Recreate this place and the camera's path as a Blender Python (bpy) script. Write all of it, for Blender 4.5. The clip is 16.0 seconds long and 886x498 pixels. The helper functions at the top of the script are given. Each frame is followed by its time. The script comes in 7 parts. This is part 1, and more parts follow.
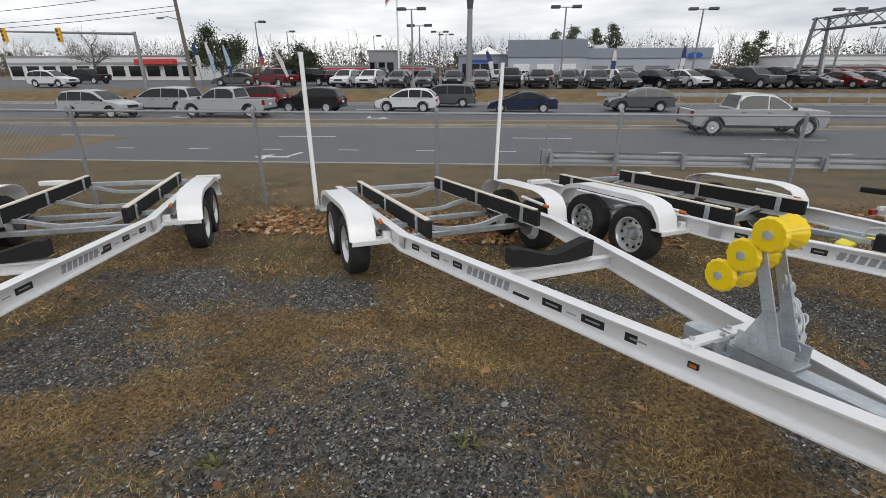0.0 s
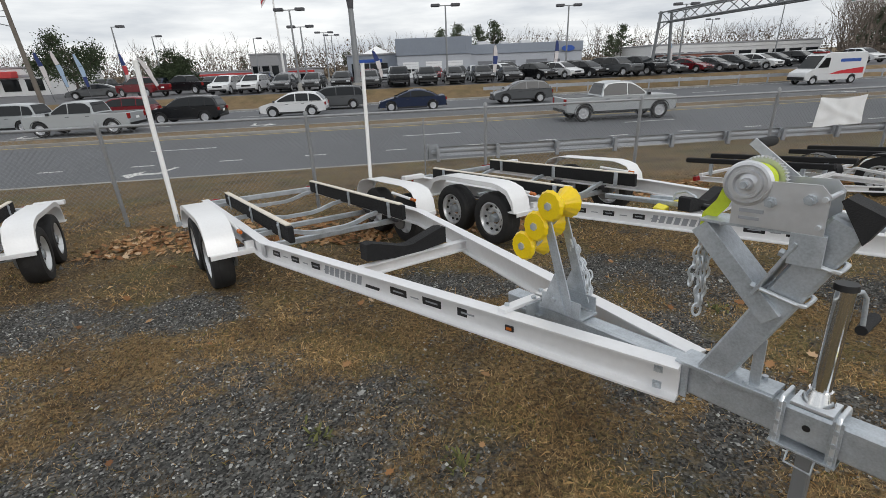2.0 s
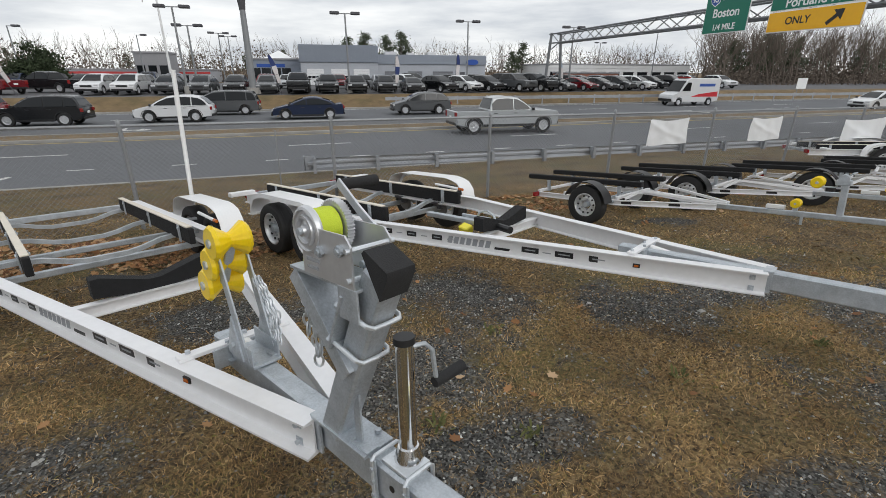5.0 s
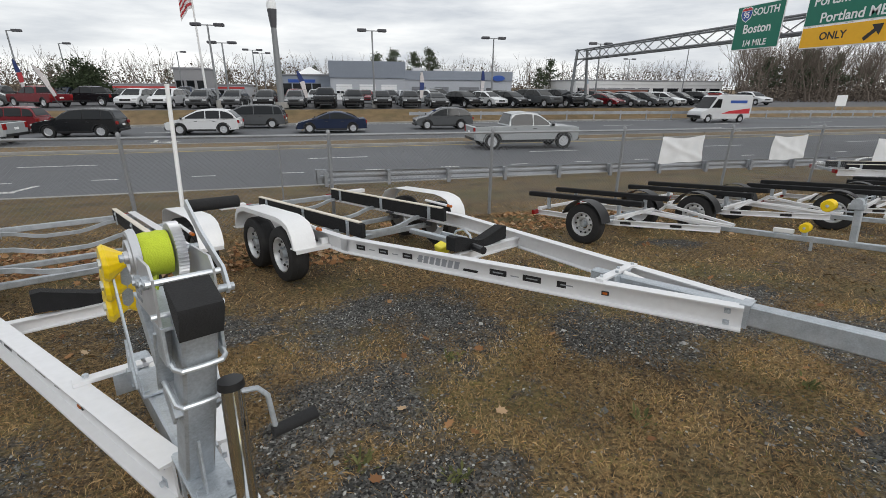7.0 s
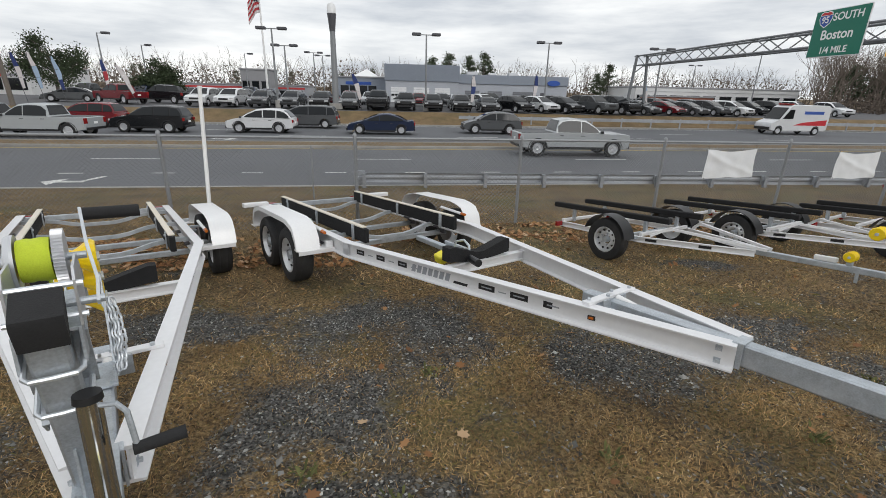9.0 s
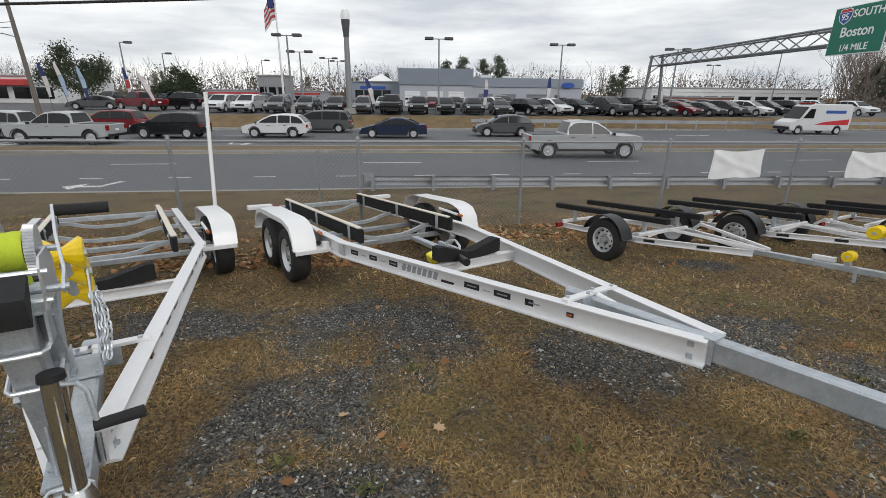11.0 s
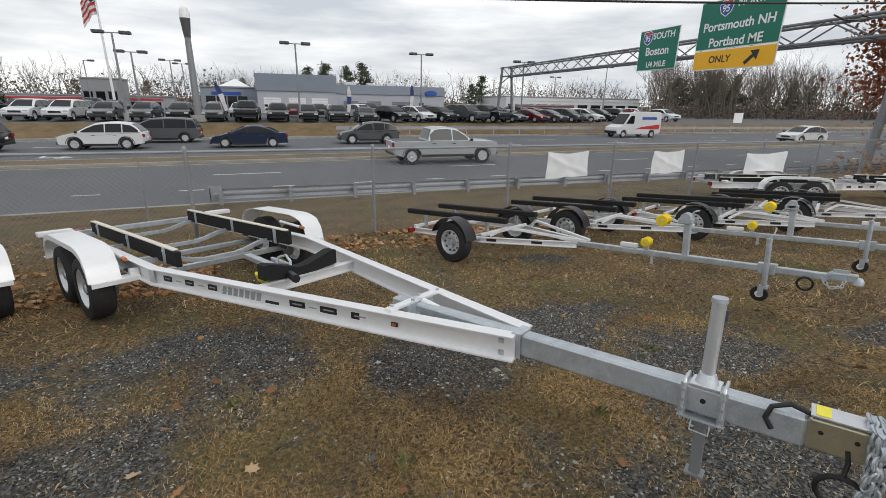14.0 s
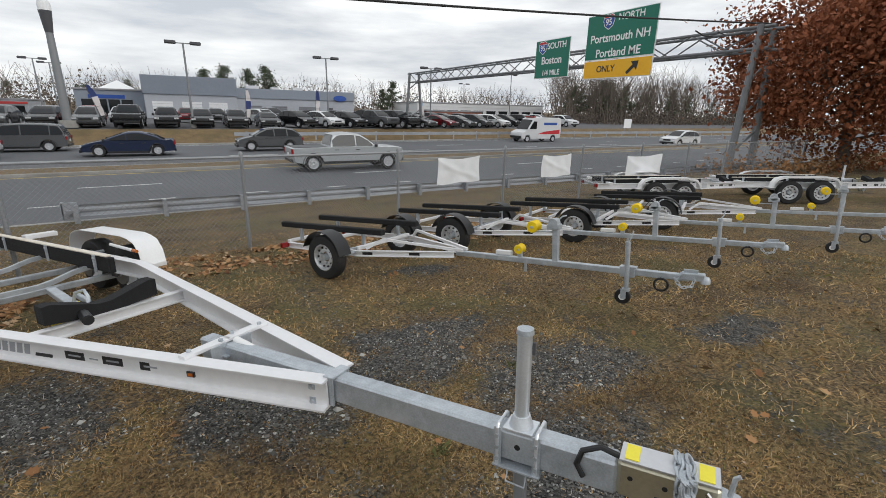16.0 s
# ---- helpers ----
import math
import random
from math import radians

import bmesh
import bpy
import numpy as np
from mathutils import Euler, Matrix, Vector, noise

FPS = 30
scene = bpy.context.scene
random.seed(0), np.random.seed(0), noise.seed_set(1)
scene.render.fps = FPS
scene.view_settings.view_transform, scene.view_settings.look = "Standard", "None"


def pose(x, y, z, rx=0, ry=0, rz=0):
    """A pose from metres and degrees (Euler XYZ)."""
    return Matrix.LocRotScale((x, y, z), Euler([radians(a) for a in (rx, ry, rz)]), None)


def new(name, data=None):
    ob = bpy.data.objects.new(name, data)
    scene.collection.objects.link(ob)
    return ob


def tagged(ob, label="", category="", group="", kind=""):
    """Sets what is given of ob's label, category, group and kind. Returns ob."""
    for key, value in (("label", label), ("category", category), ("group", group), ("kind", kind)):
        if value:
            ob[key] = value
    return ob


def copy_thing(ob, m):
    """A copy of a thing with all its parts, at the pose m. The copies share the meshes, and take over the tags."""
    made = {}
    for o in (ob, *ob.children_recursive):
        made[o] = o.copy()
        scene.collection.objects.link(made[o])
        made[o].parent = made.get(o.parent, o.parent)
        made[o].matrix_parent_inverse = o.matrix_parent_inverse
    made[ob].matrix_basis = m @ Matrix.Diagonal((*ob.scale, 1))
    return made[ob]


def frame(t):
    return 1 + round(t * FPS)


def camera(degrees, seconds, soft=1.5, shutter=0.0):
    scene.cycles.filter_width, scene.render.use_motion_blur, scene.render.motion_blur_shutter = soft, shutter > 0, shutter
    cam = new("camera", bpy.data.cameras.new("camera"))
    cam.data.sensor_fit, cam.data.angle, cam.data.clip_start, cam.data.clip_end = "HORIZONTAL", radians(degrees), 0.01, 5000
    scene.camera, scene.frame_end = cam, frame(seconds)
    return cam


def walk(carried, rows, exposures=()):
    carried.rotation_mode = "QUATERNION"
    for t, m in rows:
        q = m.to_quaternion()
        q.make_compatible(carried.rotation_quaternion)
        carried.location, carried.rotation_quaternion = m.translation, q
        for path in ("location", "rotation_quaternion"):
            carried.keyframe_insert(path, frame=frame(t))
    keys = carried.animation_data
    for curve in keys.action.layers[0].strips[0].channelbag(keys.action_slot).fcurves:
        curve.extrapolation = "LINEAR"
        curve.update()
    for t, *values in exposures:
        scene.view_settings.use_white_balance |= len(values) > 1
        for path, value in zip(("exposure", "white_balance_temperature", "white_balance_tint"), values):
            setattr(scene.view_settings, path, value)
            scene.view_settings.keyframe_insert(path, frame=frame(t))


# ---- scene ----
# camera
cam = camera(88.69, 16.0, soft=0.8)
PATH = [
    (0, -0.084, -0.281, 1.674, 7.47, -21.77, -0.16),
    (0.5, -0.033, -0.270, 1.664, 3.36, -21.42, -0.14),
    (1, 0.064, -0.288, 1.666, 0.75, -21.57, -1.12),
    (1.5, 0.216, -0.351, 1.677, -1.33, -21.76, -1.75),
    (2, 0.355, -0.395, 1.677, -4.24, -22.12, -2.45),
    (2.5, 0.498, -0.363, 1.667, -6.59, -22.10, -3.51),
    (3, 0.706, -0.321, 1.689, -10.43, -21.95, -2.02),
    (3.5, 0.963, -0.408, 1.705, -11.27, -20.91, -3.24),
    (4, 1.173, -0.493, 1.736, -11.52, -20.83, -3.86),
    (4.5, 1.334, -0.423, 1.696, -14.08, -21.33, -2.77),
    (4.7, 1.403, -0.382, 1.712, -16.04, -21.42, -0.12),
    (6.8, 1.969, -0.373, 1.722, -11.23, -19.08, -1.77),
    (7, 2.023, -0.329, 1.710, -11.95, -19.51, 0.38),
    (7.5, 2.124, -0.241, 1.710, -12.17, -19.51, 2.37),
    (8, 2.239, -0.265, 1.727, -8.87, -19.59, 0.72),
    (8.2, 2.332, -0.276, 1.750, -7.03, -19.24, 0.18),
    (10.5, 2.601, -0.332, 1.733, -4.98, -19.20, 1.88),
    (11, 2.713, -0.394, 1.744, -3.59, -18.82, 0.66),
    (11.5, 2.790, -0.458, 1.750, -4.90, -19.09, 0.73),
    (12, 2.825, -0.491, 1.756, -6.95, -18.72, 0.86),
    (12.5, 2.848, -0.513, 1.757, -9.11, -18.74, 0.82),
    (13, 2.887, -0.509, 1.752, -10.85, -18.96, 0.63),
    (13.5, 2.989, -0.440, 1.737, -14.41, -18.84, 0.76),
    (14, 3.134, -0.344, 1.736, -19.45, -17.75, 1.04),
    (14.5, 3.327, -0.309, 1.733, -25.82, -17.25, 0.34),
    (14.8, 3.458, -0.331, 1.753, -25.35, -16.66, -0.89),
    (15, 3.539, -0.368, 1.761, -24.63, -16.15, -1.52),
    (15.5, 3.689, -0.362, 1.751, -26.27, -16.73, -1.16),
    (16, 3.828, -0.216, 1.728, -29.84, -16.89, 1.30),
]
walk(cam, [(t, pose(x, y, z, 90 + pitch, 0, yaw) @ pose(0, 0, 0, 0, 0, roll)) for t, x, y, z, yaw, pitch, roll in PATH])

# sky, sun, exposure
SUN_EL, SUN_AZ = 32.0, 150.0
scene.view_settings.exposure = -0.04
world = bpy.data.worlds.new("overcast_sky")
scene.world = world
world.use_nodes = True
wn, wl = world.node_tree.nodes, world.node_tree.links
sky = wn.new("ShaderNodeTexSky")
sky.sky_type = "NISHITA"
sky.sun_disc = False
sky.sun_elevation, sky.sun_rotation = radians(SUN_EL), radians(SUN_AZ)
sky.air_density, sky.dust_density = 1.0, 3.0
where = wn.new("ShaderNodeTexCoord")
squash = wn.new("ShaderNodeMapping")
squash.inputs["Scale"].default_value = (1.6, 1.6, 9.0)
cloud = wn.new("ShaderNodeTexNoise")
cloud.inputs["Scale"].default_value, cloud.inputs["Detail"].default_value, cloud.inputs["Roughness"].default_value = 1.7, 8.0, 0.55
ramp = wn.new("ShaderNodeValToRGB")
ramp.color_ramp.elements[0].position, ramp.color_ramp.elements[0].color = 0.36, (6.6, 7.0, 7.55, 1)
ramp.color_ramp.elements[1].position, ramp.color_ramp.elements[1].color = 0.66, (11.9, 12.0, 11.9, 1)
mix = wn.new("ShaderNodeMix")
mix.data_type = "RGBA"
mix.inputs["Factor"].default_value = 0.93
wl.new(where.outputs["Generated"], squash.inputs["Vector"])
wl.new(squash.outputs["Vector"], cloud.inputs["Vector"])
wl.new(cloud.outputs["Fac"], ramp.inputs["Fac"])
wl.new(sky.outputs["Color"], mix.inputs[6])
wl.new(ramp.outputs["Color"], mix.inputs[7])
wl.new(mix.outputs[2], wn["Background"].inputs["Color"])
wn["Background"].inputs["Strength"].default_value = 0.1
sun = new("sun", bpy.data.lights.new("sun", "SUN"))
sun.data.energy, sun.data.angle, sun.data.color = 0.7, radians(25), (1.0, 0.985, 0.96)
sun.matrix_world = pose(0, 0, 30, 90 - SUN_EL, 0, 180 - SUN_AZ)


# ---------- materials ----------
def material(name, base, rough=0.5, metal=0.0, vary=0.12, scale=8.0, bump=0.0, bump_scale=60.0, stain=None, stain_amount=0.0, random_shift=0.0, tint=False):
    """Principled surface with colour variation at two scales, optional stains, bump and per-object shift."""
    m = bpy.data.materials.new(name)
    m.use_nodes = True
    n, l = m.node_tree.nodes, m.node_tree.links
    b = n["Principled BSDF"]
    b.inputs["Roughness"].default_value, b.inputs["Metallic"].default_value = rough, metal
    co = n.new("ShaderNodeTexCoord")
    big, fine = n.new("ShaderNodeTexNoise"), n.new("ShaderNodeTexNoise")
    for t, s in ((big, scale), (fine, scale * 9)):
        t.inputs["Scale"].default_value, t.inputs["Detail"].default_value = s, 5.0
        l.new(co.outputs["Object"], t.inputs["Vector"])
    add = n.new("ShaderNodeMath")
    add.operation = "ADD"
    l.new(big.outputs["Fac"], add.inputs[0])
    l.new(fine.outputs["Fac"], add.inputs[1])
    rng = n.new("ShaderNodeMapRange")
    rng.inputs["From Min"].default_value, rng.inputs["From Max"].default_value = 0.6, 1.4
    rng.inputs["To Min"].default_value, rng.inputs["To Max"].default_value = 1 - vary, 1 + vary
    l.new(add.outputs[0], rng.inputs["Value"])
    value = rng.outputs["Result"]
    if random_shift:
        info = n.new("ShaderNodeObjectInfo")
        sh = n.new("ShaderNodeMapRange")
        sh.inputs["To Min"].default_value, sh.inputs["To Max"].default_value = 1 - random_shift, 1 + random_shift
        l.new(info.outputs["Random"], sh.inputs["Value"])
        mul = n.new("ShaderNodeMath")
        mul.operation = "MULTIPLY"
        l.new(value, mul.inputs[0])
        l.new(sh.outputs["Result"], mul.inputs[1])
        value = mul.outputs[0]
    scaled = n.new("ShaderNodeVectorMath")
    scaled.operation = "SCALE"
    scaled.inputs[0].default_value = base
    if tint:
        col = n.new("ShaderNodeObjectInfo")
        l.new(col.outputs["Color"], scaled.inputs[0])
    l.new(value, scaled.inputs["Scale"])
    colour = scaled.outputs[0]
    if stain:
        st = n.new("ShaderNodeTexNoise")
        st.inputs["Scale"].default_value, st.inputs["Detail"].default_value = scale * 0.45, 7.0
        l.new(co.outputs["Object"], st.inputs["Vector"])
        sr = n.new("ShaderNodeMapRange")
        sr.inputs["From Min"].default_value, sr.inputs["From Max"].default_value = 0.5, 0.72
        sr.inputs["To Max"].default_value = stain_amount
        l.new(st.outputs["Fac"], sr.inputs["Value"])
        mx = n.new("ShaderNodeMix")
        mx.data_type = "RGBA"
        mx.inputs[7].default_value = (*stain, 1)
        l.new(sr.outputs["Result"], mx.inputs["Factor"])
        l.new(colour, mx.inputs[6])
        colour = mx.outputs[2]
    l.new(colour, b.inputs["Base Color"])
    if bump:
        bn, bp = n.new("ShaderNodeTexNoise"), n.new("ShaderNodeBump")
        bn.inputs["Scale"].default_value, bn.inputs["Detail"].default_value = bump_scale, 4.0
        bp.inputs["Strength"].default_value, bp.inputs["Distance"].default_value = bump, 0.01
        l.new(co.outputs["Object"], bn.inputs["Vector"])
        l.new(bn.outputs["Fac"], bp.inputs["Height"])
        l.new(bp.outputs["Normal"], b.inputs["Normal"])
    return m


def glass(name, colour, alpha_rough=0.05):
    m = bpy.data.materials.new(name)
    m.use_nodes = True
    b = m.node_tree.nodes["Principled BSDF"]
    b.inputs["Base Color"].default_value = (*colour, 1)
    b.inputs["Roughness"].default_value = alpha_rough
    b.inputs["Specular IOR Level"].default_value = 0.3
    return m


def ground_material():
    """Dead turf worn through to grey gravel; the mask is laid out with the ground."""
    m = bpy.data.materials.new("dead_turf_and_gravel")
    m.use_nodes = True
    n, l = m.node_tree.nodes, m.node_tree.links
    b = n["Principled BSDF"]
    b.inputs["Roughness"].default_value = 0.95
    co = n.new("ShaderNodeTexCoord")
    att = n.new("ShaderNodeAttribute")
    att.attribute_name = "turf"

    def noise_tex(scale, detail=6.0, rough=0.6):
        t = n.new("ShaderNodeTexNoise")
        t.inputs["Scale"].default_value, t.inputs["Detail"].default_value, t.inputs["Roughness"].default_value = scale, detail, rough
        l.new(co.outputs["Object"], t.inputs["Vector"])
        return t

    def ramp_of(src, stops):
        r = n.new("ShaderNodeValToRGB")
        while len(r.color_ramp.elements) < len(stops):
            r.color_ramp.elements.new(0.5)
        for e, (p, c) in zip(r.color_ramp.elements, stops):
            e.position, e.color = p, (*c, 1)
        l.new(src, r.inputs["Fac"])
        return r

    def mix_of(fac, a, c, mode="MIX"):
        x = n.new("ShaderNodeMix")
        x.data_type, x.blend_type = "RGBA", mode
        if isinstance(fac, float):
            x.inputs["Factor"].default_value = fac
        else:
            l.new(fac, x.inputs["Factor"])
        l.new(a, x.inputs[6])
        l.new(c, x.inputs[7])
        return x.outputs[2]

    # the near-black stop paints the shade in holes of the matted thatch
    thatch = ramp_of(noise_tex(38, 8, 0.7).outputs["Fac"], [(0.37, (0.016, 0.011, 0.006)), (0.5, (0.16, 0.11, 0.052)), (0.68, (0.41, 0.305, 0.165))])
    wide = ramp_of(noise_tex(1.1, 5).outputs["Fac"], [(0.36, (0.5, 0.45, 0.38)), (0.5, (0.95, 0.92, 0.83)), (0.66, (1.25, 1.12, 0.88))])
    turf = mix_of(0.8, thatch.outputs["Color"], wide.outputs["Color"], "MULTIPLY")
    green = ramp_of(noise_tex(0.75, 4).outputs["Fac"], [(0.48, (0, 0, 0)), (0.68, (0.5, 0.5, 0.5))])
    greenc = ramp_of(noise_tex(45).outputs["Fac"], [(0.35, (0.04, 0.045, 0.01)), (0.7, (0.2, 0.2, 0.06))])
    turf = mix_of(green.outputs["Color"], turf, greenc.outputs["Color"])
    stones = n.new("ShaderNodeTexVoronoi")
    stones.inputs["Scale"].default_value = 80
    l.new(co.outputs["Object"], stones.inputs["Vector"])
    # the darkest cells also put the shade of gaps between stones into the colour
    pebble = ramp_of(stones.outputs["Color"], [(0.15, (0.008, 0.008, 0.008)), (0.5, (0.082, 0.083, 0.079)), (0.86, (0.2, 0.2, 0.192)), (0.97, (0.46, 0.46, 0.43))])
    soil = ramp_of(noise_tex(9).outputs["Fac"], [(0.35, (0.45, 0.42, 0.38)), (0.65, (1.15, 1.1, 1.05))])
    gravel = mix_of(0.75, pebble.outputs["Color"], soil.outputs["Color"], "MULTIPLY")
    edge = noise_tex(9, 9, 0.75)
    s = n.new("ShaderNodeMath")
    s.operation = "MULTIPLY_ADD"
    s.inputs[1].default_value, s.inputs[2].default_value = 1.9, -0.95
    l.new(edge.outputs["Fac"], s.inputs[0])
    a = n.new("ShaderNodeMath")
    a.operation = "ADD"
    l.new(att.outputs["Fac"], a.inputs[0])
    l.new(s.outputs[0], a.inputs[1])
    mr = n.new("ShaderNodeMapRange")
    mr.inputs["From Min"].default_value, mr.inputs["From Max"].default_value = 0.3, 0.7
    l.new(a.outputs[0], mr.inputs["Value"])
    l.new(mix_of(mr.outputs["Result"], gravel, turf), b.inputs["Base Color"])
    bump = n.new("ShaderNodeBump")
    bump.inputs["Strength"].default_value, bump.inputs["Distance"].default_value = 0.9, 0.02
    hgt = n.new("ShaderNodeMath")
    hgt.operation = "ADD"
    l.new(stones.outputs["Distance"], hgt.inputs[0])
    l.new(noise_tex(70, 6, 0.7).outputs["Fac"], hgt.inputs[1])
    l.new(hgt.outputs[0], bump.inputs["Height"])
    l.new(bump.outputs["Normal"], b.inputs["Normal"])
    return m


M = dict(
    ground=ground_material(),
    verge=material("dry_verge_grass", (0.17, 0.115, 0.055), 0.95, 0, 0.45, 1.3, 0.6, 20, (0.09, 0.075, 0.03), 0.6),
    lot_asphalt=material("old_lot_asphalt", (0.11, 0.11, 0.115), 0.9, 0, 0.2, 0.4, 0.2, 30),
    asphalt=material("worn_road_asphalt", (0.115, 0.12, 0.129), 0.85, 0, 0.14, 0.25, 0.25, 40, (0.085, 0.087, 0.092), 0.5),
    line_white=material("road_paint_white", (0.62, 0.62, 0.6), 0.7, 0, 0.2, 3, 0, 1, (0.25, 0.25, 0.25), 0.5),
    line_yellow=material("road_paint_yellow", (0.55, 0.4, 0.1), 0.7, 0, 0.2, 3),
    kerb=material("kerb_concrete", (0.34, 0.33, 0.31), 0.9, 0, 0.2, 2.0, 0.3, 40, (0.15, 0.13, 0.11), 0.5),
    alu=material("mill_aluminium_white", (0.80, 0.80, 0.81), 0.42, 0.25, 0.05, 3.0, 0.04, 40),
    alu_grey=material("bare_aluminium", (0.62, 0.63, 0.65), 0.38, 0.7, 0.08, 4.0, 0.05, 50),
    galv=material("galvanised_steel", (0.45, 0.485, 0.52), 0.46, 0.55, 0.25, 14.0, 0.06, 60, (0.72, 0.75, 0.78), 0.5),
    galv_bright=material("bright_zinc_plate", (0.66, 0.69, 0.72), 0.34, 0.6, 0.12, 12.0, 0.04, 60),
    rim=material("silver_wheel_paint", (0.68, 0.69, 0.7), 0.3, 0.45, 0.06, 6.0),
    zinc=material("yellow_zinc_plate", (0.55, 0.52, 0.40), 0.3, 0.8, 0.12, 8.0),
    chrome=material("polished_chrome", (0.72, 0.72, 0.72), 0.14, 1.0, 0.05, 6.0),
    tread=material("diamond_plate", (0.83, 0.83, 0.83), 0.36, 0.2, 0.04, 6.0, 0.12, 75),
    carpet=material("black_bunk_carpet", (0.012, 0.012, 0.013), 0.97, 0, 0.3, 30.0, 0.5, 300),
    bunk_top=material("cream_bunk_cap", (0.72, 0.66, 0.56), 0.6, 0, 0.08, 5.0, 0.1, 80),
    rubber=material("tyre_rubber", (0.016, 0.016, 0.017), 0.75, 0, 0.25, 12.0, 0.25, 90, (0.06, 0.055, 0.05), 0.3),
    black=material("black_plastic", (0.012, 0.012, 0.013), 0.45, 0, 0.15, 10.0),
    soft_black=material("black_foam", (0.02, 0.02, 0.021), 0.9, 0, 0.2, 20.0, 0.3, 200),
    yellow=material("yellow_polymer", (0.88, 0.62, 0.01), 0.28, 0, 0.08, 10.0, 0.03, 50),
    lime=material("lime_webbing", (0.55, 0.66, 0.04), 0.8, 0, 0.12, 30.0, 0.4, 240),
    label_yellow=material("yellow_warning_label", (0.85, 0.74, 0.05), 0.5, 0, 0.05, 10.0),
    pvc=material("white_pvc", (0.82, 0.82, 0.81), 0.35, 0, 0.04, 3.0),
    decal=material("black_sticker", (0.014, 0.014, 0.016), 0.4, 0, 0.1, 10.0),
    decal_grey=material("grey_lettering", (0.3, 0.31, 0.33), 0.5, 0, 0.05, 10.0),
    amber=material("amber_lens", (0.45, 0.12, 0.02), 0.2, 0, 0.05, 10.0),
    red_lens=material("red_lens", (0.26, 0.012, 0.012), 0.2, 0, 0.05, 10.0),
    cloth=material("white_banner_cloth", (0.78, 0.79, 0.80), 0.85, 0, 0.04, 3.0, 0.1, 30),
    fence=material("fence_galvanised", (0.30, 0.31, 0.32), 0.6, 0.4, 0.15, 5.0),
    wire=material("fence_wire", (0.25, 0.26, 0.27), 0.6, 0.4, 0.1, 5.0),
    rail=material("weathered_guardrail", (0.38, 0.40, 0.43), 0.55, 0.5, 0.15, 2.0, 0.1, 20, (0.24, 0.22, 0.2), 0.5),
    paint=material("car_paint", (0.5, 0.5, 0.5), 0.25, 0.15, 0.03, 2.0, tint=True),
    car_glass=glass("car_glass", (0.012, 0.014, 0.016)),
    lamp_clear=material("headlamp_clear", (0.65, 0.66, 0.68), 0.12, 0.3, 0.05, 10.0),
    wall_blue=material("blue_grey_cladding", (0.26, 0.29, 0.34), 0.6, 0.1, 0.06, 0.4),
    wall_pale=material("pale_grey_block_wall", (0.42, 0.44, 0.48), 0.85, 0, 0.06, 0.5, 0.1, 6),
    wall_white=material("white_render", (0.66, 0.66, 0.66), 0.85, 0, 0.06, 0.3, 0, 1, (0.5, 0.49, 0.47), 0.4),
    brick=material("red_brown_wall", (0.26, 0.11, 0.08), 0.9, 0, 0.15, 0.6),
    roof=material("roof_membrane", (0.3, 0.3, 0.31), 0.9, 0, 0.1, 0.5),
    door_white=material("white_sectional_door", (0.74, 0.75, 0.76), 0.5, 0, 0.05, 1.0),
    door_grey=material("grey_roller_door", (0.20, 0.21, 0.23), 0.5, 0.2, 0.06, 1.0),
    awning=material("red_awning", (0.5, 0.06, 0.06), 0.8, 0, 0.08, 1.0),
    wood_pole=material("weathered_pole_wood", (0.16, 0.14, 0.12), 0.9, 0, 0.2, 2.0, 0.3, 12),
    lamp_grey=material("lamp_post_grey", (0.26, 0.27, 0.28), 0.5, 0.4, 0.08, 1.0),
    lamp_dark=material("lamp_head_dark", (0.09, 0.09, 0.1), 0.5, 0.2, 0.08, 1.0),
    sign_green=material("sign_green", (0.0, 0.165, 0.105), 0.45, 0, 0.04, 0.6),
    sign_yellow=material("sign_yellow", (0.90, 0.47, 0.008), 0.45, 0, 0.04, 0.6),
    sign_white=material("sign_white", (0.86, 0.87, 0.87), 0.45, 0, 0.03, 0.6),
    sign_blue=material("sign_blue", (0.02, 0.08, 0.36), 0.45, 0, 0.03, 0.6),
    sign_red=material("sign_red", (0.55, 0.02, 0.03), 0.45, 0, 0.03, 0.6),
    steel=material("gantry_steel", (0.20, 0.21, 0.22), 0.55, 0.3, 0.1, 0.6),
    flag_blue=material("flag_blue", (0.03, 0.05, 0.17), 0.8, 0, 0.06, 1.0),
    flag_red=material("flag_red", (0.45, 0.05, 0.06), 0.8, 0, 0.06, 1.0),
    flag_pale=material("flag_pale", (0.66, 0.62, 0.62), 0.8, 0, 0.06, 1.0),
    flag_light_blue=material("flag_light_blue", (0.35, 0.46, 0.6), 0.8, 0, 0.06, 1.0),
    bark=material("grey_bark", (0.13, 0.11, 0.095), 0.95, 0, 0.25, 3.0, 0.4, 20),
    twig=material("bare_twigs", (0.15, 0.122, 0.1), 0.95, 0, 0.25, 0.6),
    pine=material("pine_needles", (0.075, 0.095, 0.055), 0.9, 0, 0.45, 0.7),
    shrub=material("dark_evergreen", (0.04, 0.058, 0.025), 0.9, 0, 0.45, 1.5),
    oak=material("russet_oak_leaves", (0.26, 0.085, 0.035), 0.85, 0, 0.55, 2.5),
    leaf=material("fallen_oak_leaf", (0.30, 0.155, 0.065), 0.85, 0, 0.35, 6.0),
    cable=material("black_cable", (0.02, 0.02, 0.02), 0.6, 0, 0.1, 5.0),
)


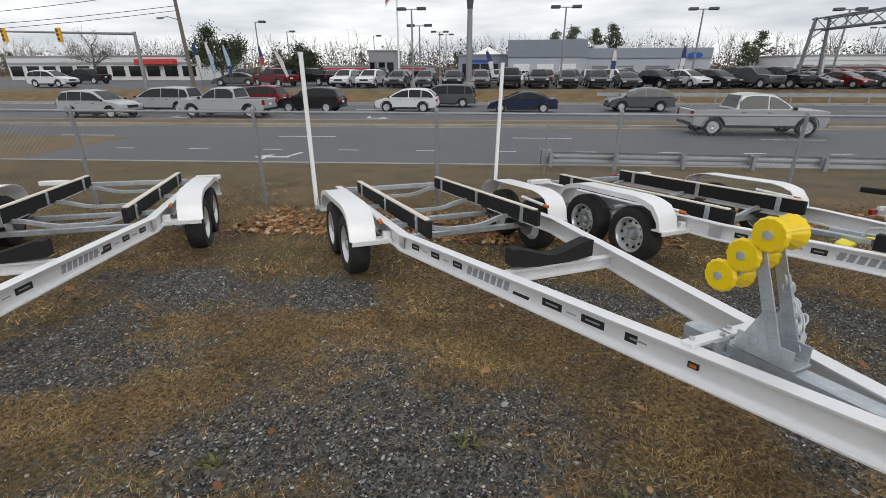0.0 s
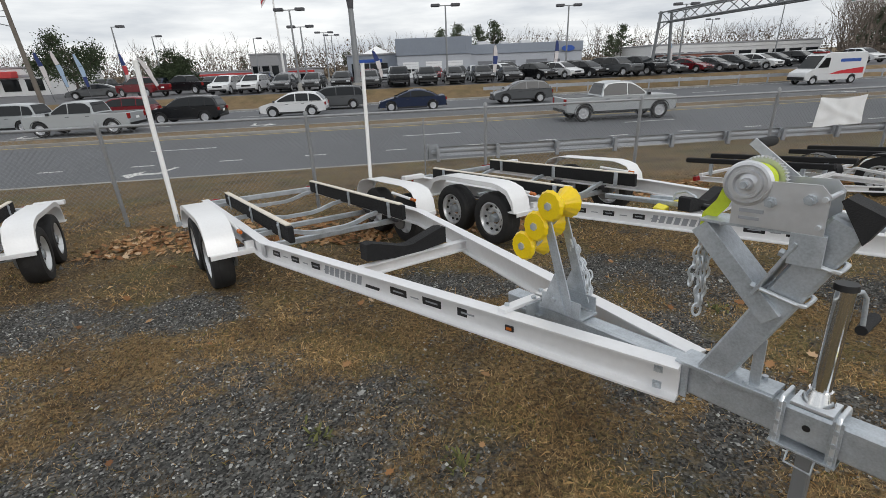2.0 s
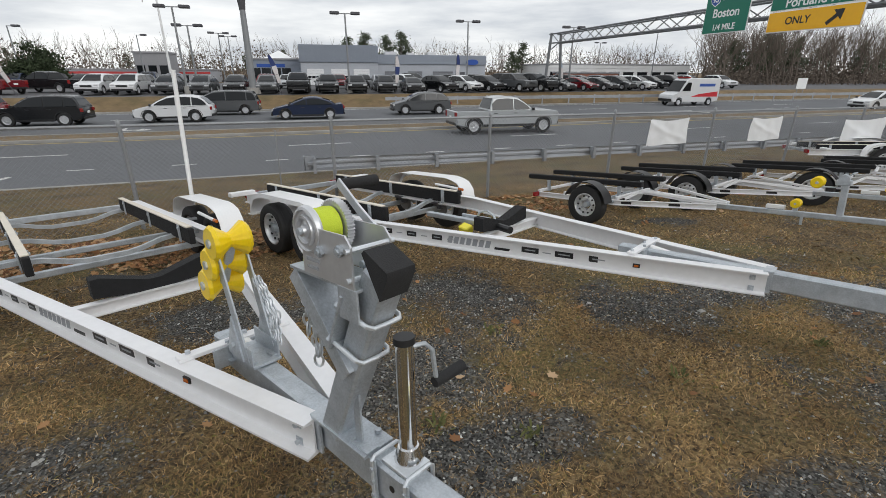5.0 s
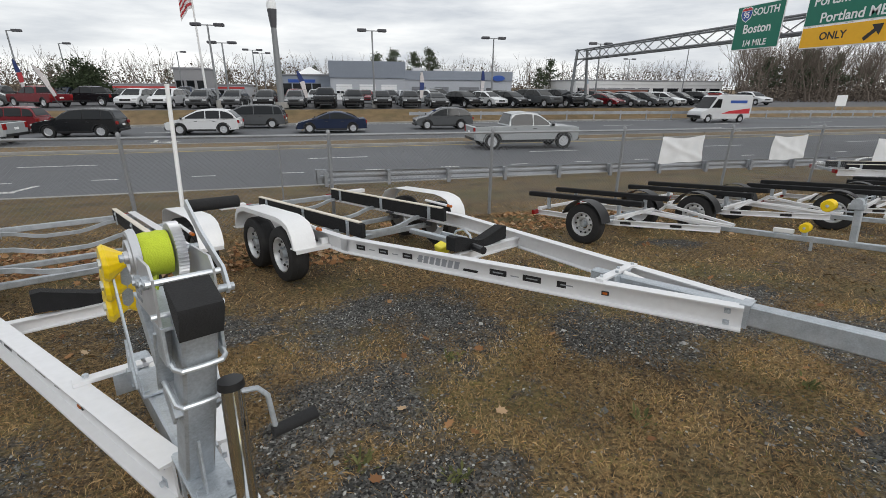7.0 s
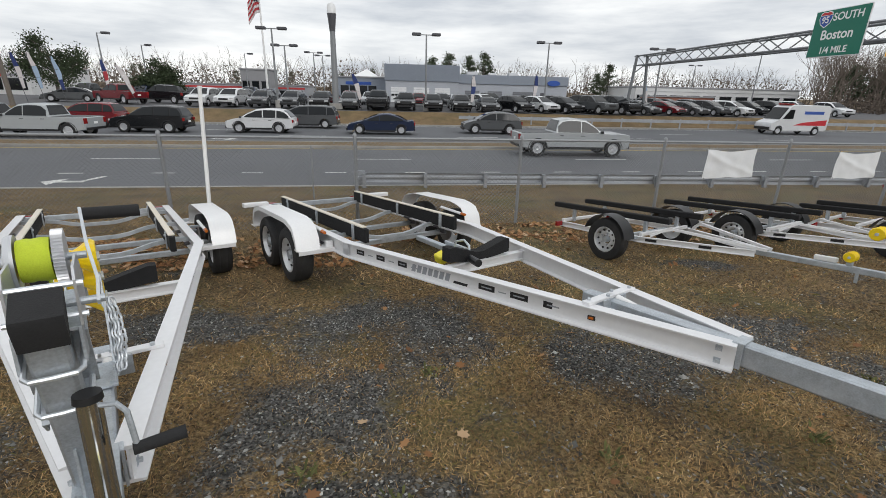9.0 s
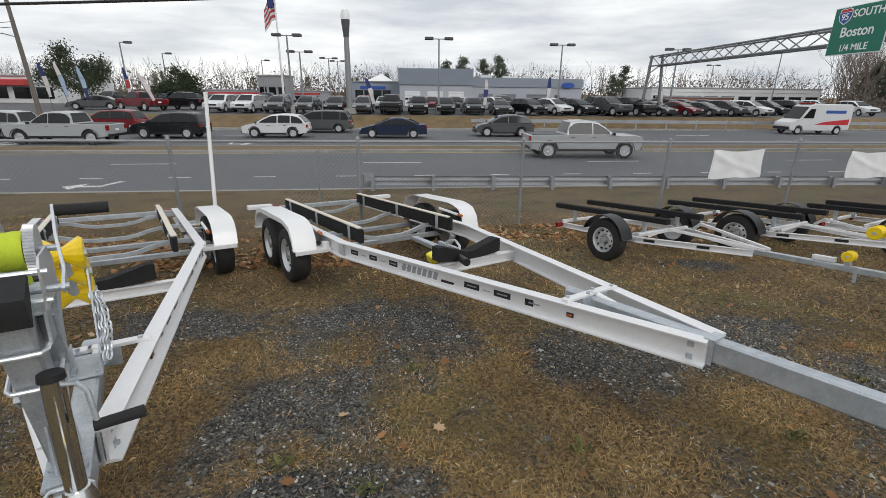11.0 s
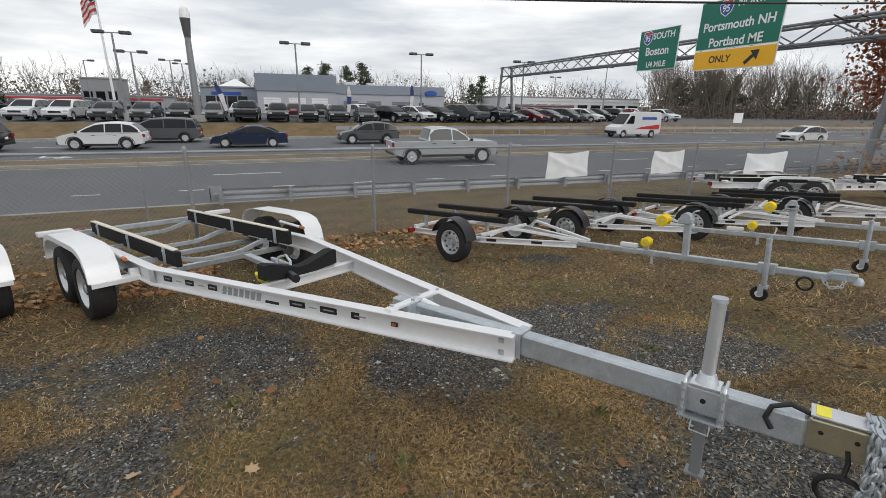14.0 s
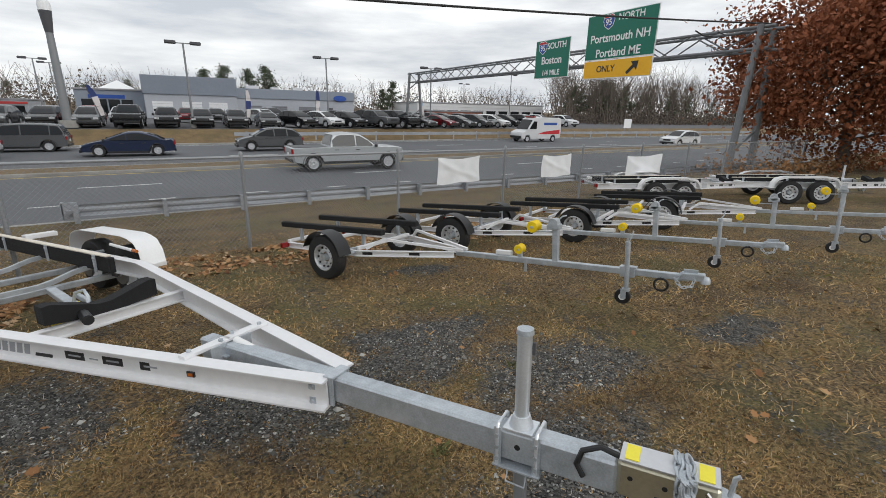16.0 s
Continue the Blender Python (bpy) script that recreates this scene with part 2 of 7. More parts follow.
# ---------- mesh building ----------
class Build:
    """Collects vertices and faces of one mesh."""

    def __init__(self):
        self.v, self.f = [], []

    def add(self, verts, faces, m=None):
        k = len(self.v)
        self.v += [tuple(m @ Vector(p)) if m else tuple(p) for p in verts]
        self.f += [tuple(i + k for i in q) for q in faces]
        return self

    def box(self, x, y, z, sx, sy, sz, m=None, c=None):
        """A box about (x, y, z) with chamfered edges."""
        hx, hy, hz = sx / 2, sy / 2, sz / 2
        c = min(hx, hy, hz) * 0.22 if c is None else c
        if c <= 0:
            vs = [(x + a * hx, y + b * hy, z + d * hz) for a in (-1, 1) for b in (-1, 1) for d in (-1, 1)]
            return self.add(vs, [(0, 1, 3, 2), (4, 6, 7, 5), (0, 4, 5, 1), (2, 3, 7, 6), (0, 2, 6, 4), (1, 5, 7, 3)], m)
        vs, idx = [], {}
        for a in (-1, 1):
            for b in (-1, 1):
                for d in (-1, 1):
                    for k in range(3):
                        p = [a * hx, b * hy, d * hz]
                        for j in range(3):
                            if j != k:
                                p[j] -= (a, b, d)[j] * c
                        idx[a, b, d, k] = len(vs)
                        vs.append((x + p[0], y + p[1], z + p[2]))
        fs = []
        for k in range(3):
            i, j = [q for q in range(3) if q != k]
            for s in (-1, 1):
                quad = []
                for a, b in ((-1, -1), (1, -1), (1, 1), (-1, 1)):
                    key = [0, 0, 0]
                    key[k], key[i], key[j] = s, a, b
                    quad.append(idx[(*key, k)])
                fs.append(tuple(quad if (s > 0) == (k != 1) else quad[::-1]))
            for a in (-1, 1):
                for b in (-1, 1):
                    key0, key1 = [0, 0, 0], [0, 0, 0]
                    key0[i], key0[j], key0[k] = a, b, -1
                    key1[i], key1[j], key1[k] = a, b, 1
                    q = (idx[(*key0, i)], idx[(*key1, i)], idx[(*key1, j)], idx[(*key0, j)])
                    fs.append(q)
        for a in (-1, 1):
            for b in (-1, 1):
                for d in (-1, 1):
                    fs.append(tuple(idx[a, b, d, k] for k in range(3)))
        return self.add(vs, fs, m)

    def cyl(self, p, q, r, r2=None, n=12, m=None, caps=True):
        p, q = Vector(p), Vector(q)
        r2 = r if r2 is None else r2
        w = (q - p).normalized()
        a = w.orthogonal().normalized()
        b = w.cross(a)
        vs = [e + (a * math.cos(t) + b * math.sin(t)) * s for e, s in ((p, r), (q, r2)) for t in (2 * math.pi * i / n for i in range(n))]
        fs = [(i, (i + 1) % n, n + (i + 1) % n, n + i) for i in range(n)]
        if caps:
            fs += [tuple(range(n))[::-1], tuple(range(n, 2 * n))]
        return self.add(vs, fs, m)

    def tube(self, pts, r, n=8, m=None, closed=False):
        """A round tube along a polyline."""
        pts = [Vector(p) for p in pts]
        k, vs, fs = len(pts), [], []
        ref = None
        for i, p in enumerate(pts):
            d = (pts[(i + 1) % k] if closed or i < k - 1 else p) - (pts[i - 1] if closed or i else p)
            d.normalize()
            a = d.orthogonal().normalized() if ref is None else (ref - d * ref.dot(d)).normalized()
            ref, b = a, d.cross(a)
            vs += [p + (a * math.cos(2 * math.pi * j / n) + b * math.sin(2 * math.pi * j / n)) * r for j in range(n)]
        for i in range(k if closed else k - 1):
            for j in range(n):
                g = (i + 1) % k
                fs.append((i * n + j, i * n + (j + 1) % n, g * n + (j + 1) % n, g * n + j))
        if not closed:
            fs += [tuple(range(n))[::-1], tuple(range((k - 1) * n, k * n))]
        return self.add(vs, fs, m)

    def sweep(self, profile, pts, up=(0, 0, 1), m=None):
        """A closed profile of (sideways, upwards) swept along a polyline, mitred at its bends."""
        pts, up = [Vector(p) for p in pts], Vector(up)
        k, n, vs, fs = len(pts), len(profile), [], []
        dirs = [(pts[i + 1] - pts[i]).normalized() for i in range(k - 1)]
        for i, p in enumerate(pts):
            d0, d1 = dirs[max(i - 1, 0)], dirs[min(i, k - 2)]
            s0, s1 = up.cross(d0).normalized(), up.cross(d1).normalized()
            s = (s0 + s1).normalized()
            s = s / max(s.dot(s0), 0.3)
            d = (d0 + d1).normalized()
            u = d.cross(s).normalized()
            vs += [p + s * a + u * b for a, b in profile]
        for i in range(k - 1):
            for j in range(n):
                fs.append((i * n + j, i * n + (j + 1) % n, (i + 1) * n + (j + 1) % n, (i + 1) * n + j))
        fs += [tuple(range(n))[::-1], tuple(range((k - 1) * n, k * n))]
        return self.add(vs, fs, m)

    def lathe(self, profile, p, axis, n=24, m=None):
        """(radius, along) pairs turned about an axis through p; the profile is closed on itself."""
        p, w = Vector(p), Vector(axis).normalized()
        a = w.orthogonal().normalized()
        b = w.cross(a)
        k, vs, fs = len(profile), [], []
        for i in range(n):
            t = 2 * math.pi * i / n
            vs += [p + (a * math.cos(t) + b * math.sin(t)) * r + w * h for r, h in profile]
        for i in range(n):
            g = (i + 1) % n
            for j in range(k):
                fs.append((i * k + j, g * k + j, g * k + (j + 1) % k, i * k + (j + 1) % k))
        return self.add(vs, fs, m)

    def plate(self, outline, thick, m=None):
        """A flat outline in x, z with a thickness along y."""
        n = len(outline)
        vs = [(x, -thick / 2, z) for x, z in outline] + [(x, thick / 2, z) for x, z in outline]
        fs = [tuple(range(n)), tuple(range(n, 2 * n))[::-1]] + [(i, n + i, n + (i + 1) % n, (i + 1) % n) for i in range(n)]
        return self.add(vs, fs, m)

    def mesh(self, name, mat, smooth=True):
        me = bpy.data.meshes.new(name)
        me.from_pydata(self.v, [], self.f)
        me.materials.append(mat)
        bm = bmesh.new()
        bm.from_mesh(me)
        bmesh.ops.recalc_face_normals(bm, faces=bm.faces)
        if smooth:
            for f in bm.faces:
                f.smooth = True
            for e in bm.edges:
                if len(e.link_faces) == 2 and e.calc_face_angle(0) > radians(33):
                    e.smooth = False
        bm.to_mesh(me)
        bm.free()
        return me


def part(name, build, mat, parent=None, label="", at=None, smooth=True):
    """Links a build as one mesh object under a thing or a part."""
    data = build if isinstance(build, bpy.types.Mesh) else build.mesh(name, mat, smooth)
    ob = new(name, data)
    ob.parent = parent
    if at is not None:
        ob.matrix_basis = at
    if label:
        tagged(ob, label)
    return ob


def empty(name, m, label, category, group=""):
    ob = new(name)
    ob.empty_display_size = 0.2
    ob.matrix_basis = m
    return tagged(ob, label, category, group)


def raw(name, verts, faces, mat):
    """A large joined mesh from arrays."""
    me = bpy.data.meshes.new(name)
    me.from_pydata(verts, [], faces)
    me.materials.append(mat)
    return me


def text_mesh(body, size, extrude=0.004):
    cu = bpy.data.curves.new("lettering", "FONT")
    cu.body, cu.size, cu.extrude, cu.align_x, cu.align_y = body, size, extrude, "CENTER", "CENTER"
    cu.offset = size * 0.018
    ob = new("lettering", cu)
    me = bpy.data.meshes.new_from_object(ob.evaluated_get(bpy.context.evaluated_depsgraph_get()))
    bpy.data.objects.remove(ob)
    bpy.data.curves.remove(cu)
    return me


def lettering(body, size, mat, parent, m, name="letter"):
    """Each separate glyph of a line of writing as a part of its own."""
    whole = bmesh.new()
    me = text_mesh(body, size)
    whole.from_mesh(me)
    bpy.data.meshes.remove(me)
    whole.verts.ensure_lookup_table()
    seen = set()
    for start in whole.verts:
        if start.index in seen:
            continue
        island, todo = [], [start]
        seen.add(start.index)
        while todo:
            v = todo.pop()
            island.append(v)
            for e in v.link_edges:
                o = e.other_vert(v)
                if o.index not in seen:
                    seen.add(o.index)
                    todo.append(o)
        place = {v.index: i for i, v in enumerate(island)}
        faces = [[place[v.index] for v in f.verts] for f in whole.faces if f.verts[0].index in place]
        part(name, raw(name, [tuple(v.co) for v in island], faces, mat), mat, parent, at=m)
    whole.free()


# ---------- the plan ----------
LOT = pose(0, 0, 0, -4.2)          # the lot falls towards the road
SLOPE = math.tan(radians(4.2))
ROAD_Z, DEALER_Z = -1.3, -0.15
KERB_Y, MEDIAN, FAR_KERB, DEALER_Y = 14.6, (25.4, 27.6), 42.2, 47.0
SKEW = 0.061                       # the highway runs slightly askew to the lot


def skew(x):
    return SKEW * (x - 5)


def smooth_step(a, b, x):
    t = min(max((x - a) / (b - a), 0), 1)
    return t * t * (3 - 2 * t)


def lot_plane(y):
    return -SLOPE * y


def ground_z(x, y):
    y0 = y
    y -= skew(x) * smooth_step(9.0, 13.5, y)
    if y < KERB_Y - 0.14:
        z = lot_plane(y0) if y0 < 9 else lot_plane(y)
        z += 0.05 * math.exp(-((x - 2.2) ** 2 + (y - 4.6) ** 2) / 2.6)
        if y < -12:
            z = SLOPE * 12
        z += (ROAD_Z + 0.13 + SLOPE * (KERB_Y - 0.2)) * smooth_step(10.0, 14.2, y)
        if -8 < y < 12 and -9 < x < 17:
            z += 0.022 * noise.noise((x * 0.9, y * 0.9, 0)) + 0.008 * noise.noise((x * 4, y * 4, 3))
        return z
    if y < FAR_KERB + 0.2:
        return ROAD_Z - 0.06
    if y < 100:
        return ROAD_Z + 0.14 + (DEALER_Z - ROAD_Z - 0.14) * smooth_step(FAR_KERB + 0.2, DEALER_Y, y)
    return DEALER_Z + 0.004 * (y - 100)


# bare gravel: centre, half lengths, turn
GRAVEL = ((-2.9, 3.2, 1.1, 0.45, 0.0), (-1.7, 3.3, 0.55, 0.35, 0.2), (-0.7, 1.5, 1.2, 0.62, 0.1), (-3.2, 1.9, 0.8, 0.6, 0.0), (0.7, 3.35, 0.8, 0.4, -0.3), (2.4, 3.2, 0.75, 0.6, -0.6),
          (1.9, 2.0, 0.9, 0.4, 0.7), (4.3, 2.6, 0.7, 0.45, 0.0), (5.4, 2.85, 0.8, 0.4, 0.2), (6.3, 2.0, 0.8, 0.5, 0.0), (8.1, 1.7, 0.45, 0.28, 0.0), (5.3, 0.85, 0.8, 0.55, 0.2), (2.0, 1.2, 0.5, 0.3, 0.3),
          (-1.3, 0.4, 1.5, 0.5, 0.0), (6.4, 5.0, 0.5, 0.25, 0.0), (3.4, 0.4, 0.9, 0.35, 0.2))


def turf_at(x, y):
    """How much turf covers the gravel, from 0 to 1; the patches have ragged, mixed edges."""
    wx = x + 0.35 * noise.noise((x * 1.1, y * 1.1, 20)) + 0.16 * noise.noise((x * 3.3, y * 3.3, 21))
    wy = y + 0.35 * noise.noise((x * 1.1, y * 1.1, 30)) + 0.16 * noise.noise((x * 3.3, y * 3.3, 31))
    v = 0.8
    for cx, cy, a, b, turn in GRAVEL:
        dx, dy = wx - cx, wy - cy
        u, w = dx * math.cos(turn) + dy * math.sin(turn), -dx * math.sin(turn) + dy * math.cos(turn)
        d = math.hypot(u / a, w / b)
        v = min(v, 0.16 + 0.64 * smooth_step(0.3, 1.7, d))
    v += 0.34 * noise.noise((x * 1.5, y * 1.5, 7)) + 0.3 * noise.noise((x * 4.2, y * 4.2, 1)) + 0.22 * noise.noise((x * 10, y * 10, 2))
    if y > 6.5:
        v += 0.6 * smooth_step(6.0, 7.5, y)
    return min(max(v, 0), 1)


def steps(*stretches):
    out = []
    for a, b, d in stretches:
        k = max(1, round((b - a) / d))
        out += [a + (b - a) * i / k for i in range(k)]
    return out + [stretches[-1][1]]


def build_ground():
    xs = steps((-900, -60, 120), (-60, -9, 6), (-9, 17, 0.14), (17, 60, 6), (60, 900, 120))
    ys = steps((-300, -14, 60), (-14, -1.5, 2.5), (-1.5, 10.4, 0.14), (10.4, 14.42, 0.45), (14.42, 14.5, 0.08), (14.5, 42.4, 9), (42.4, 46.2, 0.5), (46.2, 100, 9), (100, 1500, 140))
    vs = []
    for y in ys:
        for x in xs:
            yy = y
            for _ in range(6):
                yy = y + skew(x) * smooth_step(9.0, 13.5, yy if y < 13.5 else 14)
            vs.append((x, yy, ground_z(x, yy)))
    w = len(xs)
    fs = [(j * w + i, j * w + i + 1, (j + 1) * w + i + 1, (j + 1) * w + i) for j in range(len(ys) - 1) for i in range(w - 1)]
    me = raw("ground", vs, fs, M["ground"])
    me.materials.append(M["verge"])
    me.materials.append(M["lot_asphalt"])
    mids = [(ys[j] + ys[j + 1]) / 2 for j in range(len(ys) - 1)]
    me.polygons.foreach_set("material_index", [0 if y < 14.46 else 1 if y < 46 or y > 100 else 2 for y in mids for _ in range(w - 1)])
    me.polygons.foreach_set("use_smooth", [True] * len(fs))
    att = me.attributes.new("turf", "FLOAT", "POINT")
    att.data.foreach_set("value", [turf_at(x, y / math.cos(radians(4.2))) if y < 15 else 1.0 for x, y, z in vs])
    tagged(new("ground", me), "sloping lot of dead turf, gravel and dry verges", "ground", kind="structure")


def strip(name, x0, x1, y0, y1, z0, z1, mat, label="", category="", bevel=0.0):
    b = Build().box((x0 + x1) / 2, (y0 + y1) / 2, (z0 + z1) / 2, x1 - x0, y1 - y0, z1 - z0, c=bevel)
    b.v = [(x, y + skew(x), z) for x, y, z in b.v]
    return tagged(part(name, b, mat), label, category, kind="structure")


build_ground()
near_road = strip("road", -400, 400, KERB_Y, MEDIAN[0], ROAD_Z - 0.04, ROAD_Z, M["asphalt"], "worn grey asphalt carriageway beside the lot", "road")
far_road = strip("road", -400, 400, MEDIAN[1], FAR_KERB, ROAD_Z - 0.04, ROAD_Z, M["asphalt"], "worn grey asphalt carriageway beyond the median", "road")
median = strip("median", -400, 400, MEDIAN[0] + 0.15, MEDIAN[1] - 0.15, ROAD_Z - 0.04, ROAD_Z + 0.13, M["verge"], "low median strip of dry grass and dirt", "median", 0.03)
for y, lab in ((KERB_Y - 0.08, "pale concrete kerb at the foot of the lot"), (MEDIAN[0] + 0.07, "concrete kerb of the median strip"), (MEDIAN[1] - 0.07, "concrete kerb of the median strip"), (FAR_KERB + 0.08, "concrete kerb below the grassy bank")):
    strip("kerb", -400, 400, y - 0.08, y + 0.08, ROAD_Z - 0.04, ROAD_Z + 0.135, M["kerb"], lab, "kerb", 0.02)


# ---------- road markings, guardrail ----------
def marking(name, outline, label, mat):
    vs = [(x, y + skew(x), z) for z in (ROAD_Z + 0.001, ROAD_Z + 0.006) for x, y in outline]
    n = len(outline)
    b = Build().add(vs, [tuple(range(n, 2 * n)), tuple(range(n))[::-1]] + [(i, (i + 1) % n, n + (i + 1) % n, n + i) for i in range(n)])
    return tagged(part(name, b, mat, smooth=False), label, "road marking", kind="structure")


def dash(x, y, length, wide=0.13, mat="line_white"):
    marking("lane_dash", [(x - length / 2, y - wide / 2), (x + length / 2, y - wide / 2), (x + length / 2, y + wide / 2), (x - length / 2, y + wide / 2)], "worn white lane dash on asphalt", M[mat])


def arrow(x, y, s, flip):
    pts = [(0, -0.1), (1.5, -0.1), (1.5, -0.42), (2.5, 0), (1.5, 0.42), (1.5, 0.1), (0.4, 0.1), (0.1, 0.75), (-0.25, 0.75), (0.1, 0.1)]
    pts = [(x + flip * a * s * 0.62, y + b * s * 1.5) for a, b in pts]
    marking("turn_arrow", pts if flip > 0 else pts[::-1], "faded white turn arrow on asphalt", M["line_white"])


for i in range(-14, 16):
    dash(-6.07 + 3.05 * i, 17.7, 0.78, 0.11)
for i in range(-6, 7):
    dash(-9.2 + 10.85 * i, 21.3, 2.7)
for i in range(-7, 8):
    dash(-4 + 12 * i, 32.2, 3.0)
    dash(2 + 12 * i, 36.2, 3.0)
marking("edge_line", [(-400, 25.0), (400, 25.0), (400, 25.12), (-400, 25.12)], "worn yellow edge line beside the median", M["line_yellow"])
marking("edge_line", [(-400, 41.5), (400, 41.5), (400, 41.62), (-400, 41.62)], "worn white edge line beside the far kerb", M["line_white"])
marking("edge_line", [(-400, 15.05), (400, 15.05), (400, 15.15), (-400, 15.15)], "worn white edge line beside the near kerb", M["line_white"])
for x, y, s, f in ((-7.7, 16.1, 0.85, -1), (-23, 16.1, 0.8, -1), (13.8, 30.0, 0.9, 1), (-8.9, 29.8, 1.0, 1), (-22, 29.8, 1.0, 1), (32, 30.0, 0.9, 1)):
    arrow(x, y, s, f)

RAIL_X, RAIL_Y = 1.28, 13.95


def guardrail():
    top = -0.7
    g = empty("guardrail", pose(RAIL_X, RAIL_Y, ground_z(RAIL_X, RAIL_Y)), "weathered galvanised W-beam guardrail on steel posts", "guardrail")
    z0 = top - ground_z(RAIL_X, RAIL_Y)
    wave = [(0.0, 0.0), (0.04, -0.03), (0.05, -0.07), (0.01, -0.12), (0.01, -0.17), (0.05, -0.22), (0.04, -0.27), (0.0, -0.30)]
    prof = wave + [(a - 0.008, b) for a, b in wave[::-1]]
    for i in range(11):
        a, b = i * 4.0, (i + 1) * 4.0 - 0.01
        part("rail_panel", Build().sweep(prof, [(a, 0, z0), (b, 0, z0)]), M["rail"], g)
    part("end_terminal", Build().box(-0.05, 0.03, z0 - 0.16, 0.32, 0.04, 0.44).box(-0.2, 0.08, z0 - 0.16, 0.05, 0.14, 0.44).box(0.0, -0.05, z0 - 0.16, 0.2, 0.1, 0.1), M["rail"], g, "boxed end terminal")
    post = Build().box(0, -0.13, z0 / 2 - 0.12, 0.1, 0.012, z0 + 0.26, c=0).box(0, -0.23, z0 / 2 - 0.12, 0.1, 0.012, z0 + 0.26, c=0).box(0, -0.18, z0 / 2 - 0.12, 0.01, 0.09, z0 + 0.26, c=0).box(0, -0.065, z0 - 0.15, 0.09, 0.12, 0.3).mesh("post", M["rail"])
    for i in range(23):
        part("post", post, M["rail"], g, at=pose(0.1 + 1.9 * i, 0, 0))


guardrail()


# ---------- fence ----------
def fence_y(x):
    return 7.1 + 0.12 * (x + 1.2)


def fence():
    f = empty("chain_link_fence", pose(0, 0, 0), "grey galvanised chain-link fence with a top rail", "fence")
    tall, gap = 1.53, 2.9
    xs = [-1.15 + gap * i for i in range(-5, 12)]
    post = Build().cyl((0, 0, -0.35), (0, 0, tall + 0.03), 0.03, n=10).lathe([(0.0, tall + 0.03), (0.036, tall + 0.03), (0.034, tall + 0.06), (0.015, tall + 0.085), (0.0, tall + 0.09)], (0, 0, 0), (0, 0, 1), 10).mesh("post", M["fence"])
    for x in xs:
        y = fence_y(x)
        part("post", post, M["fence"], f, at=pose(x, y, lot_plane(y)))
    for a, b in zip(xs[:-1], xs[1:]):
        p, q = Vector((a, fence_y(a), lot_plane(fence_y(a)))), Vector((b, fence_y(b), lot_plane(fence_y(b))))
        rail = Build().cyl(p + Vector((0, 0, tall)), q + Vector((0, 0, tall)), 0.021, n=8)
        part("top_rail", rail, M["fence"], f)
        wires, d = Build(), q - p
        long, off = d.length, Vector((0, -0.035, 0))
        n = int(long / 0.075)
        # two sets of diagonal wires, woven
        for k in range(-int(tall / 0.075), n + 1):
            for s in (1, -1):
                u0, u1 = k * 0.075, k * 0.075 + tall
                h0, h1 = 0.02, tall - 0.01
                if u0 < 0:
                    h0, u0 = h0 - u0, 0
                if u1 > long:
                    h1, u1 = h1 - (u1 - long), long
                if h1 - h0 < 0.03:
                    continue
                if s < 0:
                    u0, u1 = long - u0, long - u1
                w = off * (1 if s > 0 else 0.86)
                wires.cyl(p + d * (u0 / long) + Vector((0, 0, h0)) + w, p + d * (u1 / long) + Vector((0, 0, h1)) + w, 0.0024, n=3, caps=False)
        tagged(part("wire_mesh", wires, M["wire"], f, smooth=False), kind="stuff")
    # a thin old post that stands just beyond the fence
    thin = empty("thin_post", pose(0.75, 8.9, ground_z(0.75, 8.9)), "thin rusty steel post standing behind the fence", "post")
    part("shaft", Build().cyl((0, 0, -0.1), (0.01, 0, 1.35), 0.014, n=8), M["fence"], thin)


fence()


def banner(x0, x1, top, drop, label, seed):
    """A white cloth tied to the fence, sagging along its edges and with a diagonal fold."""
    rnd = random.Random(seed)
    nx, nz = 40, 28
    vs, fs = [], []
    for j in range(nz + 1):
        for i in range(nx + 1):
            u, w = i / nx, j / nz
            x = x0 + (x1 - x0) * u + 0.02 * math.sin(w * 5 + seed) * (u - 0.5)
            z = top - drop * w - 0.035 * math.sin(math.pi * u) * (1 - w) * 1.4 + 0.02 * noise.noise((u * 3, w * 3, seed)) + 0.01 * (u - 0.5)
            fold = 0.016 * math.exp(-((u * 0.8 + 0.1 - w) / 0.12) ** 2) + 0.02 * noise.noise((u * 5, w * 2.5, seed + 9))
            y = fence_y(x) - 0.07 - fold
            vs.append((x, y, z))
    w = nx + 1
    fs = [(j * w + i, j * w + i + 1, (j + 1) * w + i + 1, (j + 1) * w + i) for j in range(nz) for i in range(nx)]
    k = len(vs)
    vs += [(x, y + 0.004, z) for x, y, z in vs]
    fs += [tuple(a + k for a in q[::-1]) for q in fs]
    rim = [i for i in range(w)] + [j * w + nx for j in range(1, nz + 1)] + [nz * w + i for i in range(nx - 1, -1, -1)] + [j * w for j in range(nz - 1, 0, -1)]
    fs += [(rim[i], rim[(i + 1) % len(rim)], rim[(i + 1) % len(rim)] + k, rim[i] + k) for i in range(len(rim))]
    b = empty("banner", pose(0, 0, 0), label, "banner", "banners on the fence")
    part("cloth", Build().add(vs, fs), M["cloth"], b)
    for u, z in ((x0 + 0.02, top), (x1 - 0.02, top + 0.02), (x0 + 0.03, top - drop), (x1 - 0.03, top - drop)):
        y = fence_y(u)
        part("tie", Build().tube([(u, y - 0.078, z - 0.02), (u, y - 0.06, z + 0.03), (u, y - 0.03, z + 0.05)], 0.004, 5), M["black"], b)


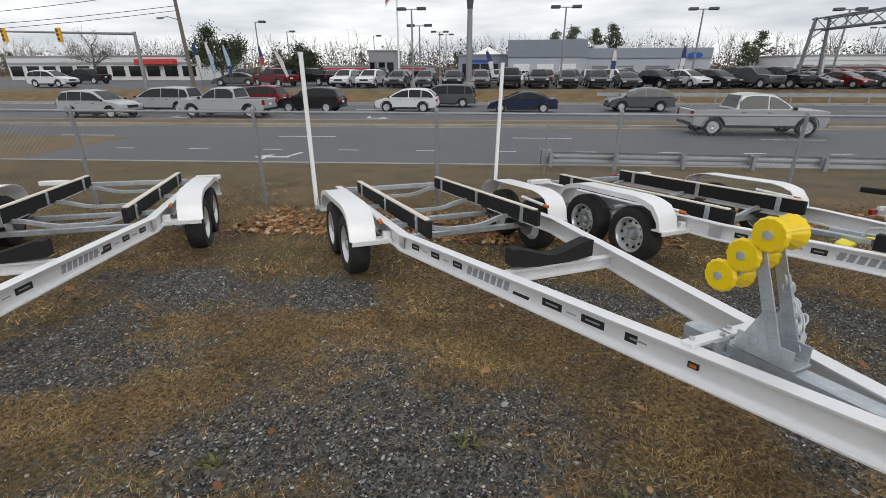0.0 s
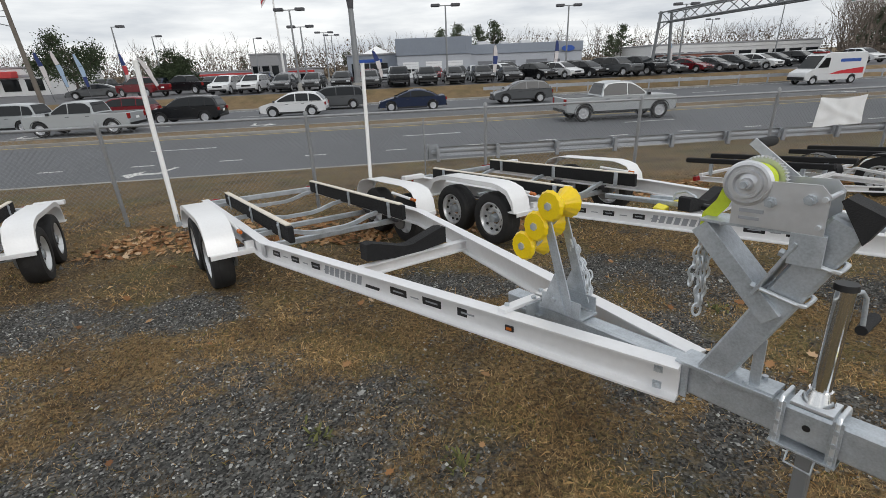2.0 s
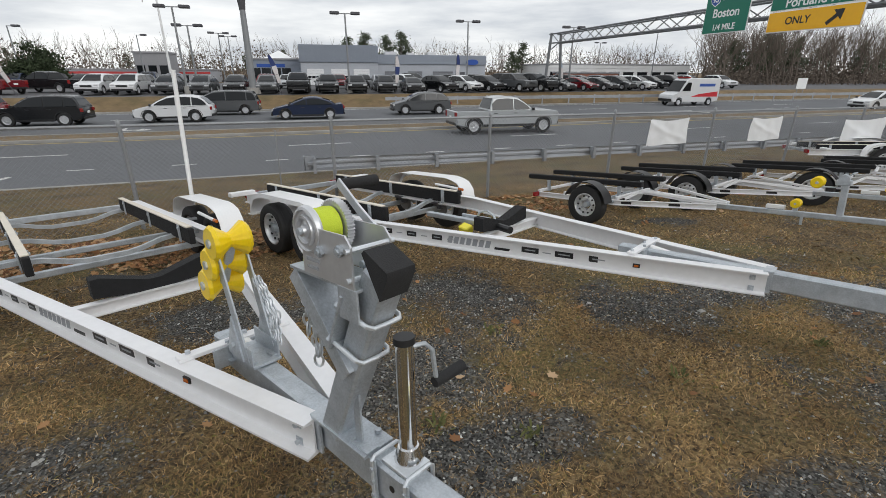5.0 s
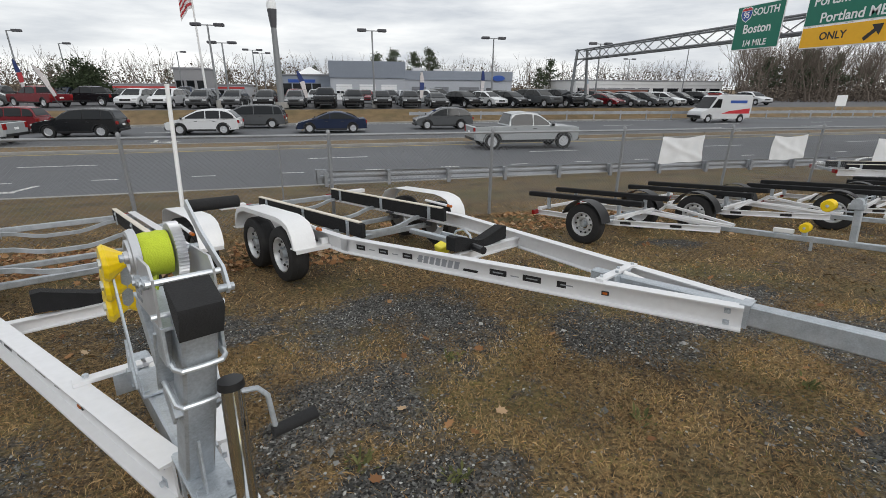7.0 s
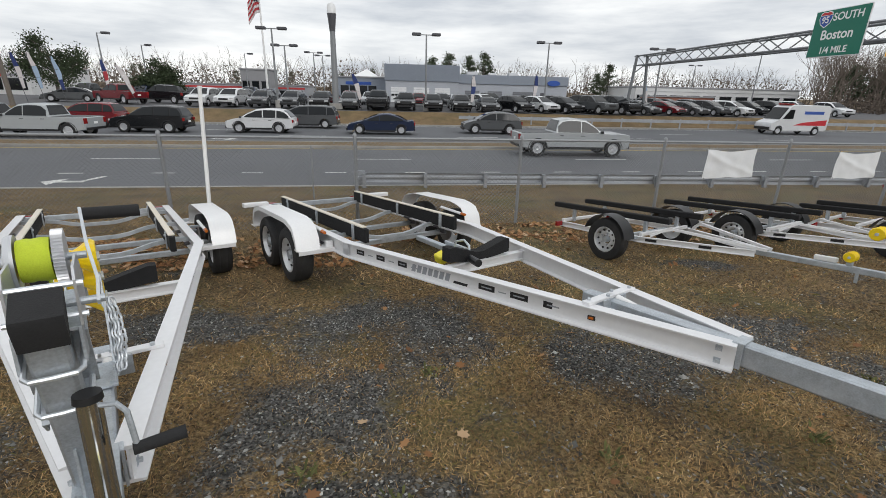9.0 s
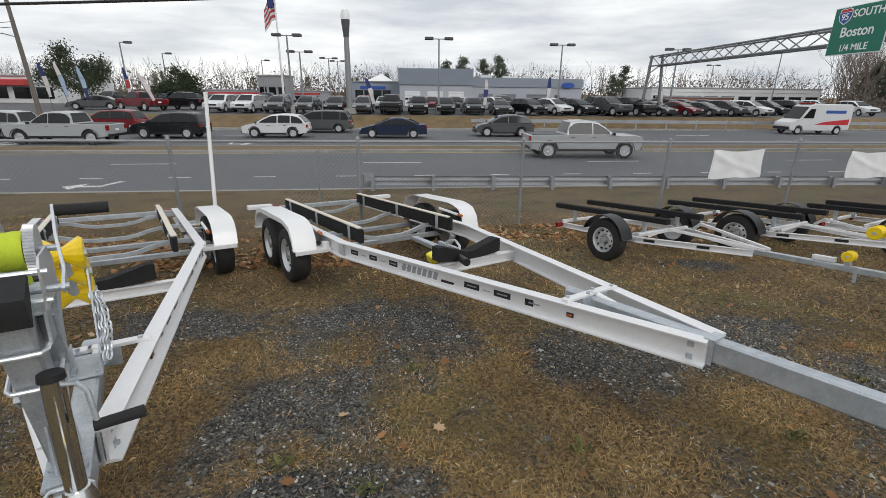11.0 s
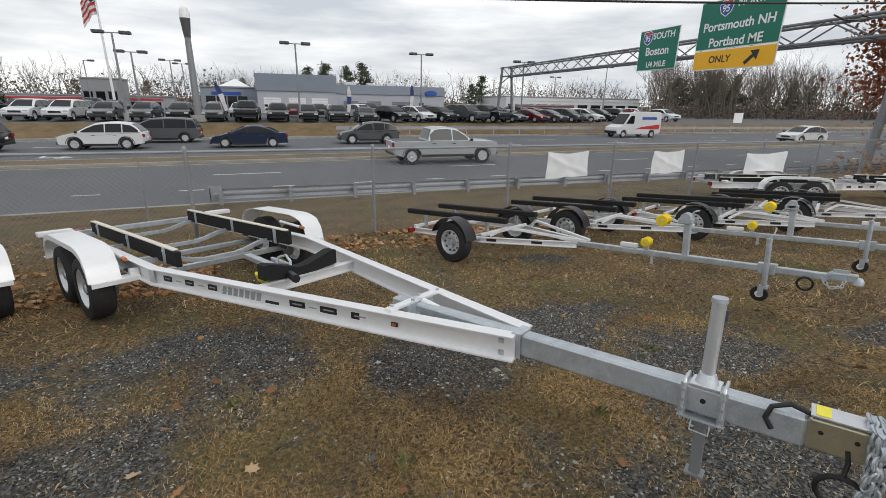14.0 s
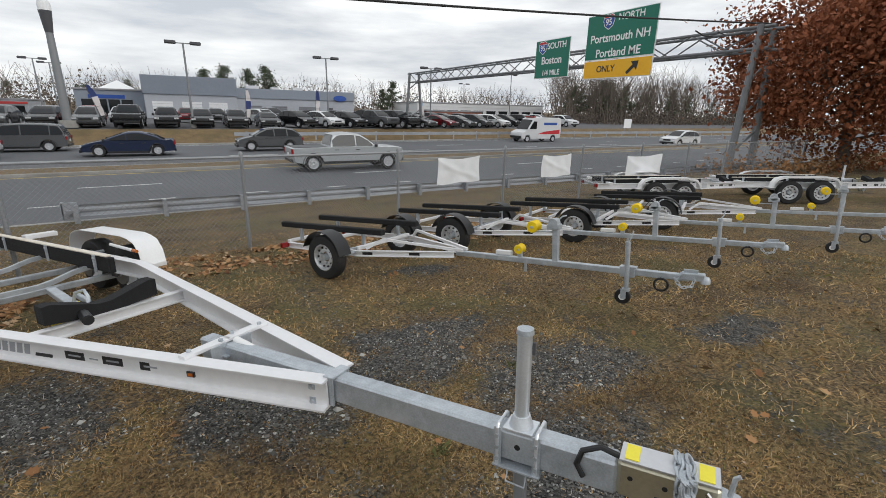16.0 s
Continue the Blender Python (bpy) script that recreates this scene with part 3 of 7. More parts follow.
banner(8.48, 9.62, 0.8, 0.57, "white cloth banner sagging on the fence with a diagonal fold", 3)
banner(11.68, 12.8, 0.74, 0.57, "white cloth banner with a bulging upper edge on the fence", 5)
banner(15.4, 17.35, 0.58, 0.83, "large white cloth banner hanging full on the fence", 8)


# ---------- wheels, jacks and other trailer pieces ----------
def wheel(parent, name, at, radius, wide, rim_r, rim_mat, out):
    """Tyre, pierced rim and hub; the axle lies along y and out is the outer side's sign."""
    h = wide / 2
    tyre = [(rim_r, -h * 0.8), (rim_r + 0.02, -h * 0.98), (radius * 0.82, -h), (radius * 0.94, -h * 0.93), (radius * 0.985, -h * 0.75), (radius, -h * 0.45), (radius * 0.992, -h * 0.4), (radius, -h * 0.34), (radius, 0.34 * h), (radius * 0.992, h * 0.4), (radius, h * 0.45), (radius * 0.985, h * 0.75), (radius * 0.94, h * 0.93), (radius * 0.82, h), (rim_r + 0.02, h * 0.98), (rim_r, h * 0.8)]
    w = part(name, Build().lathe(tyre, (0, 0, 0), (0, 1, 0), 36), M["rubber"], parent, at=at)
    o = out
    disc = [(rim_r, -o * h * 0.75), (rim_r, o * h * 0.7), (rim_r + 0.012, o * h * 0.86), (rim_r - 0.004, o * h * 0.88), (rim_r - 0.018, o * h * 0.6), (rim_r * 0.86, o * h * 0.2), (rim_r * 0.62, o * h * 0.42), (rim_r * 0.42, o * h * 0.36), (rim_r * 0.4, o * h * 0.1), (rim_r * 0.9, -o * h * 0.2)]
    rim = part("rim", Build().lathe(disc, (0, 0, 0), (0, 1, 0), 32), rim_mat, w, "bright pressed steel rim")
    hole = Build().cyl((0, 0, 0), (0, o * 0.014, 0), rim_r * 0.085, n=8).mesh("vent", M["black"])
    for i in range(10):
        a = 2 * math.pi * i / 10
        part("vent", hole, None, rim, at=pose(math.cos(a) * rim_r * 0.76, o * h * 0.33, math.sin(a) * rim_r * 0.76))
    hub = Build().cyl((0, o * h * 0.1, 0), (0, o * (h * 0.5 + 0.03), 0), rim_r * 0.3, rim_r * 0.24, 16)
    for i in range(5):
        a = 2 * math.pi * i / 5
        hub.cyl((math.cos(a) * rim_r * 0.48, o * h * 0.3, math.sin(a) * rim_r * 0.48), (math.cos(a) * rim_r * 0.48, o * (h * 0.42 + 0.014), math.sin(a) * rim_r * 0.48), 0.011, n=6)
    part("hub", hub, M["galv"], w)
    return w


def chain(pts, link=0.045, wire=0.006):
    """Interlocked links along a polyline, as one mesh."""
    pts = [Vector(p) for p in pts]
    b, turn, carry = Build(), 0, 0.0
    for p, q in zip(pts[:-1], pts[1:]):
        d = q - p
        long = d.length
        d.normalize()
        a = d.orthogonal().normalized()
        c = d.cross(a)
        s = carry
        while s < long:
            mid = p + d * s
            side = (a if turn % 2 else c)
            ring = []
            for k in range(10):
                t = 2 * math.pi * k / 10
                ring.append(mid + d * (math.cos(t) * link * 0.62) + side * (math.sin(t) * link * 0.36))
            b.tube(ring, wire, 5, closed=True)
            turn += 1
            s += link * 0.92
        carry = s - long
    return b


def bow_roller(parent, at, size, name="roller"):
    """A ribbed hour-glass roller of yellow polymer; its axis lies along y."""
    prof = [(0.006, -size * 0.62), (size * 0.52, -size * 0.62), (size * 0.6, -size * 0.5), (size * 0.3, -size * 0.08), (size * 0.26, 0), (size * 0.3, size * 0.08), (size * 0.6, size * 0.5), (size * 0.52, size * 0.62), (0.006, size * 0.62)]
    b, n, k = Build(), 56, len(prof)
    vs = []
    for i in range(n):
        t = 2 * math.pi * i / n
        flute = 1 + (0.018 if i % 4 < 2 else -0.018)
        vs += [(math.cos(t) * r * flute, h, math.sin(t) * r * flute) for r, h in prof]
    b.add(vs, [(i * k + j, ((i + 1) % n) * k + j, ((i + 1) % n) * k + (j + 1) % k, i * k + (j + 1) % k) for i in range(n) for j in range(k)])
    r = part(name, b, M["yellow"], parent, "ribbed yellow polymer roller", at=at)
    part("bolt", Build().cyl((0, -size * 0.66, 0), (0, size * 0.66, 0), size * 0.09, n=8).cyl((0, -size * 0.69, 0), (0, -size * 0.6, 0), size * 0.16, n=6).cyl((0, size * 0.6, 0), (0, size * 0.69, 0), size * 0.16, n=6), M["galv"], r)
    return r


def i_beam(h, w, t=0.009):
    return [(-w / 2, 0), (w / 2, 0), (w / 2, -t), (t / 2, -t - 0.006), (t / 2, -h + t + 0.006), (w / 2, -h + t), (w / 2, -h), (-w / 2, -h), (-w / 2, -h + t), (-t / 2, -h + t + 0.006), (-t / 2, -t - 0.006), (-w / 2, -t)]


def fender(v, side, u0, u1, z0, z1, wide, lip=0.03, mat="tread"):
    """A tandem mudguard with sloping ends, an outer lip and thickness."""
    outline = [(u1, z0), (u1 - 0.03, z0 + (z1 - z0) * 0.45), (u1 - 0.11, z0 + (z1 - z0) * 0.8), (u1 - 0.22, z1 - 0.02), (u1 - 0.34, z1), (u0 + 0.34, z1), (u0 + 0.22, z1 - 0.02), (u0 + 0.11, z0 + (z1 - z0) * 0.8), (u0 + 0.03, z0 + (z1 - z0) * 0.45), (u0, z0)]
    b, n = Build(), len(outline)
    cx, cz = (u0 + u1) / 2, z0
    inner = [(x + (cx - x) * 0.006, z - 0.006) for x, z in outline]
    y0, y1 = v - wide / 2, v + wide / 2
    vs = []
    for ring, ys in ((outline, (y0, y1)), (inner, (y0, y1))):
        for y in ys:
            vs += [(x, y, z) for x, z in ring]
    fs = []
    for i in range(n - 1):
        fs += [(i, i + 1, n + i + 1, n + i), (2 * n + i, 3 * n + i, 3 * n + i + 1, 2 * n + i + 1), (i, 2 * n + i, 2 * n + i + 1, i + 1), (n + i, n + i + 1, 3 * n + i + 1, 3 * n + i)]
    fs += [(0, n, 3 * n, 2 * n), (n - 1, 3 * n - 1, 4 * n - 1, 2 * n - 1)]
    b.add(vs, fs)
    yo = y1 if side > 0 else y0
    low = [(x + (cx - x) * 0.03, z - lip) for x, z in outline]
    k, vs2 = n, []
    for y in (yo, yo - side * 0.005):
        vs2 += [(x, y, z) for x, z in outline] + [(x, y, max(z, z0)) for x, z in low]
    fs2 = []
    for i in range(n - 1):
        fs2 += [(i, i + 1, k + i + 1, k + i), (2 * k + i, 3 * k + i, 3 * k + i + 1, 2 * k + i + 1), (k + i, k + i + 1, 3 * k + i + 1, 3 * k + i)]
    b.add(vs2, fs2)
    return b


def jack(parent, u, top, tongue_top, ground, crank=False, v=0.0):
    """A tongue jack: plated tube, base flange, U-bolts with drilled straps, drop leg and, where it is fitted, a crank."""
    j = part("jack_tube", Build().cyl((u, v, tongue_top + 0.06), (u + 0.006, v, top - 0.012), 0.0285, 0.0285, 18).cyl((u, v, tongue_top + 0.01), (u, v, tongue_top + 0.06), 0.05, 0.034, 12), M["chrome"] if crank else M["galv_bright"], parent, "plated jack tube")
    part("cap", Build().cyl((u + 0.006, v, top - 0.02), (u + 0.006, v, top), 0.034, 0.032, 18), M["black"] if crank else M["galv"], j, "flat end cap")
    if crank:
        part("crank_handle", Build().tube([(u + 0.02, v + 0.02, top - 0.035), (u + 0.035, v + 0.055, top - 0.035), (u + 0.045, v + 0.075, top - 0.06), (u + 0.05, v + 0.085, top - 0.17)], 0.0075, 8), M["galv"], j)
        part("grip", Build().cyl((u + 0.05, v + 0.075, top - 0.172), (u + 0.055, v + 0.2, top - 0.165), 0.017, 0.019, 12), M["soft_black"], j, "black foam crank grip")
    else:
        part("pivot_tab", Build().box(u + 0.03, v + 0.012, top - 0.08, 0.03, 0.012, 0.05), M["lamp_dark"], j)
    part("base_flange", Build().box(u, v * 0.5, tongue_top + 0.008, 0.12, 0.1, 0.012), M["galv_bright"], parent)
    for du in (-0.078, 0.078):
        part("u_bolt", Build().tube([(u + du, -0.058, tongue_top - 0.17), (u + du, -0.058, tongue_top + 0.012), (u + du, -0.046, tongue_top + 0.022), (u + du, 0.046, tongue_top + 0.022), (u + du, 0.058, tongue_top + 0.012), (u + du, 0.058, tongue_top - 0.17)], 0.007, 8), M["galv_bright"], parent)
        strap = Build().box(u + du, -0.056, tongue_top - 0.07, 0.03, 0.006, 0.17)
        for k in range(3):
            strap.cyl((u + du, -0.06, tongue_top - 0.02 - 0.05 * k), (u + du, -0.068, tongue_top - 0.02 - 0.05 * k), 0.009, n=6)
        part("strap", strap, M["galv"], parent, "drilled galvanised strap")
    part("clamp_bar", Build().box(u, 0, tongue_top - 0.15, 0.19, 0.14, 0.008), M["galv"], parent)
    part("bore", Build().cyl((u, -0.0475, tongue_top - 0.06), (u, -0.044, tongue_top - 0.06), 0.012, n=12), M["black"], parent)
    part("jack_foot", Build().box(u, v, (tongue_top - 0.13 + ground) / 2, 0.046, 0.046, tongue_top - 0.13 - ground).box(u, v, ground + 0.006, 0.08, 0.07, 0.012), M["lamp_grey"], parent, "dull steel drop leg")
    part("pin", Build().tube([(u - 0.035, -0.05, tongue_top - 0.16), (u - 0.035, -0.075, tongue_top - 0.2), (u + 0.04, -0.075, tongue_top - 0.205), (u + 0.04, -0.05, tongue_top - 0.165)], 0.004, 6), M["galv"], parent)


def coupler(parent, u, z, long):
    """Surge-brake housing in yellow zinc with a ball socket, label plates, hose and chains."""
    body = part("brake_housing", Build().box(u + long * 0.36, 0, z - 0.075, long * 0.72, 0.1, 0.14, c=0.012), M["zinc"], parent, "yellow zinc brake housing")
    part("cover", Build().box(u + long * 0.36, 0, z + 0.003, long * 0.7, 0.105, 0.008), M["alu_grey"], body)
    for s in (0.1, 0.62):
        part("warning_label", Build().box(u + long * s, 0, z + 0.009, 0.045, 0.085, 0.003, c=0), M["label_yellow"], body, "yellow warning label")
    for i in range(3):
        part("hole", Build().cyl((u + long * (0.1 + 0.25 * i), -0.0515, z - 0.06), (u + long * (0.1 + 0.25 * i), -0.05, z - 0.06), 0.009, n=10), M["black"], body)
    nose = Build().sweep([(-0.045, 0), (0.045, 0), (0.05, -0.05), (0.03, -0.09), (-0.03, -0.09), (-0.05, -0.05)], [(u + long * 0.7, 0, z - 0.05), (u + long * 0.86, 0, z - 0.07)])
    nose.lathe([(0.0, 0.03), (0.035, 0.025), (0.055, 0.0), (0.058, -0.035), (0.0, -0.035)], (u + long * 0.92, 0, z - 0.105), (0, 0, 1), 16)
    nose.box(u + long * 0.86, 0, z - 0.145, 0.26, 0.115, 0.012)
    n = part("socket", nose, M["galv"], parent)
    part("latch", Build().tube([(u + long * 0.78, 0, z - 0.05), (u + long * 0.8, 0, z + 0.02), (u + long * 0.83, 0, z + 0.03)], 0.008, 6), M["galv"], n)
    part("hose", Build().tube([(u + 0.02, -0.02, z - 0.01), (u - 0.06, -0.03, z + 0.015), (u - 0.12, -0.045, z - 0.01), (u - 0.135, -0.06, z - 0.06), (u - 0.11, -0.062, z - 0.1)], 0.011, 8), M["black"], parent, "black brake hose")
    for k, (du, dv, low) in enumerate(((0.42, -0.06, 0.30), (0.47, -0.072, 0.34), (0.5, -0.062, 0.24), (0.45, -0.075, 0.2))):
        a = u + long * du
        part("safety_chain", chain([(a, dv + 0.09, z + 0.018), (a + 0.01, dv - 0.01, z + 0.014), (a + 0.012, dv - 0.022, z - low * 0.5), (a - 0.004, dv - 0.025, z - low), (a + 0.02, dv - 0.03, z - low * 0.6)]), M["galv"], parent)
    part("wiring_loop", Build().tube([(u + long * 0.3 + 0.075 * math.cos(t), -0.075, z - 0.27 + 0.065 * math.sin(t)) for t in (2 * math.pi * k / 18 for k in range(18))], 0.011, 7, closed=True).tube([(u + long * 0.3, -0.075, z - 0.205), (u + long * 0.32, -0.06, z - 0.15), (u + long * 0.3, -0.05, z - 0.1)], 0.008, 6), M["black"], parent, "coiled black wiring")
    part("hook", Build().tube([(u + long * 0.62, -0.06, z - 0.02), (u + long * 0.7, -0.07, z - 0.05), (u + long * 0.72, -0.072, z - 0.085), (u + long * 0.66, -0.072, z - 0.1), (u + long * 0.62, -0.07, z - 0.07)], 0.008, 7), M["chrome"], parent)
    part("plug_cord", Build().tube([(u + long * 0.62 + 0.06 * math.cos(t), -0.08, z - 0.14 + 0.05 * math.sin(t)) for t in (2 * math.pi * k / 16 for k in range(16))], 0.008, 6, closed=True), M["black"], parent, "coiled black plug cord")


def tandem_trailer(m, label, tongue=(0.97, 1.33), guides=False, winch=False, jack_top=0.95, nose_ground=0.0, rear_bracket=True, bunk_u=-4.56):
    """A white aluminium twin-axle bunk trailer; x forward from the joint of the side rails, y left."""
    t = empty("boat_trailer", m, label, "boat trailer", "twin-axle boat trailers")
    top, h = 0.545, 0.155
    kink, rear, hw, nose = -3.22, -6.1, 0.808, 0.072
    for s, name in ((-1, "side_rail"), (1, "side_rail")):
        r = part(name, Build().sweep(i_beam(h, 0.088), [(rear, s * hw, top), (kink, s * hw, top), (0.02, s * nose, top)]), M["alu"], t)
        # stickers on the outer web; the web runs straight from the kink to the joint
        d = Vector((-kink, s * (nose - hw), 0)).normalized()
        side = Vector((d.y, -d.x, 0)) * (1 if s < 0 else -1)

        def on_web(u):
            k = (u - kink) / -kink
            return Vector((u, s * (hw + (nose - hw) * k), 0))

        turn = math.degrees(math.atan2(d.y, d.x))
        for u, w in ((-3.03, 0.11), (-2.75, 0.11), (-2.47, 0.11), (-1.58, 0.15), (-1.3, 0.15), (-1.035, 0.15)):
            p = on_web(u) + side * 0.0065
            st = part("sticker", Build().box(0, 0, 0, w, 0.002, 0.048, c=0), M["decal"], r, "black sticker with white print", at=pose(p.x, p.y, top - 0.075, 0, 0, turn))
            part("print", Build().box(0, side.y * 0.002, 0.0, w * 0.62, 0.002, 0.01, c=0), M["decal_grey"], st)
            q = on_web(u + 0.14) + side * 0.0065
            part("small_print", Build().box(0, 0, 0, 0.07, 0.001, 0.009, c=0), M["decal_grey"], r, at=pose(q.x, q.y, top - 0.08, 0, 0, turn))
        # maker's mark as plain slanted bars
        bar = Build().plate([(0, 0), (0.046, 0), (0.062, 0.066), (0.016, 0.066)], 0.002).mesh("maker_mark", M["decal_grey"])
        for i in range(7):
            q = on_web(-2.36 + 0.062 * i if s < 0 else -1.92 - 0.062 * i) + side * 0.0065
            part("maker_mark", bar, None, r, "grey slanted bar of the maker's mark", at=pose(q.x, q.y, top - 0.11, 0, 0, turn if s < 0 else turn + 180))
        small = Build().plate([(0, 0), (0.14, 0), (0.15, 0.022), (0.01, 0.022)], 0.002)
        q = on_web(-1.9 if s < 0 else -2.38) + side * 0.0065
        part("script_mark", small, M["decal"], r, at=pose(q.x, q.y, top - 0.112, 0, 0, turn if s < 0 else turn + 180))
        p = on_web(-0.766) + side * 0.01
        sm = part("side_marker", Build().box(0, 0, 0, 0.05, 0.014, 0.03), M["black"], r, "small side marker lamp in a black housing", at=pose(p.x, p.y, top - 0.078, 0, 0, turn))
        part("lens", Build().box(0, side.y * 0.008, 0, 0.032, 0.006, 0.016), M["amber"], sm)
        for dz in (-0.045, -0.12):
            p = on_web(-0.06) + side * 0.008
            part("bolt", Build().box(0, 0, 0, 0.035, 0.006, 0.035).cyl((0, 0, 0), (0, side.y * 0.018, 0), 0.011, n=6), M["galv"], r, at=pose(p.x, p.y, top + dz, 0, 0, turn))
        # splice plate where the rail turns in
        part("splice", Build().box(0, 0, 0, 0.12, 0.006, h - 0.03), M["alu_grey"], r, at=pose(kink - 0.03, s * (hw + 0.012), top - h / 2))
    # tongue
    tu = tongue[1]
    part("tongue", Build().box((tu - 1.0) / 2, 0, top - 0.068, tu + 1.0, 0.092, 0.13, c=0.01), M["galv"], t, "galvanised box-section tongue")
    part("joint_band", Build().box(0.02, -0.058, top - 0.07, 0.05, 0.01, 0.15).box(0.02, 0.058, top - 0.07, 0.05, 0.01, 0.15).box(0.02, 0, top + 0.003, 0.06, 0.13, 0.01), M["galv"], t)
    # tie between the rails
    tie = Build().box(-0.81, -0.13, top + 0.01, 0.06, 0.28, 0.02).box(-0.81, 0.13, top + 0.01, 0.06, 0.28, 0.02)
    part("tie_bar", tie, M["alu"], t)
    part("tie_plate", Build().box(-0.81, 0, top - 0.06, 0.16, 0.14, 0.01).box(-0.77, -0.08, top - 0.04, 0.01, 0.1, 0.1).box(-0.77, 0.08, top - 0.04, 0.01, 0.1, 0.1), M["galv"], t)
    for x, y in ((-0.82, -0.22), (-0.79, -0.05), (-0.83, 0.05), (-0.8, 0.22)):
        part("bolt", Build().cyl((x, y, top + 0.018), (x, y, top + 0.034), 0.013, n=6), M["galv"], t)
    part("light_tube", Build().cyl((-0.77, 0.03, top - 0.0), (-0.59, 0.03, top - 0.03), 0.022, n=12), M["pvc"], t)
    # front cross member and its V pad
    w = hw + (nose - hw) * (-2.15 - kink) / -kink
    part("cross_beam", Build().sweep(i_beam(0.085, 0.07, 0.008), [(-2.15, -w, top - 0.055), (-2.15, w, top - 0.055)]), M["alu"], t)
    pad = [(-0.36, 0.0), (-0.04, -0.035), (0.04, -0.035), (0.36, 0.0), (0.36, 0.125), (0.31, 0.13), (0.04, 0.05), (-0.04, 0.05), (-0.31, 0.13), (-0.36, 0.125)]
    part("v_pad", Build().plate(pad, 0.11), M["carpet"], t, "black carpeted V-shaped keel pad", at=pose(-2.2, 0, top - 0.03, 0, 0, 90))
    # gull-shaped cross members and axles
    prof = [(-0.021, -0.021), (0.021, -0.021), (0.021, 0.021), (-0.021, 0.021)]
    for u in (-3.72, -4.72, -5.78):
        z = top - 0.055
        pts = [(u, -hw, z), (u, -0.62, z + 0.005), (u, -0.45, z - 0.015), (u, -0.28, z - 0.065), (u, -0.16, z - 0.085), (u, 0.16, z - 0.085), (u, 0.28, z - 0.065), (u, 0.45, z - 0.015), (u, 0.62, z + 0.005), (u, hw, z)]
        part("cross_member", Build().sweep(prof, pts, (1, 0, 0)), M["galv"], t, "bent galvanised cross member")
    for u in (-3.93, -4.66):
        part("axle", Build().box(u, 0, 0.305, 0.06, 2.0, 0.06), M["galv"], t)
        for s in (-1, 1):
            part("torsion_arm", Build().box(u + 0.04, s * 0.86, 0.34, 0.16, 0.035, 0.07).box(u + 0.05, s * 0.8, 0.4, 0.14, 0.09, 0.03), M["lamp_dark"], t)
            part("brake_disc", Build().cyl((u, s * 0.94, 0.3), (u, s * 0.965, 0.3), 0.12, n=20).box(u + 0.08, s * 0.95, 0.39, 0.1, 0.07, 0.07), M["lamp_grey"], t)
            wheel(t, "wheel", pose(u, s * 1.1, 0.3), 0.3, 0.2, 0.182, M["rim"], s)
    # mudguards with step brackets
    for s in (-1, 1):
        f = part("fender", fender(s * 1.1, s, -5.1, -3.53, 0.43, 0.72, 0.25, 0.05), M["tread"], t, "white diamond-plate tandem mudguard")
        part("step_plate", Build().box(-3.57, s * 1.02, 0.425, 0.14, 0.38, 0.012).box(-3.505, s * 1.02, 0.408, 0.012, 0.38, 0.04).box(-3.58, s * 0.86, 0.44, 0.05, 0.08, 0.1), M["tread"], f)
        part("step_plate", Build().box(-5.1, s * 1.03, 0.425, 0.12, 0.4, 0.012), M["tread"], f)
        part("strut", Build().box(-4.36, s * 0.9, 0.5, 0.04, 0.22, 0.03), M["galv"], f)
        part("marker_arm", Build().cyl((-4.0, s * 0.93, 0.625), (-3.56, s * 0.93, 0.6), 0.017, n=10), M["pvc"], f)
        part("marker_lamp", Build().cyl((-3.57, s * 0.93, 0.6), (-3.5, s * 0.93, 0.597), 0.02, 0.017, 12), M["amber"], f, "amber marker lamp")
    # bunks
    for s in (-1, 1):
        b = part("bunk", Build().box(bunk_u, s * 0.58, 0.565, 2.62, 0.052, 0.15, c=0.008), M["carpet"], t, "black carpeted bunk board")
        part("bunk_cap", Build().box(bunk_u - 0.02, s * 0.58, 0.648, 2.55, 0.056, 0.016, c=0.004), M["bunk_top"], b, "cream plastic bunk cap")
        for u in (bunk_u + 1.05, bunk_u + 0.05, bunk_u - 1.02):
            for o in (-1, 1):
                part("bracket", Build().box(u, s * 0.58 + o * 0.033, 0.56, 0.055, 0.01, 0.17, c=0.003).cyl((u, s * 0.58 + o * 0.037, 0.615), (u, s * 0.58 + o * 0.047, 0.615), 0.013, n=6), M["galv"], b)
    # rear: cross bar, lamps, brackets
    part("rear_bar", Build().box(-6.07, 0, top - 0.06, 0.05, 1.6, 0.07), M["galv"], t)
    for s in (-1, 1):
        if rear_bracket:
            part("rear_bracket", Build().box(-5.84, s * 0.98, top + 0.02, 0.1, 0.34, 0.06).cyl((-5.79, s * 1.05, top + 0.02), (-5.784, s * 1.05, top + 0.02), 0.02, n=10), M["alu"], t)
        lamp = part("tail_lamp", Build().box(-6.12, s * 0.72, top - 0.06, 0.05, 0.2, 0.09), M["red_lens"], t, "red tail lamp")
        if guides:
            g = part("guide_pole", Build().cyl((-5.2, s * 1.255, 0.47), (-5.2, s * 1.305, 2.19), 0.026, n=14).cyl((-5.2, s * 1.305, 2.19), (-5.2, s * 1.305, 2.205), 0.03, n=14), M["pvc"], t, "white PVC guide pole")
            part("guide_bracket", Build().box(-5.2, s * 1.03, 0.44, 0.05, 0.5, 0.05).box(-5.2, s * 1.245, 0.5, 0.06, 0.012, 0.12), M["galv"], g)
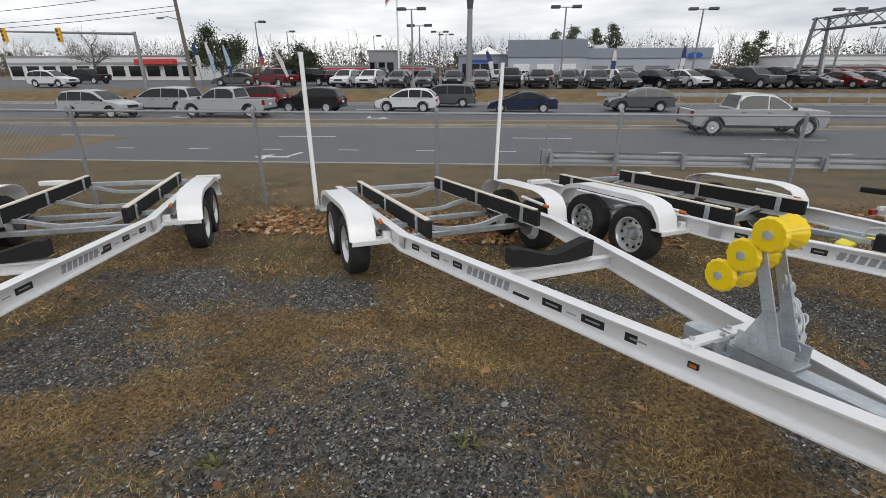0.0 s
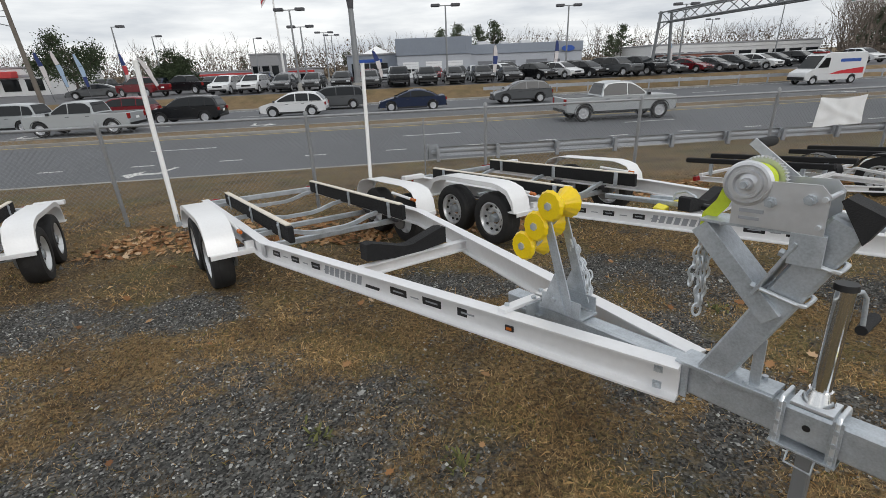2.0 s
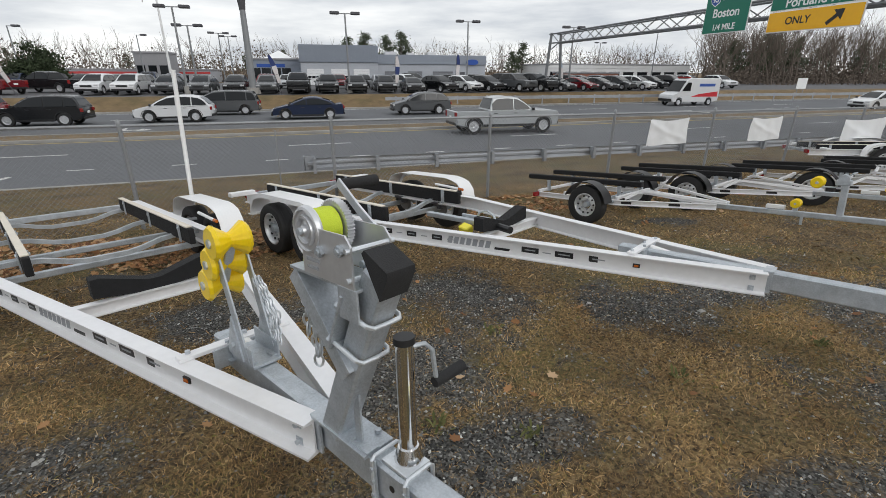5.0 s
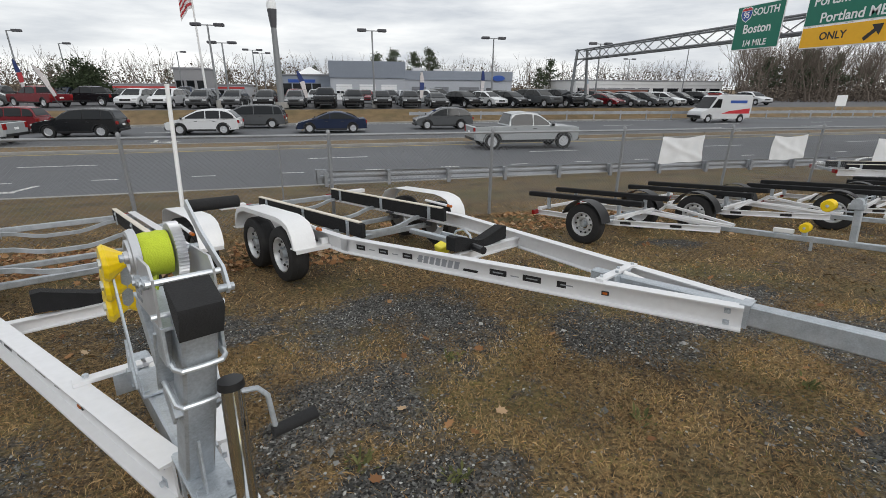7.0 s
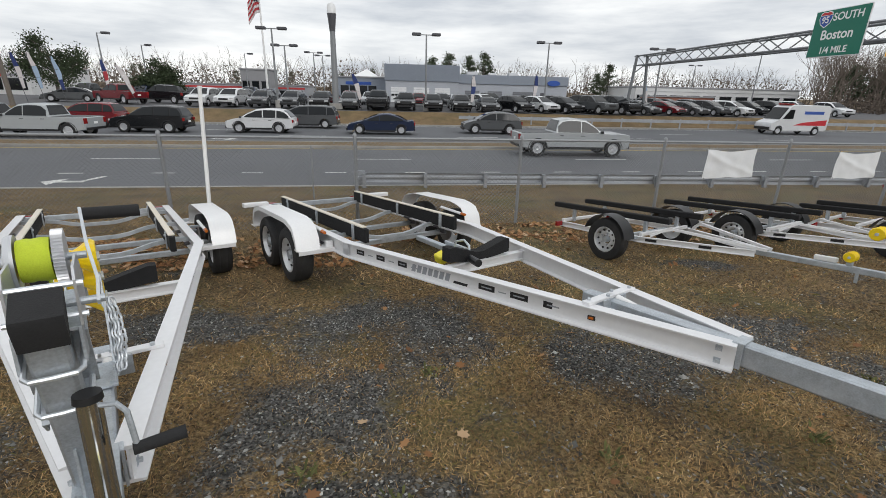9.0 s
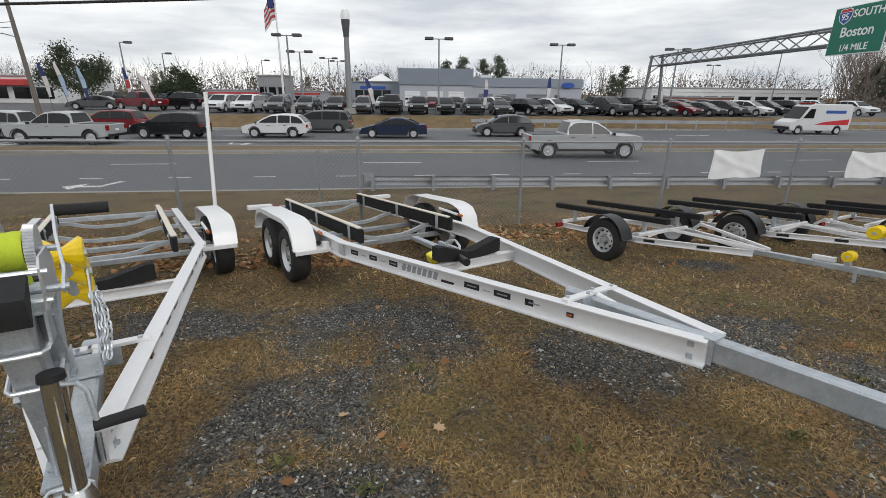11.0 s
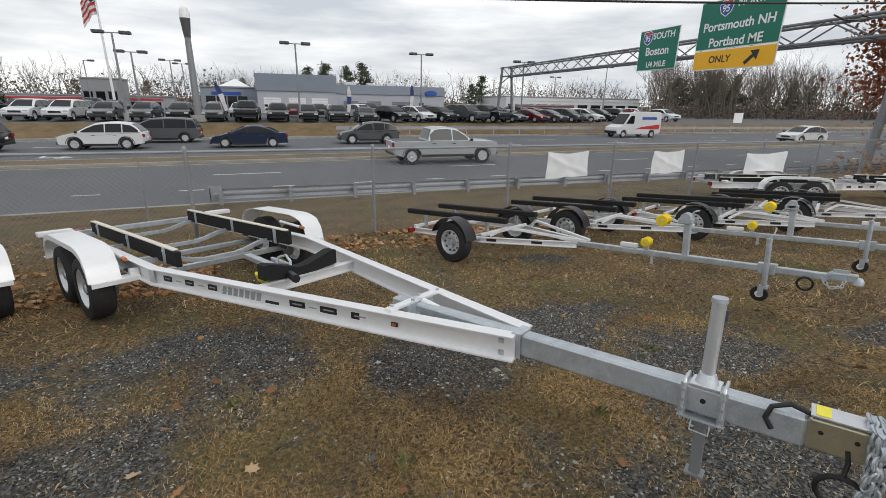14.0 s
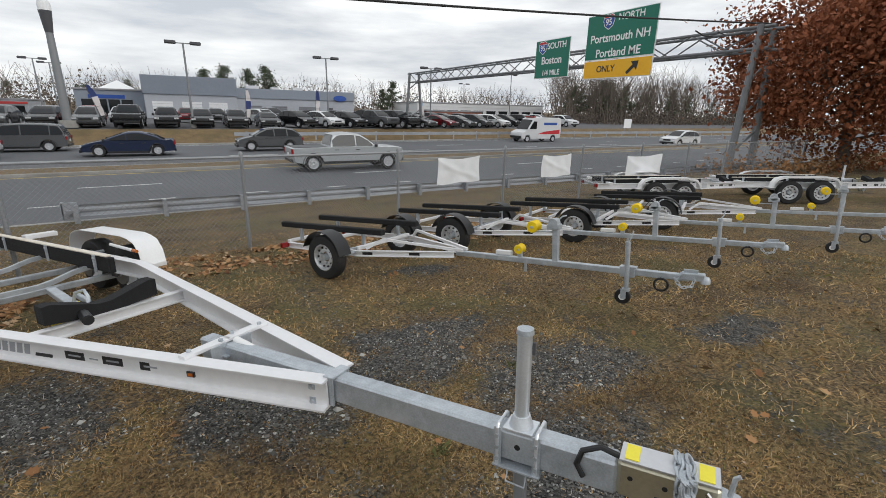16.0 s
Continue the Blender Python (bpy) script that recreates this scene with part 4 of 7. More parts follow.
    # loose pieces lying on the middle: brake coupler with a yellow tag
    jack(t, tongue[0], jack_top, top - 0.003, nose_ground, crank=winch, v=0.03 if winch else 0.0)
    coupler(t, tongue[1], top + 0.02, 0.43)
    if winch:
        # bow stop: yellow rollers on two leaning arms
        base = Build().box(-0.6, 0, top + 0.008, 0.26, 0.13, 0.012).box(-0.6, -0.06, top + 0.05, 0.24, 0.008, 0.08).box(-0.6, 0.06, top + 0.05, 0.24, 0.008, 0.08)
        part("stand_base", base, M["galv"], t)
        for s in (-1, 1):
            arm = [(-0.57, top + 0.01), (-0.51, top + 0.01), (-0.67, 1.02), (-0.715, 1.0)]
            part("stand_arm", Build().plate(arm, 0.008, pose(0, s * 0.062, 0)).box(-0.53, s * 0.05, top + 0.018, 0.07, 0.03, 0.008), M["galv"], t)
            part("gusset", Build().plate([(-0.72, top + 0.01), (-0.56, top + 0.01), (-0.63, 0.76)], 0.008), M["galv"], t, at=pose(0, s * 0.07, 0))
            part("bolt", Build().cyl((-0.63, s * 0.07, 0.62), (-0.63, s * 0.088, 0.62), 0.012, n=6), M["galv"], t)
        rail = [(-0.66, 1.095), (-0.75, 0.98), (-0.835, 0.86)]
        for u, z in rail:
            bow_roller(t, pose(u, -0.015, z), 0.13)
        part("roller_frame", Build().sweep([(-0.02, -0.006), (0.02, -0.006), (0.02, 0.006), (-0.02, 0.006)], [(u + 0.02, -0.015, z - 0.02) for u, z in rail]), M["galv"], t)
        for dv in (0.085, 0.1, 0.074):
            part("stand_chain", chain([(-0.64, dv - 0.01, 0.88), (-0.62, dv + 0.005, 0.8), (-0.6 + dv * 0.4, dv + 0.01, 0.72), (-0.55, dv, 0.65), (-0.52, dv - 0.01, 0.585)], 0.04, 0.005), M["galv_bright"], t)
        # leaning winch post with its foot, brace and cap
        p0, p1 = Vector((0.12, 0, top)), Vector((0.44, 0, 1.2))
        lean = math.degrees(math.atan2(p1.x - p0.x, p1.z - p0.z))
        long = (p1 - p0).length
        post = part("winch_post", Build().box(0, 0, long / 2 - 0.01, 0.1, 0.082, long, c=0.008), M["galv"], t, "leaning galvanised winch post", at=pose(p0.x, -0.025, p0.z, 0, lean, 0))
        cap = [(-0.056, 0.035), (0.056, -0.045), (0.058, 0.035), (0.05, 0.05), (-0.05, 0.05)]
        part("post_cap", Build().plate([(x, z + long) for x, z in cap], 0.098), M["soft_black"], post, "black rubber end cap")
        part("post_foot", Build().box(0.17, -0.01, top + 0.008, 0.32, 0.125, 0.014).cyl((0.27, 0.035, top + 0.012), (0.27, 0.035, top + 0.028), 0.012, n=6).cyl((0.24, -0.05, top + 0.012), (0.24, -0.05, top + 0.028), 0.012, n=6), M["galv"], t)
        part("post_brace", Build().box(0.262, -0.035, top + 0.1, 0.035, 0.008, 0.2).box(0.285, -0.035, top + 0.016, 0.09, 0.05, 0.01), M["galv"], t)
        for z in (long * 0.80, long * 0.60):
            part("u_bolt", Build().tube([(-0.085, -0.06, z - 0.03), (0.046, -0.058, z + 0.0), (0.062, -0.046, z + 0.004), (0.064, 0.0, z + 0.004), (0.062, 0.046, z + 0.004), (0.046, 0.058, z + 0.0), (-0.085, 0.06, z - 0.03)], 0.0075, 8), M["galv_bright"], post)
            for o in (-1, 1):
                part("nut", Build().cyl((-0.088, o * 0.06, z - 0.031), (-0.074, o * 0.06, z - 0.028), 0.014, n=6), M["galv"], post)
        part("clamp_plate", Build().box(-0.068, 0, long * 0.68, 0.01, 0.15, long * 0.3), M["galv"], post)
        # channel arm that carries the winch
        foot, head = Vector((0.31, 0, 0.86)), Vector((0.05, 0, 1.14))
        tilt = math.degrees(math.atan2(head.x - foot.x, head.z - foot.z))
        reach = (head - foot).length
        part("winch_arm", Build().box(0, 0, reach / 2, 0.008, 0.12, reach).box(-0.03, -0.056, reach / 2, 0.06, 0.008, reach).box(-0.03, 0.056, reach / 2, 0.06, 0.008, reach), M["galv"], t, "channel-section winch arm", at=pose(foot.x, -0.025, foot.z, 0, tilt, 0))
        part("winch_shelf", Build().box(0.21, -0.025, 1.145, 0.36, 0.13, 0.01).box(0.35, -0.09, 1.1, 0.09, 0.008, 0.1).box(0.35, 0.04, 1.1, 0.09, 0.008, 0.1), M["galv"], t)
        plate = [(0.13, 1.15), (0.385, 1.15), (0.385, 1.27), (0.36, 1.3), (0.2, 1.3), (0.13, 1.25)]
        wn_ = part("winch_housing", Build().plate(plate, 0.006, pose(0, -0.09, 0)).plate(plate, 0.006, pose(0, 0.045, 0)), M["alu_grey"], t, "zinc-plated winch housing")
        for x, z in ((0.24, 1.235), (0.34, 1.255)):
            part("bolt", Build().cyl((x, -0.093, z), (x, -0.106, z), 0.017, n=6).cyl((x, -0.106, z), (x, -0.112, z), 0.009, n=8), M["galv"], wn_)
        part("stamping", Build().box(0.19, -0.0945, 1.2, 0.07, 0.002, 0.012, c=0).box(0.185, -0.0945, 1.175, 0.06, 0.002, 0.01, c=0), M["decal_grey"], wn_)
        for x, z in ((0.375, 1.26), (0.37, 1.175)):
            part("tie_rod", Build().cyl((x, -0.105, z), (x, 0.062, z), 0.008, n=8), M["galv_bright"], wn_)
        dx, dz = 0.165, 1.285
        strap = Build().lathe([(0.02, -0.05), (0.058, -0.05), (0.061, -0.03), (0.059, -0.02), (0.062, 0.0), (0.06, 0.02), (0.058, 0.016), (0.02, 0.016)], (dx, -0.025, dz), (0, 1, 0), 30)
        strap.sweep([(-0.022, -0.002), (0.022, -0.002), (0.022, 0.002), (-0.022, 0.002)], [(dx - 0.06, -0.03, dz), (0.075, -0.03, 1.2), (0.035, -0.03, 1.15), (0.03, -0.03, 1.1)], (0, 1, 0))
        part("strap", strap, M["lime"], wn_, "wound lime-green winch strap")
        part("drum_flange", Build().lathe([(0.0, -0.085), (0.016, -0.085), (0.02, -0.07), (0.034, -0.066), (0.038, -0.078), (0.046, -0.078), (0.049, -0.066), (0.058, -0.066), (0.062, -0.074), (0.07, -0.072), (0.075, -0.06), (0.073, -0.053), (0.06, -0.056), (0.0, -0.06)], (dx, -0.025, dz), (0, 1, 0), 36), M["alu_grey"], wn_, "ribbed pressed drum flange")
        rim = [(r * math.cos(math.pi * i / 44), r * math.sin(math.pi * i / 44)) for i in range(88) for r in ((0.081 if i % 2 else 0.073),)]
        gear = Build().plate(rim, 0.026, pose(dx, 0.013, dz))
        part("gear", gear, M["alu_grey"], wn_, "toothed winch gear")
        part("spindle", Build().cyl((dx, -0.12, dz), (dx, 0.07, dz), 0.011, n=10).cyl((0.34, -0.03, 1.2), (0.34, 0.1, 1.2), 0.011, n=10), M["galv"], wn_)
        hd = part("winch_handle", Build().sweep([(-0.014, -0.004), (0.014, -0.004), (0.014, 0.004), (-0.014, 0.004)], [(0.345, 0.085, 1.19), (0.3, 0.09, 1.24), (0.2, 0.075, 1.325), (0.105, 0.07, 1.405)], (0, 1, 0)), M["galv_bright"], wn_)
        part("grip", Build().cyl((0.115, 0.075, 1.395), (0.115, 0.215, 1.395), 0.0185, 0.0185, 12), M["soft_black"], hd, "black winch grip")
        for k, (du, dv, low) in enumerate(((0.03, -0.03, 0.74), (0.045, -0.02, 0.8), (0.02, -0.04, 0.86))):
            part("winch_chain", chain([(du + 0.02, dv, 1.12), (du, dv, 1.02), (du - 0.012 * k, dv + 0.006, low)], 0.042, 0.005), M["galv_bright"], wn_)
    return t


def at_lot(x, y, theta, pitch=0.0, pivot=-4.35, roll=0.0, sunk=0.0):
    """The pose of a trailer on the lot: theta turns its nose from straight at the viewer towards the right."""
    return LOT @ pose(x, y, -sunk, 0, 0, theta - 90) @ pose(pivot, 0, 0, roll, pitch) @ pose(-pivot, 0, 0)


tandem_trailer(at_lot(1.445, 1.023, 31.14, -0.731, roll=-0.154, sunk=-0.005), "white aluminium twin-axle boat trailer with guide poles and winch stand", tongue=(0.432, 0.78), guides=True, winch=True, jack_top=0.985, nose_ground=-0.1, rear_bracket=False, bunk_u=-4.48)
tandem_trailer(at_lot(4.348, 1.703, 31.66, -0.144, roll=0.031, sunk=-0.059), "white aluminium twin-axle boat trailer with its tongue jack down", tongue=(0.967, 1.33), jack_top=0.96, nose_ground=0.08)
T0 = (-2.90, 0.394, 25.92)
tandem_trailer(at_lot(*T0, 0.0), "white aluminium twin-axle boat trailer beside the fence end", tongue=(0.97, 1.33), jack_top=0.95)


# the brake coupler and yellow tag lying across the second trailer's keel pad
def spare_coupler():
    s = empty("spare_brake_coupler", at_lot(4.348, 1.703, 31.66, -0.144, roll=0.031, sunk=-0.059) @ pose(-2.55, -0.05, 0.5, 0, -4, -12), "spare galvanised brake coupler with a yellow tag on a trailer", "coupler")
    part("bar", Build().box(-0.3, 0, 0.0, 1.0, 0.07, 0.05), M["galv"], s)
    part("arm", Build().box(0.0, 0.07, 0.03, 0.45, 0.03, 0.04).tube([(0.1, 0, 0.03), (0.12, 0.02, 0.1), (0.2, 0.06, 0.12), (0.3, 0.06, 0.08), (0.36, 0.03, 0.02)], 0.012, 7), M["galv"], s)
    part("tag", Build().box(0.05, -0.13, -0.005, 0.12, 0.1, 0.09, pose(0, 0, 0, 20, 12, 10)).box(0.25, 0.0, 0.032, 0.22, 0.06, 0.01), M["label_yellow"], s, "bright yellow hang tag")
    part("plug", Build().cyl((0.45, -0.01, 0), (0.62, -0.02, -0.01), 0.035, n=10), M["black"], s)


spare_coupler()


# ---------- single-axle trailers ----------
def single_trailer(m, label, bunk_z=0.5, scale=1.0):
    """A small single-axle trailer; x forward from its winch post, y left."""
    t = empty("personal_watercraft_trailer", m, label, "small trailer", "single-axle trailers")
    axle, rear, vnose = -2.78, -3.82, -1.25
    top = 0.36
    for s in (-1, 1):
        part("side_rail", Build().sweep(i_beam(0.075, 0.05, 0.007), [(rear, s * 0.56, top), (axle + 0.35, s * 0.56, top), (vnose, s * 0.1, top)]), M["alu"], t)
        for u in (-2.3, -1.72):
            k = (u - axle - 0.35) / (vnose - axle - 0.35)
            y = s * (0.56 + (0.1 - 0.56) * k)
            part("sticker", Build().box(0, 0, 0, 0.14, 0.002, 0.035, c=0), M["decal"], t, at=pose(u, y + s * 0.007, top - 0.037, 0, 0, -s * 18.0))
        part("brace", Build().sweep([(-0.016, -0.016), (0.016, -0.016), (0.016, 0.016), (-0.016, 0.016)], [(axle + 0.45, s * 0.5, top + 0.02), (axle + 0.62, s * 0.36, top + 0.13), (vnose + 0.1, s * 0.05, top + 0.01)]), M["alu"], t)
        wheel(t, "wheel", pose(axle, s * 0.76, 0.29), 0.29, 0.165, 0.165, M["rim"], s)
        f = Build()
        arc = [(math.cos(a) * 0.345, math.sin(a) * 0.345) for a in (radians(d) for d in range(8, 173, 15))]
        n = len(arc)
        vs = [(axle + x * k, s * y, 0.29 + z * k) for k in (1, 0.975) for y in (0.66, 0.87) for x, z in arc]
        fs = []
        for i in range(n - 1):
            fs += [(i, i + 1, n + i + 1, n + i), (2 * n + i, 3 * n + i, 3 * n + i + 1, 2 * n + i + 1), (i, 2 * n + i, 2 * n + i + 1, i + 1), (n + i, n + i + 1, 3 * n + i + 1, 3 * n + i)]
        fs += [(0, n, 3 * n, 2 * n), (n - 1, 3 * n - 1, 4 * n - 1, 2 * n - 1)]
        part("fender", f.add(vs, fs), M["black"], t, "black plastic mudguard")
        part("fender_stay", Build().box(axle + 0.3, s * 0.66, top - 0.02, 0.04, 0.22, 0.03), M["galv"], t)
        b = part("bunk", Build().box(-3.15, s * 0.36, bunk_z + 0.08, 2.0, 0.09, 0.075, c=0.01), M["carpet"], t, "black carpeted bunk board")
        for u in (-3.75, -2.5):
            part("bracket", Build().box(u, s * 0.36, (bunk_z + 0.06 + top) / 2, 0.05, 0.04, bunk_z + 0.06 - top + 0.02), M["galv"], b)
        part("tail_lamp", Build().box(rear + 0.0, s * 0.6, top - 0.03, 0.05, 0.16, 0.07), M["red_lens"], t)
    for u in (rear + 0.03, -3.3, -2.45):
        part("cross_member", Build().box(u, 0, top + 0.02, 0.05, 1.14 if u < -2.6 else 1.05, 0.045), M["alu"], t)
    part("axle", Build().box(axle, 0, 0.29, 0.05, 1.36, 0.05), M["galv"], t)
    part("tongue", Build().box(0.01, 0, top - 0.035, 2.57, 0.062, 0.062, c=0.006), M["galv"], t)
    post = part("winch_post", Build().box(0, 0, top + 0.17, 0.065, 0.06, 0.36), M["galv"], t)
    part("winch", Build().box(-0.02, 0, top + 0.37, 0.14, 0.1, 0.06).cyl((-0.02, -0.05, top + 0.41), (-0.02, 0.05, top + 0.41), 0.05, n=16).tube([(-0.02, 0.06, top + 0.41), (0.04, 0.08, top + 0.47), (0.06, 0.15, top + 0.47)], 0.008, 6), M["galv"], post)
    part("stop_arm", Build().box(-0.13, 0, top + 0.31, 0.22, 0.04, 0.012, pose(0, 0, 0)), M["galv"], post)
    bow_roller(t, pose(-0.25, 0, top + 0.36), 0.11)
    part("keel_bracket", Build().box(-0.42, 0.0, top + 0.02, 0.05, 0.05, 0.1).box(-0.34, -0.03, top - 0.08, 0.03, 0.008, 0.16, pose(0, 0, 0, 0, 0, 0)), M["galv"], t)
    bow_roller(t, pose(-0.42, 0, top + 0.09), 0.09, "keel_roller")
    part("keel_block", Build().box(-0.62, 0, top + 0.03, 0.2, 0.05, 0.05), M["pvc"], t)
    # jack with a caster
    part("jack_tube", Build().cyl((0.75, -0.06, 0.17), (0.75, -0.06, 0.62), 0.024, n=12).cyl((0.75, -0.06, 0.62), (0.75, -0.06, 0.635), 0.027, n=12), M["galv"], t)
    part("jack_clamp", Build().box(0.75, -0.03, top - 0.03, 0.14, 0.05, 0.11).box(0.75, 0, top + 0.01, 0.16, 0.09, 0.012).tube([(0.75, -0.06, 0.63), (0.78, -0.06, 0.68), (0.79, -0.03, 0.74)], 0.007, 6), M["galv"], t)
    c = part("caster_fork", Build().box(0.75, -0.06, 0.15, 0.07, 0.07, 0.03).box(0.73, -0.09, 0.11, 0.05, 0.008, 0.1).box(0.73, -0.03, 0.11, 0.05, 0.008, 0.1), M["galv"], t)
    part("caster", Build().lathe([(0.01, -0.025), (0.07, -0.025), (0.078, -0.015), (0.078, 0.015), (0.07, 0.025), (0.01, 0.025)], (0.72, -0.06, 0.078), (0, 1, 0), 18), M["black"], c, "black caster wheel")
    part("caster_hub", Build().cyl((0.72, -0.088, 0.078), (0.72, -0.032, 0.078), 0.035, n=12), M["pvc"], c)
    part("coupler", Build().box(1.32, 0, top - 0.02, 0.2, 0.075, 0.07).lathe([(0.0, 0.03), (0.03, 0.025), (0.045, 0.0), (0.045, -0.035), (0.0, -0.035)], (1.42, 0, top - 0.04), (0, 0, 1), 14).box(1.30, 0, top + 0.03, 0.12, 0.02, 0.03), M["galv"], t)
    part("safety_chain", chain([(1.22, -0.03, top + 0.0), (1.18, -0.06, top - 0.05), (1.24, -0.07, top - 0.12), (1.32, -0.06, top - 0.1), (1.34, -0.04, top - 0.03)], 0.04, 0.005), M["galv"], t)
    part("wiring_loop", Build().tube([(1.06 + 0.06 * math.cos(a), -0.05, top - 0.12 + 0.06 * math.sin(a)) for a in (2 * math.pi * k / 16 for k in range(16))], 0.012, 6, closed=True), M["black"], t, "coiled black wiring")
    return t


first = single_trailer(at_lot(7.235, 3.21, 26.6, -1.7, -2.78), "white aluminium single-axle trailer with black bunks and yellow rollers")
second = copy_thing(first, at_lot(9.3, 3.5, 26.8, -1.6, -2.78))
third = copy_thing(first, at_lot(11.5, 3.1, 27.5, -1.4, -2.78))
tandem_trailer(at_lot(19.22, 5.89, 58.0, 0.3), "white twin-axle boat trailer with black bunks behind smaller trailers", tongue=(0.97, 1.33), jack_top=0.95)
fourth = copy_thing(first, at_lot(13.8, 3.1, 30.0, -1.2, -2.78))
tandem_trailer(at_lot(21.8, 3.3, 48.0, 0.2), "white twin-axle boat trailer at the end of the row", tongue=(0.97, 1.33), jack_top=0.95)


# ---------- vehicles ----------
CARS = dict(
    # length, width, height, wheel radius, sill, belt, hood front z, cabin floor x (rear, front), cabin roof x (rear, front), tail z
    suv=(4.7, 1.9, 1.72, 0.37, 0.29, 1.08, 0.92, (-2.28, 1.15), (-1.95, 0.2), 1.1),
    crossover=(4.55, 1.86, 1.64, 0.36, 0.27, 1.02, 0.86, (-2.2, 1.3), (-1.6, 0.2), 1.06),
    sedan=(4.85, 1.84, 1.45, 0.34, 0.22, 0.93, 0.74, (-1.95, 1.35), (-0.95, 0.2), 1.0),
    minivan=(5.05, 1.98, 1.75, 0.35, 0.24, 1.03, 0.84, (-2.45, 1.8), (-2.15, 0.6), 1.08),
    pickup=(5.85, 2.02, 1.88, 0.42, 0.4, 1.2, 1.06, (-1.05, 1.45), (-0.85, 0.55), 1.2),
)


def lofted(profile, half, inset, bulge):
    """A closed side profile carried across the width with rounded flanks."""
    b, n = Build(), len(profile)
    cx = sum(p[0] for p in profile) / n
    cz = sum(p[1] for p in profile) / n
    rows = []
    for y, k in ((-half, 1 - inset), (-half + bulge, 1.0), (half - bulge, 1.0), (half, 1 - inset)):
        rows.append([(cx + (x - cx) * k, y, cz + (z - cz) * k) for x, z in profile])
    vs = [p for r in rows for p in r]
    fs = [tuple(range(n))[::-1], tuple(range(3 * n, 4 * n))]
    for i in range(3):
        for j in range(n):
            fs.append((i * n + j, i * n + (j + 1) % n, (i + 1) * n + (j + 1) % n, (i + 1) * n + j))
    return b.add(vs, fs)


def make_car(kind, name, label, m, colour, group="", category="car"):
    L, W, H, R, sill, belt, hood, (c0, c1), (r0, r1), tail = CARS[kind]
    t = empty(name, m, label, category, group)
    fx, rx = L / 2 - 0.9, -L / 2 + 0.98
    arch = lambda x: [(x + (R + 0.07) * math.cos(a), max(R + (R + 0.07) * math.sin(a), sill)) for a in (radians(d) for d in (-8, 25, 60, 90, 120, 155, 188))]
    low = [(L / 2 - 0.05, sill + 0.08)] + arch(fx) + arch(rx) + [(-L / 2 + 0.04, sill + 0.1)]
    up = [(-L / 2, sill + 0.35), (-L / 2 + 0.05, tail - 0.12), (-L / 2 + 0.14, tail), (c0 + 0.05, belt + 0.02), (c1, belt), (c1 + 0.1, belt - 0.02), (L / 2 - 0.5, hood + 0.06), (L / 2 - 0.14, hood - 0.04), (L / 2, hood - 0.25), (L / 2 - 0.01, sill + 0.3)]
    if kind == "pickup":
        up = [(-L / 2, sill + 0.35), (-L / 2, belt - 0.06), (-L / 2 + 0.05, belt - 0.03), (c0, belt - 0.01), (c0 + 0.02, belt), (c1, belt), (c1 + 0.1, belt - 0.02), (L / 2 - 0.25, hood + 0.1), (L / 2 - 0.03, hood + 0.03), (L / 2, hood - 0.2), (L / 2 - 0.01, sill + 0.25)]
    made = []
    body = part("body", lofted(low + up, W / 2, 0.025, 0.1), M["paint"], t)
    made.append(body)
    wb, wt = W / 2 - 0.06, W / 2 - 0.27
    roof = H - 0.04
    rise = roof - belt
    curve = [(c0, belt - 0.01), (c0 + (r0 - c0) * 0.55, belt + rise * 0.62), (r0, roof - 0.05), (r0 + (r1 - r0) * 0.28, H - 0.01), (r0 + (r1 - r0) * 0.65, H), (r1, roof - 0.02), (r1 + (c1 - r1) * 0.48, belt + rise * 0.57), (c1, belt - 0.01)]

    def line(x):
        for (xa, za), (xb, zb) in zip(curve, curve[1:]):
            if x <= xb:
                return za + (zb - za) * (x - xa) / max(xb - xa, 1e-6)
        return belt

    half = lambda z: wb - (wb - wt) * max(0.0, z - belt) / rise
    vs, fs = [], []
    for x, z in curve:
        low_z = max(z - 0.06, belt - 0.02)
        row = [(half(belt), belt - 0.05), (half(low_z), low_z), (half(z) - 0.12, z)]
        vs += [(x, -y, h) for y, h in row] + [(x, y, h) for y, h in reversed(row)]
    for i in range(len(curve) - 1):
        fs += [(i * 6 + j, i * 6 + j + 1, i * 6 + j + 7, i * 6 + j + 6) for j in range(5)]
    made.append(part("cabin", Build().add(vs, fs), M["paint"], t))
    # glass set just proud of the cabin
    drop, foot = 0.1, belt + 0.03
    xs = [c0 + (c1 - c0) * k / 60 for k in range(61)]
    clear = [x for x in xs if line(x) - drop > foot + 0.03]
    bars = [0.5 * (c0 + c1) + 0.08] if kind == "pickup" else [0.5 * (r0 + c1) - 0.1] + ([r0 + 0.45] if kind != "sedan" else [])
    edges = sorted([clear[0], clear[-1]] + bars)
    for xa, xb in zip(edges, edges[1:]):
        xa, xb = xa + 0.035, xb - 0.035
        outline = [(xa, foot), (xb, foot)] + [(xb + (xa - xb) * k / 5, line(xb + (xa - xb) * k / 5) - drop) for k in range(6)]
        for sd in (-1, 1):
            ring = [(x, sd * (half(z) + 0.022), z) for x, z in outline]
            inner = [(x, y - sd * 0.03, z) for x, y, z in ring]
            n = len(ring)
            part("side_window", Build().add(ring + inner, [tuple(range(n)), tuple(range(2 * n - 1, n - 1, -1))] + [(k, k + n, (k + 1) % n + n, (k + 1) % n) for k in range(n)]), M["car_glass"], t, "dark tinted glass")
